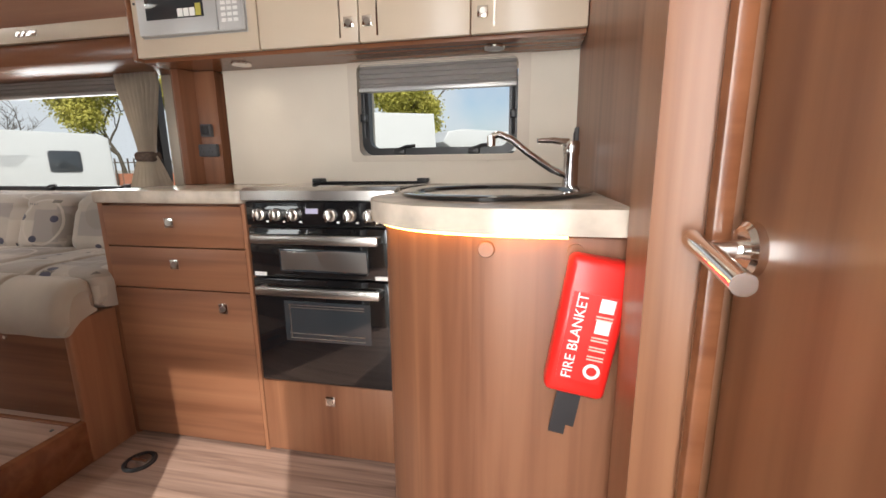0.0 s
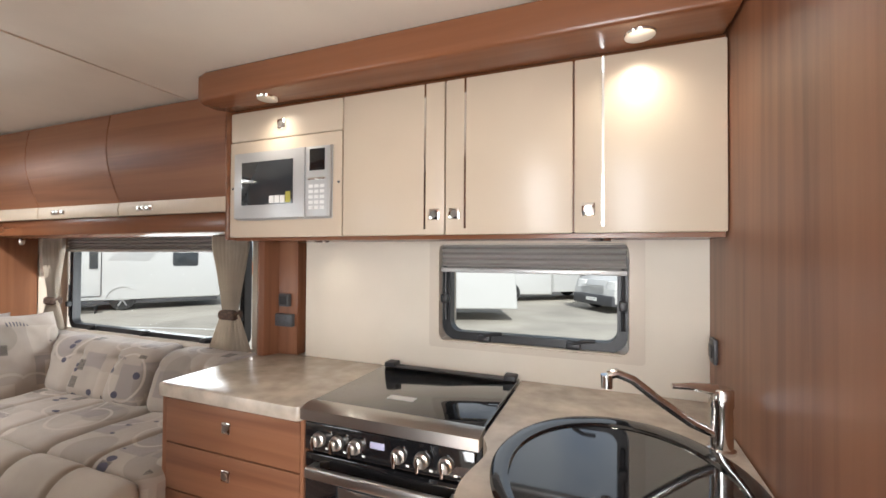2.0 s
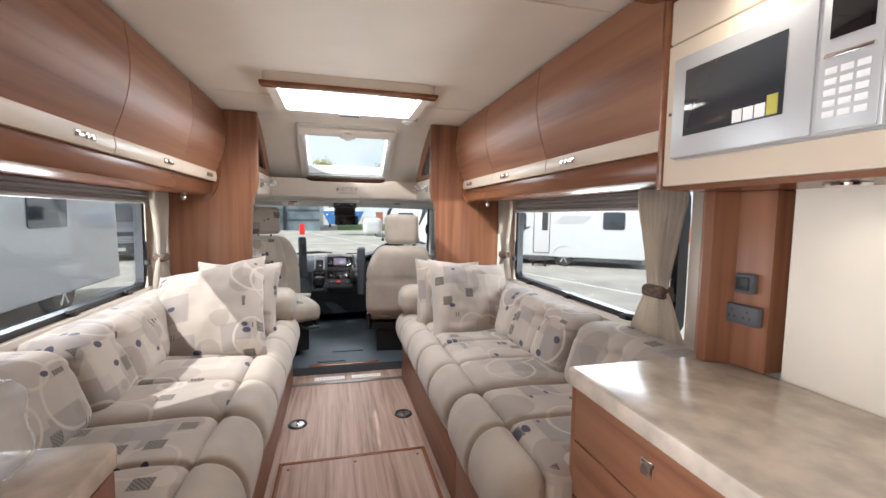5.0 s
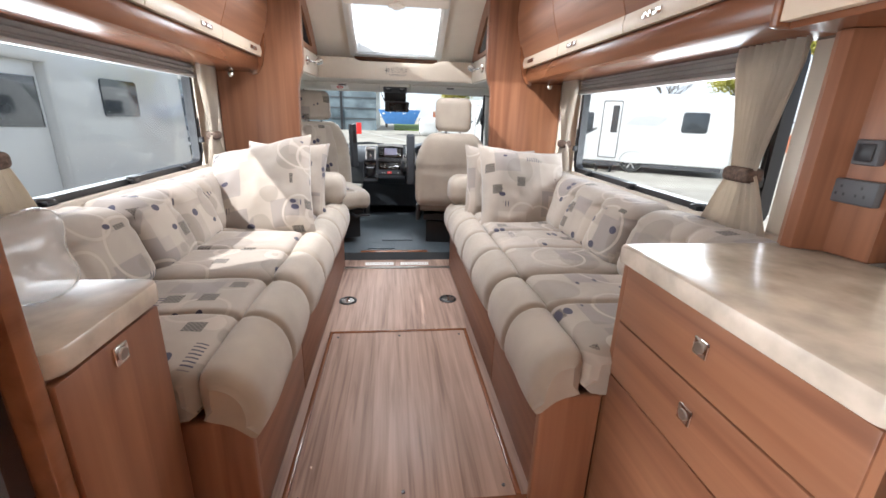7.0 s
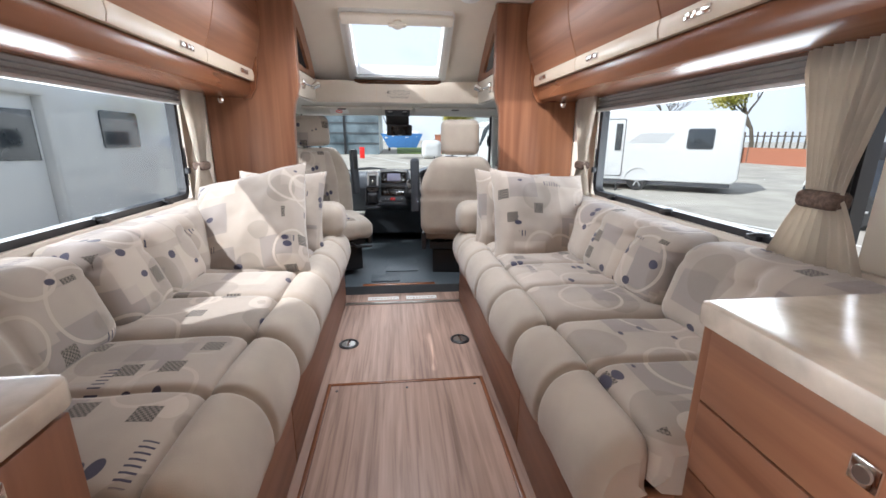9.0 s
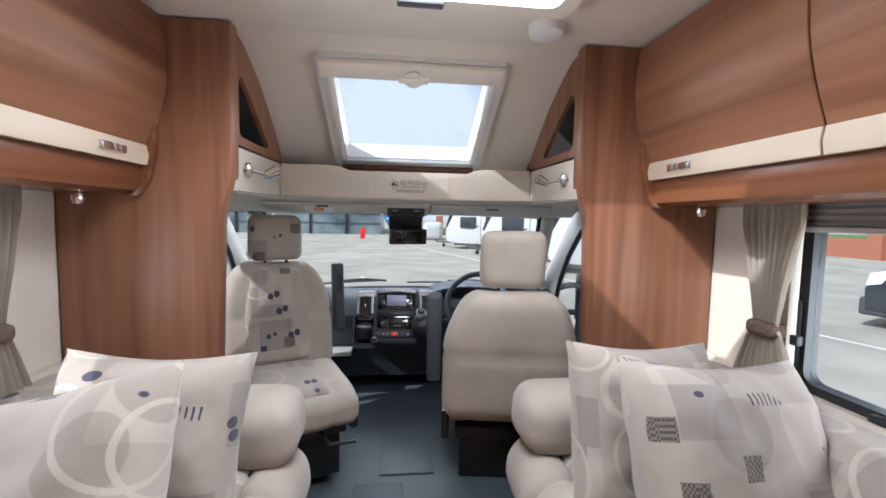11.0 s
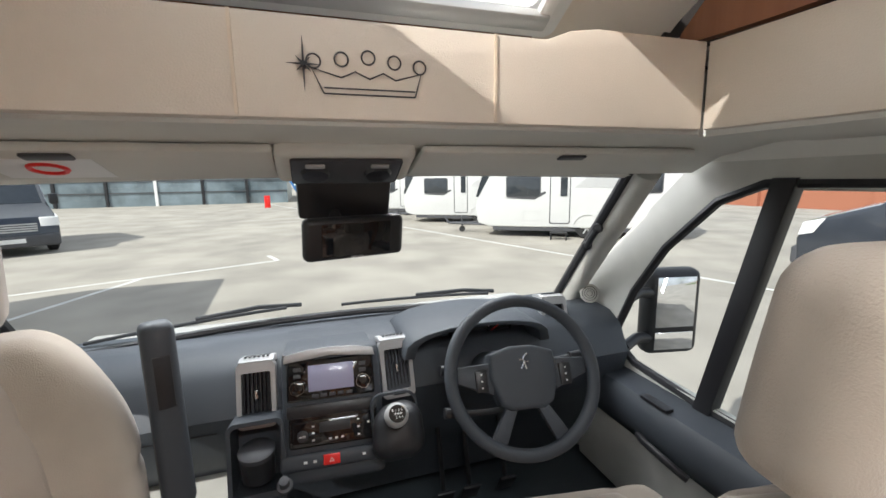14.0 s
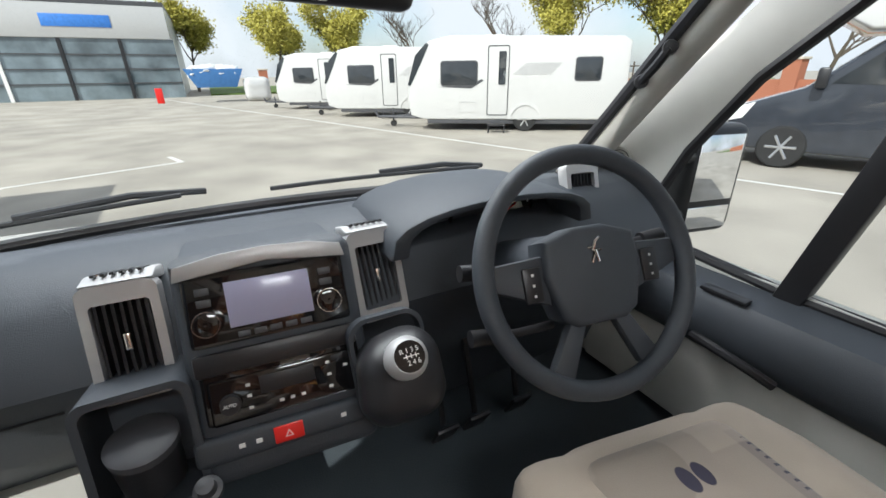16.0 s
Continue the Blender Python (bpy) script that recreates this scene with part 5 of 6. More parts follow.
for s, nm in ((1, "right"), (-1, "left")):
    ap = [ws_pt(s * 1.0, v) for v in (0, 0.25, 0.5, 0.75, 1.0)]
    structure("pillar_front_" + nm, tube([p + Vector((0.02, s * 0.005, 0)) for p in [ap[0] + Vector((0, 0, -0.1))] + ap], 0.04, 12), DOORGREY, "grey windscreen pillar trim", True)
    structure("trim_pillar_seal_" + nm, tube([ws_pt(s * 0.955, v) + Vector((0.012, 0, 0)) for v in (0, 0.25, 0.5, 0.75, 1.0)], 0.015, 8), BLACK, "black rubber seal beside the windscreen pillar", True)
    # door: card, arm ledge, window frame, glass
    dr = thing("cab_door_" + nm, "grey and black cab door with a large window", "door", (-3.6, s * 0.98, 0.2), kind="structure")
    part("door_skin", boxes((-4.45, -2.99, *sorted((s * 0.965, s * 1.0)), -0.1, 0.66), (-3.12, -2.95, *sorted((s * 0.95, s * 1.0)), 0.66, 1.42)), DOORGREY, dr)
    part("door_card", prism([(s * 0.964, 0.22), (s * 0.90, 0.25), (s * 0.885, 0.50), (s * 0.90, 0.52), (s * 0.964, 0.52)], 0, -4.2, -3.1, 0.01), DOORGREY, dr)
    ledge = part("arm_ledge", prism([(s * 0.964, 0.49), (s * 0.88, 0.51), (s * 0.845, 0.56), (s * 0.85, 0.635), (s * 0.87, 0.66), (s * 0.964, 0.675)], 0, -4.22, -3.05, 0.012), DASH, dr, "black door arm ledge")
    part("window_switch", box(-3.86, -3.76, *sorted((s * 0.86, s * 0.89)), 0.662, 0.672, 0.003), BLACK, ledge)
    part("pull_handle", tube([(-3.84, s * 0.845, 0.55), (-3.80, s * 0.825, 0.56), (-3.70, s * 0.825, 0.55), (-3.66, s * 0.845, 0.53)], 0.011, 8), BLACK, ledge)
    # slim black divider bar and window seals
    part("divider_bar", prism([(-3.755, 0.66), (-3.70, 0.66), (-3.545, 1.33), (-3.60, 1.33)], 1, *sorted((s * 0.945, s * 0.985)), 0.005), BLACK, dr)
    fwin = [(-4.08, 0.74), (-4.09, 0.80), (-4.02, 0.95), (-3.90, 1.12), (-3.74, 1.27), (-3.62, 1.318), (-3.12, 1.32), (-3.12, 0.68), (-3.74, 0.68), (-4.0, 0.70)]
    part("window_seal", tube([(x, s * 0.965, z) for x, z in [*fwin, fwin[0]]], 0.014, 8), BLACK, dr)
    big = [(-4.45, 0.66), (-4.44, 0.80), (-4.2, 1.02), (-3.98, 1.22), (-3.82, 1.37), (-3.5, 1.42), (-3.05, 1.42), (-2.99, 1.2), (-2.99, 0.66), (-4.1, 0.66)]
    part("window_frame", ring(big, [fwin[k] for k in (0, 1, 2, 3, 4, 5, 6, 6, 7, 9)], 1, *sorted((s * 0.955, s * 0.985))), DOORGREY, dr)
    gl = part("door_glass", prism(fwin, 1, *sorted((s * 0.972, s * 0.975))), PANE, dr)
    gl.visible_shadow = False
    mm = thing("wing_mirror", "black two-part wing mirror outside the cab door", "mirror", (-4.12, s * 1.2, 0.8), "wing mirrors")
    part("housing", shift(box(-0.05, 0.04, -0.11, 0.11, -0.17, 0.17, 0.035, 4), pose(-4.13, s * 1.24, 0.82, 0, 0, -s * 12)), BLACK, mm)
    part("upper_glass", shift(box(0.0405, 0.043, -0.078, 0.078, -0.055, 0.142, 0.001), pose(-4.13, s * 1.24, 0.82, 0, 0, -s * 12)), MIRROR, mm)
    part("lower_glass", shift(box(0.0405, 0.043, -0.078, 0.078, -0.145, -0.075, 0.001), pose(-4.13, s * 1.24, 0.82, 0, 0, -s * 12)), MIRROR, mm)
    for z in (0.72, 0.90):
        part("arm", tube([(-4.08, s * 0.99, z), (-4.12, s * 1.08, z + 0.01), (-4.13, s * 1.15, z)], 0.02, 10), BLACK, mm)

# grab handle and speaker on each windscreen pillar
for s in (-1, 1):
    gh = thing("grab_handle", "black clip handle on the windscreen pillar", "handle", tuple(ws_pt(s * 0.97, 0.62)), "pillar handles")
    p0, p1 = ws_pt(s * 0.93, 0.56) + Vector((0.05, 0, 0)), ws_pt(s * 0.93, 0.68) + Vector((0.05, 0, 0))
    part("grip", tube([p0, p0.lerp(p1, 0.5) + Vector((0.012, -s * 0.012, 0)), p1], 0.010, 8), BLACK, gh)
    for p in (p0, p1):
        part("foot", lathe([(0, -0.008), (0.016, -0.008), (0.014, 0.006), (0, 0.008)], p, (0.6, -s * 0.8, 0), 12), BLACK, gh)
    sg = thing("tweeter_grille", "round grey slotted loudspeaker grille at the pillar foot", "loudspeaker", (-4.2, s * 0.9, 0.9), "pillar loudspeakers")
    part("disc", lathe([(0, 0), (0.036, 0), (0.034, 0.006), (0, 0.009)], (-4.19, s * 0.915, 0.905), (0.75, -s * 0.62, 0.2), 24), DOORGREY, sg)
    for r in (0.01, 0.018, 0.026):
        part("slot", torus(Vector((-4.19, s * 0.915, 0.905)) + 0.008 * Vector((0.75, -s * 0.62, 0.2)), (0.75, -s * 0.62, 0.2), r, 0.0012, 24, 5), BLACK, sg)

# rear-view screen
rv = thing("rear_view_screen", "black rear-view mirror screen clipped under the console", "mirror", (-3.77, -0.02, 1.25))
rm = pose(-3.74, 0.004, 1.228, 0, 8, 14)
part("body", shift(box(-0.015, 0.015, -0.102, 0.102, -0.042, 0.042, 0.012, 3), rm), BLACK, rv)
part("screen", shift(box(0.0152, 0.0165, -0.07, 0.07, -0.032, 0.032, 0.001), rm), GLOSS, rv)
part("mount", bm_merge(prism([(-3.72, 1.35), (-3.80, 1.33), (-3.83, 1.26), (-3.77, 1.265)], 1, -0.10, 0.08, 0.008), tube([(-3.76, -0.03, 1.25), (-3.775, -0.03, 1.29)], 0.012)), BLACK, rv)
lettering("TFT LCD", 0.007, WHITE, rm @ pose(0.0158, 0.0, -0.037, 90, 0, 90), rv)

# dashboard
da = thing("dashboard", "charcoal moulded dashboard across the cab", "dashboard", (-4.1, 0, 0.3))
sect = [(-4.57, 0.30), (-4.57, 0.785), (-4.40, 0.83), (-4.22, 0.872), (-4.12, 0.865), (-4.06, 0.83), (-4.01, 0.74), (-4.04, 0.62), (-4.12, 0.52), (-4.2, 0.30)]
part("main_body", prism(sect, 1, -0.955, 0.955, 0.015), DASH, da)
part("top_pad", prism([(-4.30, 0.86), (-4.10, 0.875), (-4.0, 0.905), (-3.985, 0.90), (-4.0, 0.84), (-4.3, 0.82)], 1, -0.17, 0.07, 0.01), DASH, da)
part("lower_shelf", box(-4.16, -3.98, -0.9, -0.32, 0.50, 0.525, 0.008), DOORGREY, da)
part("glovebox_seam", boxes((-4.02, -4.018, -0.80, -0.34, 0.70, 0.703)), BLACK, da)
# centre console face leans back
cs = thing("centre_console", "gloss black centre console with radio and heater controls", "console", (-3.95, -0.05, 0.6))
tilt = math.degrees(math.atan2(0.10, 0.24))
cm = pose(-3.935, -0.052, 0.795, 0, -tilt, -4)      # local x towards the seats, z up the face
part("housing", shift(box(-0.22, -0.004, -0.125, 0.125, -0.20, 0.125, 0.02, 3), cm), DASH, cs)
part("lower_bezel", shift(box(-0.02, 0.0, -0.11, 0.11, -0.115, -0.01, 0.008), cm), GLOSS, cs)
part("silver_band", shift(prism([(-0.118, 0.092), (-0.115, 0.112), (-0.06, 0.122), (0.0, 0.125), (0.06, 0.122), (0.108, 0.112), (0.112, 0.092), (0.0, 0.104)], 0, -0.02, 0.004, 0.002), cm), SILVER, cs)
rad = part("radio", shift(box(-0.02, 0.002, -0.112, 0.108, -0.005, 0.098, 0.008), cm), GLOSS, cs)
part("screen", shift(box(0.0022, 0.0035, -0.058, 0.055, 0.018, 0.082, 0.0005), cm), DISPLAY, rad)
for y in (-0.085, 0.078):
    k_ = part("dial", shift(lathe([(0, 0), (0.019, 0), (0.018, 0.012), (0.012, 0.014), (0, 0.013)], (0.002, y, 0.03), (1, 0, 0), 22), cm), GLOSS, rad)
    part("dial_ring", shift(torus((0.013, y, 0.03), (1, 0, 0), 0.0165, 0.0016, 24, 6), cm), CHROME, k_)
for y in (-0.085, 0.078):
    for z in (0.058, 0.074):
        part("button", shift(box(0.0022, 0.0045, y - 0.009, y + 0.009, z - 0.005, z + 0.005, 0.001), cm), GREY, rad)
for k in range(5):
    part("key", shift(box(0.0022, 0.0045, -0.05 + k * 0.021, -0.034 + k * 0.021, 0.003, 0.011, 0.001), cm), GREY, rad)
part("storage_lid", shift(box(-0.01, 0.005, -0.112, 0.108, -0.043, -0.012, 0.004), cm), BLACK, cs)
ht = part("heater_panel", shift(box(0.0, 0.004, -0.10, 0.10, -0.112, -0.05, 0.004), cm), GLOSS, cs)
part("heater_display", shift(box(0.004, 0.0055, -0.035, 0.04, -0.082, -0.057, 0.0005), cm), BLACK, ht)
part("auto_dial", shift(lathe([(0, 0), (0.014, 0), (0.013, 0.009), (0, 0.01)], (0.004, -0.075, -0.085), (1, 0, 0), 18), cm), BLACK, ht)
for y, z in ((0.06, -0.062), (0.06, -0.08), (0.085, -0.072), (0.06, -0.098), (-0.05, -0.065), (-0.05, -0.08), (-0.05, -0.097), (-0.01, -0.098), (0.005, -0.098), (0.02, -0.098)):
    part("pictogram", shift(box(0.004, 0.005, y - 0.003, y + 0.003, z - 0.002, z + 0.002), cm), WHITE, ht)
lettering("AUTO", 0.006, WHITE, cm @ pose(0.0144, -0.075, -0.085, 90, 0, 90), ht)
bar = part("switch_bar", shift(box(-0.02, 0.006, -0.13, 0.13, -0.165, -0.125, 0.01, 3), cm), DASH, cs)
hzd = part("hazard_button", shift(box(0.006, 0.010, -0.028, 0.012, -0.157, -0.133, 0.002), cm), RED, bar, "red hazard warning button")
part("triangle", shift(ring([(-0.014, -0.150), (-0.002, -0.150), (-0.008, -0.140)], [(-0.0115, -0.1487), (-0.0045, -0.1487), (-0.008, -0.1425)], 0, 0.010, 0.0106), cm), WHITE, hzd)
for y in (-0.07, -0.048, 0.07):
    part("symbol", shift(box(0.006, 0.0068, y - 0.004, y + 0.004, -0.148, -0.142), cm), WHITE, bar)
# cubby with ashtray cup and 12 V socket
cb = part("cubby", bm_merge(shift(ring(round_rect(-0.065, 0.065, -0.13, 0.065, 0.02), round_rect(-0.055, 0.055, -0.12, 0.055, 0.015), 0, -0.10, 0.006), pose(-3.905, -0.235, 0.71, 0, -14, 0)), shift(box(-0.12, -0.1, -0.06, 0.06, -0.125, 0.06), pose(-3.905, -0.235, 0.71, 0, -14, 0)), shift(box(-0.1, 0.0, -0.055, 0.055, -0.125, -0.105), pose(-3.905, -0.235, 0.71, 0, -14, 0))), DASH, cs)
cup_ = thing("ashtray_cup", "dark lidded ashtray cup in the console cubby", "cup", (-3.90, -0.23, 0.63))
part("cup", lathe([(0, 0), (0.036, 0), (0.04, 0.06), (0, 0.06)], (-3.905, -0.235, 0.635)), BLACK, cup_)
part("lid", lathe([(0, 0), (0.041, 0), (0.042, 0.012), (0.036, 0.017), (0, 0.019)], (-3.905, -0.235, 0.696), (0.12, 0, 1)), GREY, cup_)
sk12 = part("power_socket", shift(lathe([(0.0, 0), (0.018, 0), (0.018, 0.01), (0.012, 0.012), (0.011, 0.03), (0, 0.032)], (-3.86, -0.175, 0.625), (0.5, 0, 1)), Matrix.Identity(4)), GREY, cs)


def vent(y, z, x, yaw, slats=7):
    v = thing("air_vent", "silver framed dashboard air vent with black slats", "vent", (x, y, z), "dashboard air vents")
    m = pose(x, y, z, 0, -18, yaw)
    part("frame", shift(ring(round_rect(-0.047, 0.047, -0.082, 0.082, 0.014), round_rect(-0.035, 0.035, -0.06, 0.056, 0.006), 0, -0.03, 0.006), m), SILVER, v)
    part("cavity", shift(box(-0.03, -0.026, -0.036, 0.036, -0.062, 0.058), m), BLACK, v)
    part("top_hood", shift(prism([(-0.082, 0.076), (-0.01, 0.077), (0.004, 0.084), (-0.03, 0.095), (-0.08, 0.095)], 1, -0.044, 0.044, 0.005), m), SILVER, v)
    for k in range(6):
        part("hood_slot", shift(box(-0.065, -0.012, -0.03 + k * 0.011, -0.025 + k * 0.011, 0.093, 0.0965), m), BLACK, v)
    for k in range(slats):
        yy = -0.030 + 0.060 * k / (slats - 1)
        part("slat", shift(box(-0.022, -0.002, yy - 0.0017, yy + 0.0017, -0.058, 0.054), m), BLACK, v)
    part("thumb_tab", shift(box(-0.006, 0.006, -0.004, 0.004, -0.012, 0.012, 0.002), m), CHROME, v)
    part("wheel", shift(box(-0.002, 0.0085, -0.018, 0.018, -0.074, -0.067, 0.001), m), BLACK, v)


vent(-0.237, 0.80, -4.0, -2)
vent(0.135, 0.80, -4.03, 2)
vent(0.72, 0.845, -4.12, -8)

# gear lever
gv = thing("gear_lever", "gear lever with a chrome ringed knob and leather gaiter", "gear lever", (-3.8, 0.085, 0.7))
part("gaiter", shift(soft_block(-0.08, 0.05, -0.066, 0.062, -0.08, 0.055, 2.6, 18, 0.03), pose(-3.85, 0.095, 0.735, 0, -30, 0)), BLACK, gv)
part("bezel", shift(ring(round_rect(-0.06, 0.06, -0.08, 0.08, 0.03), round_rect(-0.054, 0.054, -0.074, 0.074, 0.028), 0, -0.03, -0.006), pose(-3.865, 0.098, 0.725, 0, -20, 0)), DASH, gv)
kn = part("knob", lathe([(0, -0.05), (0.016, -0.05), (0.02, -0.02), (0.027, 0.0), (0.027, 0.015), (0.02, 0.025), (0, 0.026)], (-3.775, 0.08, 0.805), (0.75, 0, 0.65)), SILVER, gv)
q_ = Vector((0.75, 0, 0.65)).normalized()
part("knob_face", lathe([(0, 0), (0.0195, 0), (0.019, 0.002), (0, 0.002)], Vector((-3.775, 0.08, 0.805)) + q_ * 0.0255, tuple(q_)), GLOSS, kn)
fmx = pose(*(Vector((-3.775, 0.08, 0.805)) + q_ * 0.0285), 90 - 41, 0, 90)
lettering("R 1 3 5", 0.0085, WHITE, fmx @ pose(0, 0.007, 0), kn, depth=0.0003)
lettering("2 4 6", 0.0085, WHITE, fmx @ pose(0.003, -0.008, 0), kn, depth=0.0003)
part("gate_lines", shift(boxes((-0.009, 0.011, -0.0006, 0.0006, 0, 0.0004), (-0.0056, -0.0044, -0.003, 0.003, 0, 0.0004), (0.0004, 0.0016, -0.003, 0.003, 0, 0.0004), (0.0064, 0.0076, -0.003, 0.003, 0, 0.0004)), fmx), WHITE, kn)

# instruments and steering wheel
bn = thing("instrument_binnacle", "hooded instrument cluster behind the steering wheel", "instruments", (-4.0, 0.4, 0.85))
hood = []
for k in range(13):
    a = math.pi * k / 12
    hood.append((0.385 - 0.235 * math.cos(a), 0.835 + 0.085 * math.sin(a) ** 0.6))
hin = [(0.385 + (y - 0.385) * 0.86, 0.835 + (z - 0.835) * 0.84) for y, z in hood]
part("hood", prism([*hood, *reversed(hin)], 0, -4.25, -3.99, 0.006), DASH, bn)
part("face", prism([*hin], 0, -4.12, -4.10), BLACK, bn)
for y in (0.28, 0.49):
    part("gauge", lathe([(0, 0), (0.042, 0), (0.046, 0.006), (0.043, 0.008), (0.04, 0.002), (0, 0.002)], (-4.10, y, 0.865), (1, 0, 0.1)), GLOSS, bn)
    for k in range(9):
        a = radians(210 - 30 * k)
        part("tick", box(-4.0985, -4.0975, y - 0.0012 + 0.034 * math.cos(a), y + 0.0012 + 0.034 * math.cos(a), 0.865 - 0.003 + 0.034 * math.sin(a), 0.865 + 0.003 + 0.034 * math.sin(a)), WHITE, bn)
    part("needle", tube([(-4.096, y, 0.865), (-4.096, y - 0.025, 0.85)], 0.0015, 6), RED, bn)
SW = Vector((-3.795, 0.418, 0.842))
tiltw = 27
wm = Matrix.Translation(SW) @ pose(0, 0, 0, 0, 0, -8) @ pose(0, 0, 0, 0, -tiltw, 0)     # local x towards the driver
st = thing("steering_wheel", "black four-spoke steering wheel with a plain badge", "steering wheel", tuple(SW))
part("rim", shift(torus((0, 0, 0), (1, 0, 0), 0.19, 0.0165, 64, 14), wm), DASH, st)
hub = [(-0.085, 0.055), (-0.03, 0.072), (0.03, 0.072), (0.085, 0.055), (0.092, 0.0), (0.07, -0.07), (0.045, -0.085), (-0.045, -0.085), (-0.07, -0.07), (-0.092, 0.0)]
hb = part("airbag_cover", shift(prism(hub, 0, -0.05, 0.012, 0.012, 3), wm), DASH, st)
part("badge", shift(bm_merge(tube([(0.013, -0.004, 0.03), (0.013, 0.004, 0.045), (0.013, 0.012, 0.05)], 0.0022, 6), tube([(0.013, -0.008, 0.012), (0.013, 0.002, 0.032), (0.013, 0.012, 0.03)], 0.0022, 6), tube([(0.013, 0.002, 0.032), (0.013, 0.006, 0.012)], 0.0022, 6), tube([(0.013, -0.012, 0.036), (0.013, 0.0, 0.036)], 0.0018, 6)), wm), CHROME, hb, "plain chrome badge shape")
for s in (-1, 1):
    part("side_spoke", shift(prism([(s * 0.08, 0.035), (s * 0.172, 0.03), (s * 0.174, -0.01), (s * 0.082, -0.045)], 0, -0.025, 0.0, 0.006), wm), DASH, st)
    part("lower_spoke", shift(prism([(s * 0.025, -0.08), (s * 0.055, -0.075), (s * 0.10, -0.145), (s * 0.065, -0.165)], 0, -0.022, 0.0, 0.006), wm), DASH, st)
    sw_ = part("switch_pad", shift(box(-0.002, 0.005, s * 0.112 - 0.016, s * 0.112 + 0.016, -0.035, 0.02, 0.004), wm), BLACK, st)
    for z in (-0.024, -0.008, 0.008):
        part("symbol", shift(box(0.005, 0.0058, s * 0.112 - 0.002, s * 0.112 + 0.002, z - 0.002, z + 0.002), wm), WHITE, sw_)
part("column", tube([tuple(SW + Vector((-0.03, 0, -0.01))), tuple(SW + Vector((-0.22, 0, -0.09)))], 0.06, 16), DASH, st)
for s, z in ((-1, 0.02), (1, 0.03), (-1, -0.085)):
    part("stalk", shift(bm_merge(tube([(-0.07, s * 0.05, z), (-0.065, s * 0.12, z), (-0.06, s * 0.16, z + 0.004)], 0.008, 10), tube([(-0.06, s * 0.16, z + 0.004), (-0.058, s * 0.205, z + 0.008)], 0.014, 12)), wm), BLACK, st)
for y in (0.28, 0.37, 0.50):
    pd = part("pedal", shift(box(-0.006, 0.006, -0.03, 0.03, -0.04, 0.04, 0.004), pose(-4.05, y, 0.32, 0, 30, 0)), BLACK, da)
    part("arm", tube([(-4.06, y, 0.34), (-4.09, y, 0.45), (-4.16, y, 0.68)], 0.008, 8), CAST, pd)


# seats
def cab_seat(m, arms, label, head):
    """Local x forward, z up from the cab floor, seat centred on y."""
    t = thing("cab_seat", label, "seat", (0, 0, 0), "cab seats")
    cu = soft_block(-0.22, 0.30, -0.26, 0.26, 0.27, 0.40, 3.2, 18, 0.004, [(1, -0.16), (1, 0.16)])
    for v in cu.verts:
        if v.co.x > 0.15:
            v.co.y *= 1 - 0.9 * (v.co.x - 0.15) ** 1.5
            v.co.z -= 0.1 * (v.co.x - 0.15)
    part("seat", cu, PLAIN, t)
    part("seat_insert", soft_block(-0.2, 0.25, -0.15, 0.15, 0.30, 0.408, 4, 14, 0.003), PRINT, t, "printed centre of the seat")
    bk = soft_block(-0.13, 0.03, -0.265, 0.265, 0.34, 0.875, 3.0, 20, 0.004, [(2, 0.62)])
    bi = soft_block(-0.05, 0.045, -0.15, 0.15, 0.40, 0.85, 4.0, 14, 0.003, [(2, 0.55), (2, 0.75)])
    hr = soft_block(-0.07, 0.045, -0.125, 0.125, 0.885, 1.11, 2.6, 14, 0.003)
    for b in (bk, bi, hr):
        for v in b.verts:
            z = v.co.z
            if b is not hr and z > 0.6:
                v.co.y *= 1 - 0.75 * ((z - 0.6) / 0.4) ** 2
            v.co.x += -0.22 - 0.16 * (z - 0.36)
    part("backrest", bk, PLAIN, t)
    part("backrest_insert", bi, PRINT, t, "printed centre of the backrest")
    part("head_restraint", hr, head, t)
    for y in (-0.05, 0.05):
        part("restraint_post", tube([(-0.315, y, 0.84), (-0.32, y, 0.92)], 0.007, 8), BLACK, t)
    part("plinth", bm_merge(box(-0.2, 0.2, -0.19, 0.19, 0.02, 0.2, 0.01), box(-0.23, 0.23, -0.21, 0.21, 0.21, 0.265, 0.01)), CAST, t, "black seat base with swivel plate")
    part("side_shield", box(-0.22, 0.2, 0.235, 0.27, 0.2, 0.33, 0.012), BLACK, t)
    part("slide_lever", tube([(0.2, 0.1, 0.23), (0.32, 0.12, 0.22), (0.33, 0.22, 0.22)], 0.009, 8), BLACK, t)
    for y, up in arms:
        a = shift(box(-0.035, 0.035, -0.028, 0.028, -0.02, 0.34, 0.014, 3), pose(-0.30, y, 0.52, 0, -6 if up else 80, 0))
        ar = part("armrest", a, DASH, t, "black folding armrest")
        part("slot", shift(box(0.0352, 0.037, -0.014, 0.014, 0.18, 0.28, 0.0008), pose(-0.30, y, 0.52, 0, -6 if up else 80, 0)), BLACK, ar)
    t.matrix_world = m
    return t


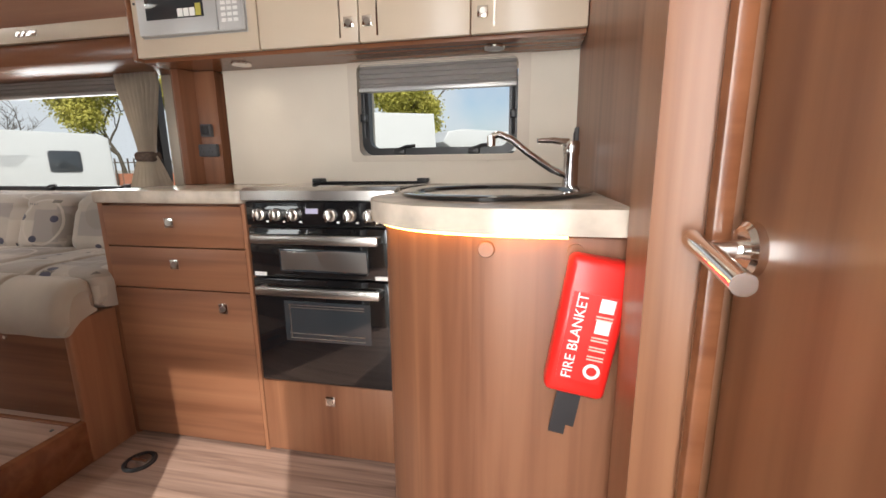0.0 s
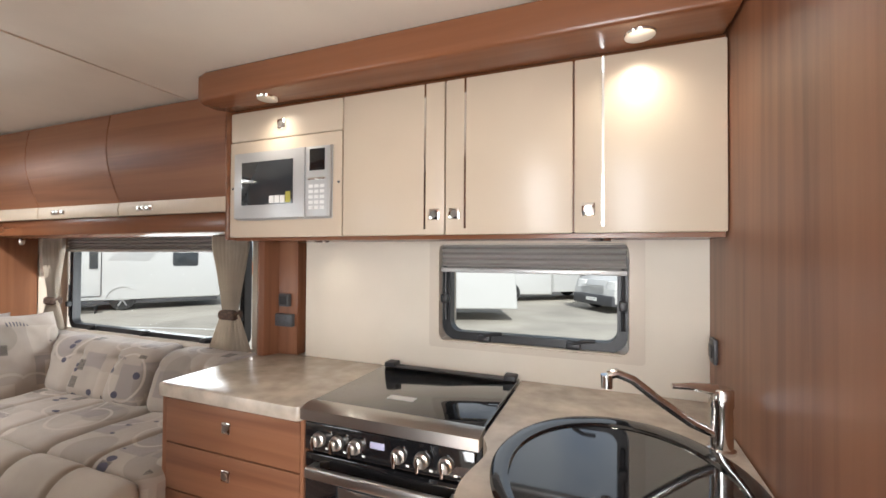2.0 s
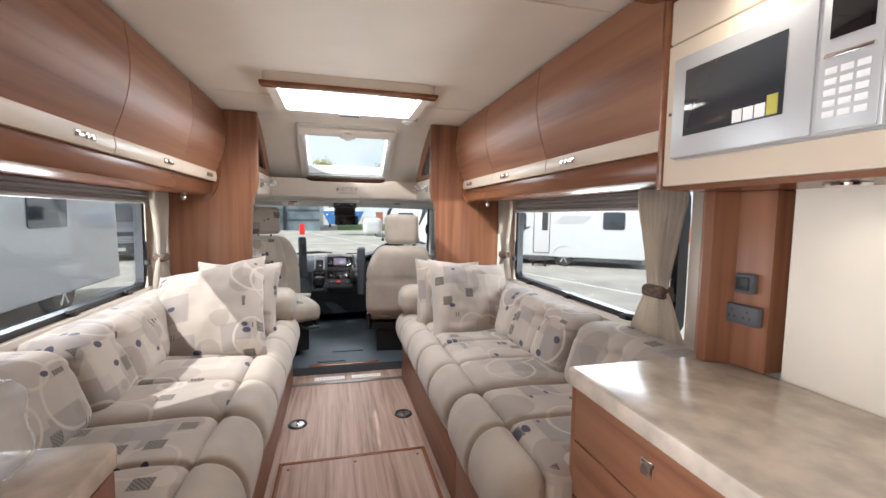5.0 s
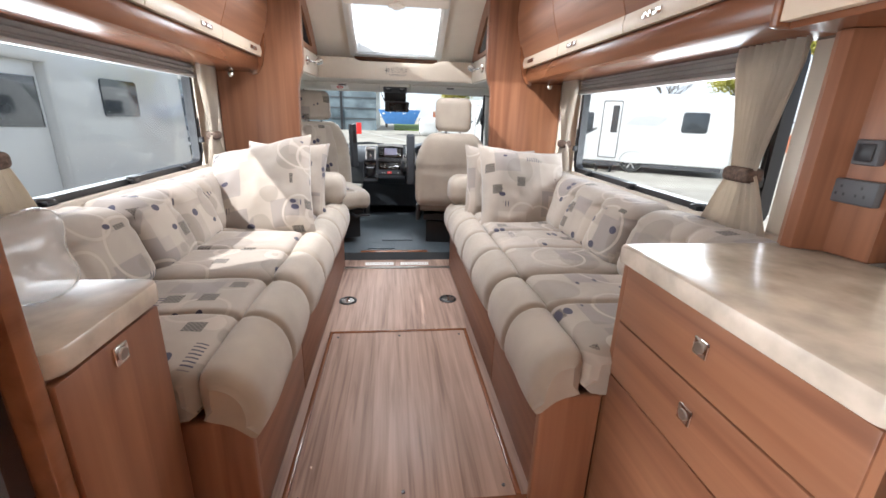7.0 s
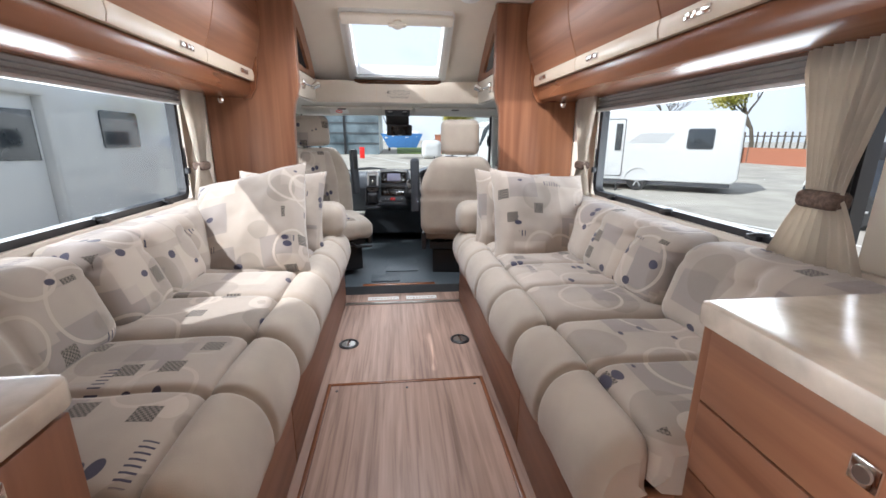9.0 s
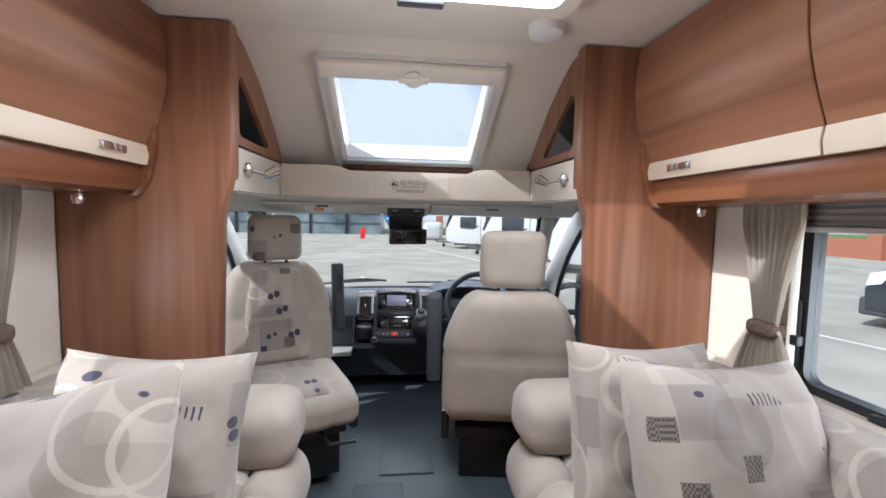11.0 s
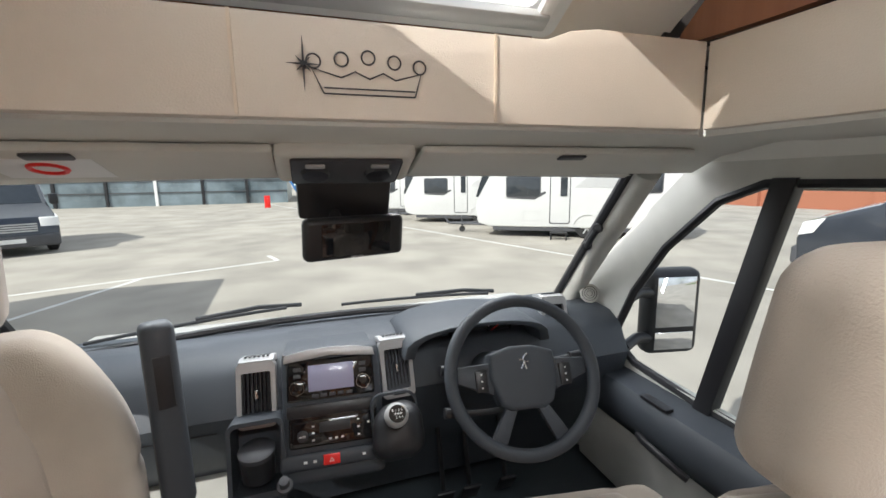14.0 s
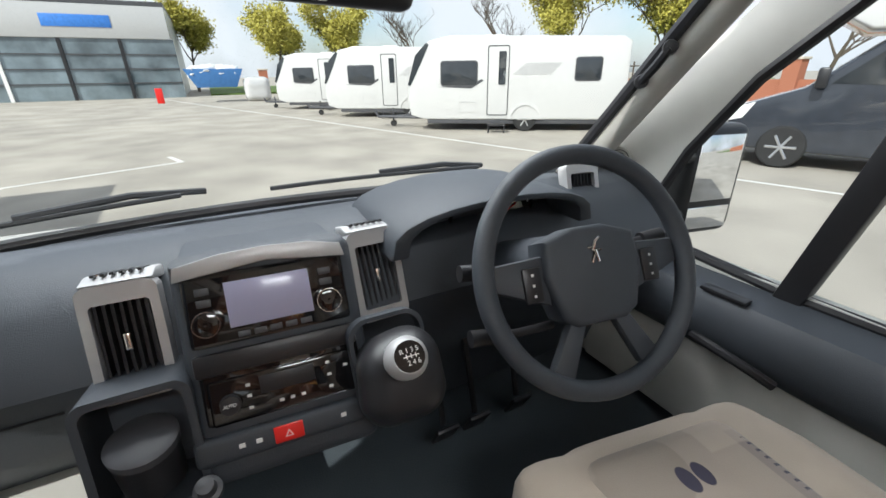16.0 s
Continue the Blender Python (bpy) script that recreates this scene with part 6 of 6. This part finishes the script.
cab_seat(pose(-3.425, 0.44, 0.175, 0, 0, 172), [(0.30, True), (-0.30, True)], "driver's cab seat in cream chenille facing the windscreen", PLAIN)
cab_seat(pose(-3.37, -0.535, 0.22, 0, 0, 22), [(0.31, True), (-0.31, True)], "passenger cab seat swivelled to face the lounge", PRINT)
for y in (-0.08,):
    mt = thing("floor_mat_panel", "dark ribbed panel in the cab floor", "mat", (-3.3, 0, 0.2))
    part("panel", box(-3.62, -3.28, -0.12, 0.12, 0.2, 0.208, 0.003), RUBBER, mt)
    part("panel", box(-3.22, -3.06, -0.22, -0.02, 0.2, 0.208, 0.003), RUBBER, mt)

# ---- outdoors ----
G = -0.45
bm = bmesh.new()
bmesh.ops.create_grid(bm, x_segments=40, y_segments=40, size=400)
for v in bm.verts:
    v.co.z = G
structure("ground", bm, TARMAC, "worn pale tarmac forecourt reaching the horizon")


def painted_line(a, b, w=0.1):
    a, b = Vector((*a, G + 0.004)), Vector((*b, G + 0.004))
    d = (b - a).normalized()
    n = Vector((-d.y, d.x, 0)) * w / 2
    bm = bmesh.new()
    bm.faces.new([bm.verts.new(p) for p in (a + n, b + n, b - n, a - n)])
    structure("road_line", bm, LINEPAINT, "faded white painted line on the tarmac")


painted_line((-43, -3.5), (-10.2, 6.0))
painted_line((-10.2, 6.0), (-4, 7.8))
painted_line((-13.2, -0.83), (-11.5, -5.0))
painted_line((-13.2, -0.83), (-14.0, -1.1))
painted_line((-9.5, -4.2), (-12.16, -3.24))


def wheel(parent, x, y, r, s, w=0.2):
    ty = part("wheel", lathe([(r * 0.62, -w / 2), (r * 0.92, -w / 2), (r, -w * 0.35), (r, w * 0.35), (r * 0.92, w / 2), (r * 0.62, w / 2)], (x, y, G + r), (0, 1, 0), 32), TYRE, parent)
    rim = part("rim", lathe([(0, s * w * 0.42), (r * 0.2, s * w * 0.44), (r * 0.24, s * w * 0.3), (r * 0.58, s * w * 0.34), (r * 0.66, s * w * 0.5), (r * 0.66, s * w * 0.3), (r * 0.3, s * w * 0.1), (0, s * w * 0.1)], (x, y, G + r), (0, 1, 0), 32), GREY, ty)
    for k in range(6):
        a = k * math.pi / 3
        part("spoke", tube([(x, y + s * w * 0.44, G + r), (x + r * 0.62 * math.cos(a), y + s * w * 0.46, G + r + r * 0.62 * math.sin(a))], r * 0.07, 6), ALLOY, ty)


def caravan(m):
    """Local x along the body from the hitch (0) to the rear, near side at y = 0."""
    t = thing("caravan", "white touring caravan parked on the forecourt", "caravan", (0, 0, 0), "parked caravans")
    b = G + 0.32
    prof = [(0.12, b + 0.12), (0.04, b + 0.55), (0.10, b + 1.0), (0.35, b + 1.75), (0.7, b + 2.1), (1.3, b + 2.22), (5.9, b + 2.12), (6.12, b + 2.0), (6.18, b + 0.15), (6.05, b), (0.5, b)]
    part("body", prism(prof, 1, 0.0, 2.25, 0.05, 3), BODYWHITE, t)
    part("front_window", prism([(0.06, b + 0.95), (0.30, b + 1.72), (0.62, b + 2.04), (0.70, b + 2.0), (0.45, b + 1.5), (0.14, b + 0.93)], 1, -0.012, 2.26, 0.0), DARKGLASS, t)
    for x0, x1, z0, z1 in ((1.05, 2.05, 0.95, 1.55), (4.75, 5.4, 1.05, 1.6)):
        w = part("window", prism(round_rect(x0, x1, b + z0, b + z1, 0.06), 1, -0.02, 0.0, 0.004), DARKGLASS, t)
        part("window_frame", ring(round_rect(x0 - 0.03, x1 + 0.03, b + z0 - 0.03, b + z1 + 0.03, 0.08), round_rect(x0, x1, b + z0, b + z1, 0.06), 1, -0.012, 0.0), GREY, w)
    d = part("door", ring(round_rect(2.35, 2.95, b + 0.12, b + 1.95, 0.06), round_rect(2.375, 2.925, b + 0.145, b + 1.925, 0.05), 1, -0.012, 0.0), GREY, t)
    part("door_window", prism(round_rect(2.66, 2.86, b + 0.95, b + 1.8, 0.03), 1, -0.02, 0.0), DARKGLASS, d)
    part("graphic", prism([(3.05, b + 1.2), (3.4, b + 1.5), (4.35, b + 1.5), (4.1, b + 1.2)], 1, -0.006, 0.0), SILVER, t)
    part("graphic", prism([(0.9, b + 0.9), (1.9, b + 0.85), (2.25, b + 1.05), (2.2, b + 1.1), (1.8, b + 0.93)], 1, -0.006, 0.0), GREY, t)
    part("locker_lid", ring(round_rect(1.55, 2.05, b + 0.2, b + 0.5, 0.03), round_rect(1.57, 2.03, b + 0.22, b + 0.48, 0.02), 1, -0.008, 0.0), SILVER, t)
    part("skirt", box(0.6, 6.0, 0.05, 2.2, b - 0.12, b + 0.02, 0.02), GREY, t)
    wheel(t, 3.45, 0.12, 0.33, -1)
    part("wheel_arch", ring([(3.45 + 0.48 * math.cos(a), b + 0.0 + 0.48 * math.sin(a)) for a in np.linspace(0.05, math.pi - 0.05, 16)], [(3.45 + 0.40 * math.cos(a), b + 0.40 * math.sin(a)) for a in np.linspace(0.05, math.pi - 0.05, 16)], 1, -0.03, 0.02), BODYWHITE, t)
    part("hitch", bm_merge(tube([(-1.2, 1.1, b - 0.02), (0.4, 0.6, b)], 0.04, 8), tube([(-1.2, 1.1, b - 0.02), (0.4, 1.6, b)], 0.04, 8), tube([(-0.7, 1.1, b + 0.25), (-0.7, 1.1, G + 0.1)], 0.03, 8), tube([(-1.2, 1.1, b - 0.02), (-1.3, 1.1, b + 0.15)], 0.045, 8)), GREY, t)
    part("jockey_wheel", lathe([(0, -0.04), (0.1, -0.04), (0.1, 0.04), (0, 0.04)], (-0.7, 1.1, G + 0.1), (0, 1, 0), 18), TYRE, t)
    part("roof_vent", box(2.2, 2.8, 0.8, 1.4, b + 2.19, b + 2.27, 0.03), WHITE, t)
    part("step", bm_merge(box(2.4, 2.9, -0.5, -0.15, G + 0.2, G + 0.23), *[tube([(x, y, G), (x, y, G + 0.2)], 0.02, 6) for x in (2.43, 2.87) for y in (-0.47, -0.18)]), BLACK, t)
    t.matrix_world = m
    return t


dirn = math.degrees(math.atan2(5.0, 3.6))
first = caravan(pose(-15.35, 5.0, 0, 0, 0, dirn))
for k in (1, 2):
    copy_thing(first, pose(-15.35 - 5.6 * k, 5.0 - 1.1 * k, 0, 0, 0, dirn))


def camper(m, paint, label, upper=True, name="campervan"):
    """Local x back from the nose, near side at y = 0."""
    t = thing(name, label, "vehicle", (0, 0, 0))
    b = G + 0.25
    nose = [(0.0, b + 0.05), (-0.02, b + 0.45), (0.12, b + 0.75), (0.95, b + 1.05), (1.75, b + 1.75), (2.1, b + 1.9), (2.6, b + 1.9), (2.6, b)]
    part("cab_body", prism(nose, 1, 0.0, 1.95, 0.06, 3), paint, t)
    if upper:
        part("habitation_body", prism([(1.5, b + 1.85), (1.15, b + 2.05), (1.4, b + 2.45), (2.0, b + 2.55), (6.4, b + 2.5), (6.55, b + 0.1), (2.601, b + 0.1), (2.601, b + 1.85)], 1, -0.12, 2.07, 0.05, 3), BODYWHITE, t)
        part("window", prism(round_rect(3.6, 4.6, b + 1.2, b + 1.75, 0.06), 1, -0.14, -0.12), DARKGLASS, t)
    else:
        part("rear_body", prism([(2.601, b), (2.601, b + 1.9), (4.6, b + 1.85), (5.0, b + 1.2), (5.0, b)], 1, 0.0, 1.95, 0.06, 3), paint, t)
    part("windscreen", prism([(1.0, b + 1.1), (1.72, b + 1.74), (1.78, b + 1.72), (1.06, b + 1.06)], 1, 0.12, 1.83), DARKGLASS, t)
    part("side_window", prism([(1.25, b + 1.12), (1.85, b + 1.68), (2.5, b + 1.68), (2.5, b + 1.08)], 1, -0.012, 0.0), DARKGLASS, t)
    part("grille", boxes(*[(-0.035, -0.01, 0.45, 1.5, b + z, b + z + 0.035) for z in (0.38, 0.44, 0.50, 0.56)]), SILVER, t)
    part("bumper", box(-0.08, 0.3, 0.02, 1.93, b - 0.02, b + 0.3, 0.05, 3), GREY, t)
    for y in (0.12, 1.55):
        part("headlight", prism([(0.0, b + 0.5), (0.05, b + 0.72), (0.35, b + 0.82), (0.2, b + 0.55)], 1, y - 0.13, y + 0.26, 0.01), WHITE, t)
    part("number_plate", box(-0.095, -0.08, 0.72, 1.23, b + 0.1, b + 0.21), WHITE, t)
    part("wing_mirror", box(1.05, 1.2, -0.25, -0.06, b + 1.05, b + 1.35, 0.03), BLACK, t)
    for x in (0.85, 4.6 if upper else 3.9):
        wheel(t, x, 0.06, 0.35, -1)
        wheel(t, x, 1.9, 0.35, 1)
    t.matrix_world = m
    return t


camper(pose(-7.9, 8.1, 0, 0, 0, 22), DARKPAINT, "graphite motorhome parked beside the line")
camper(pose(-3.6, -4.3, 0, 0, 0, 183), BODYWHITE, "white motorhome parked close by")
camper(pose(-3.6, 14.5, 0, 0, 0, 40), BODYWHITE, "white motorhome on the forecourt")
camper(pose(0.6, 13.0, 0, 0, 0, 40), BODYWHITE, "white motorhome on the forecourt")
camper(pose(-1.5, 21.5, 0, 0, 0, 45), BODYWHITE, "white motorhome on the forecourt")
camper(pose(-17.0, -6.6, 0, 0, 0, 215), DARKPAINT, "black van parked across the forecourt", False, "van")

# showroom
sh = thing("showroom", "white and glass showroom across the forecourt", "building", (-45, -20, G))
part("fascia", box(-46, -45, -46, -2, G + 4.2, G + 6.4, 0.05), BODYWHITE, sh)
part("roof", box(-64, -45, -46, -2, G + 6.4, G + 6.7), GREY, sh)
part("back_wall", box(-64, -63, -46, -2, G, G + 6.4), SILVER, sh)
part("side_wall", box(-63, -46, -2.4, -2, G, G + 6.4), SILVER, sh)
for k in range(12):
    y = -45 + k * 3.6
    part("post", box(-45.3, -45.05, y, y + 0.22, G, G + 4.2), WHITE if k % 3 == 0 else BLACK, sh)
    part("glazing", box(-45.2, -45.17, y + 0.23, y + 3.58, G, G + 4.2), SHOWGLASS, sh)
    for z in (1.1, 2.1, 3.1):
        part("transom", box(-45.16, -45.08, y + 0.23, y + 3.58, G + z, G + z + 0.08), GREY, sh)
part("sign_bar", box(-44.99, -44.95, -9.5, -5.5, G + 4.9, G + 5.7, 0.02), material("blue_sign", (0.05, 0.2, 0.6), 0.4), sh, "blue sign lettering shape")

# skip, wrapped stack, cones
skp = thing("skip", "blue skip full of rubbish", "skip", (-36, -0.6, G))
BLUE = material("blue_steel", (0.05, 0.16, 0.38), 0.5)
part("bin", prism([(-1.3, 0.0), (-1.9, 1.1), (1.5, 1.1), (1.0, 0.0)], 0, -37, -35.4, 0.03), BLUE, skp)
part("rubbish", soft_block(-36.9, -35.5, -1.6, 1.2, G + 0.9, G + 1.7, 3, 12, 0.3), WHITE, skp)
skp.matrix_world = Matrix.Translation((-36, 0, 0))
single("wrapped_stack", soft_block(-36.2, -35.0, 2.0, 3.6, G, G + 1.5, 4, 10, 0.05), BODYWHITE, "white polythene wrapped stack on the forecourt", "stack")
single("red_board", box(-36.4, -36.3, -3.1, -2.7, G, G + 0.9, 0.02), RED, "red upright board beside the skip", "board")

# boundary: brick piers, low wall, fence, grass bank
structure("ground_verge", box(-75, -47, 0, 90, G, G + 0.12), GRASS, "grass verge behind the forecourt")
structure("ground_bank", box(-60, 40, 27, 70, G, G + 0.15), GRASS, "grass bank beyond the parked vehicles")
for x, y in ((-47, 4.5), (-46, 8.5), (-21, 25.5), (-15, 25.5), (-9, 25.5), (-3, 25.5), (3, 25.5)):
    pr = thing("brick_pier", "red brick pier with a stone cap", "pier", (x, y, G), "brick piers")
    part("shaft", box(x - 0.35, x + 0.35, y - 0.35, y + 0.35, G, G + 2.0), BRICK, pr)
    part("cap", box(x - 0.42, x + 0.42, y - 0.42, y + 0.42, G + 2.0, G + 2.12, 0.02), LEATHER, pr)
lw = single("boundary_wall", box(-30, 20, 25.4, 25.7, G, G + 1.1), BRICK, "low red brick boundary wall", "wall")
fe = thing("boundary_fence", "dark upright railing fence on the boundary", "fence", (-40, 20, G))
for k in range(70):
    p = Vector((-46 + 20 * k / 70, 10 + 18 * k / 70, 0))
    part("rail_post", box(p.x - 0.04, p.x + 0.04, p.y - 0.04, p.y + 0.04, G, G + 2.2), BARK, fe)
part("rail", tube([(-46, 10, G + 1.9), (-26, 28, G + 1.9)], 0.04, 6), BARK, fe)


def tree(x, y, h, leafy, seed):
    rnd = random.Random(seed)
    t = thing("tree", "tall tree in early spring leaf" if leafy else "bare branched tree against the sky", "tree", (x, y, G), "boundary trees")
    bm = bmesh.new()
    tips = []

    def limb(p, d, length, r, depth):
        pts, rs = [p], [r]
        for k in range(4):
            d = (d + Vector((rnd.uniform(-.2, .2), rnd.uniform(-.2, .2), rnd.uniform(-.05, .15)))).normalized()
            pts.append(pts[-1] + d * length / 4)
            rs.append(r * (1 - 0.16 * (k + 1)))
        tube_into(bm, pts, r, 5 if depth else 8, rs)
        if depth >= 4:
            tips.extend(pts[1:])
            return
        for k in range(4 if depth else 6):
            q = pts[rnd.randint(2, 4)]
            a = rnd.uniform(0, 6.28)
            nd = (d * 0.8 + Vector((math.cos(a), math.sin(a), rnd.uniform(0.0, 0.6))) * 0.8).normalized()
            limb(q, nd, length * rnd.uniform(0.5, 0.7), max(0.012, r * 0.5), depth + 1)
    limb(Vector((x, y, G)), Vector((0, 0, 1)), h * 0.42, h * 0.017, 0)
    part("trunk", bm, BARK, t)
    if leafy:
        bl = bmesh.new()
        for p in tips:
            for _ in range(10):
                c = p + Vector((rnd.gauss(0, .35), rnd.gauss(0, .35), rnd.gauss(0, .35)))
                u, w = Vector((rnd.uniform(-1, 1), rnd.uniform(-1, 1), rnd.uniform(-1, 1))).normalized() * 0.13, Vector((rnd.uniform(-1, 1), rnd.uniform(-1, 1), rnd.uniform(-1, 1))).normalized() * 0.09
                bl.faces.new([bl.verts.new(c + q) for q in (u, w, -u, -w)])
        tagged(part("crown", bl, LEAF, t, smooth=False), kind="stuff")


for k, (x, y, h, leafy) in enumerate(((-50, 6, 9, True), (-52, 13, 10, True), (-50, 21, 11, False), (-44, 28, 11, False), (-36, 32, 12, True), (-28, 34, 10, True), (-18, 36, 10, False), (-8, 38, 11, True), (4, 38, 9, False), (-58, -1, 9, True))):
    tree(x, y, 1.05 * h, leafy, 40 + k)
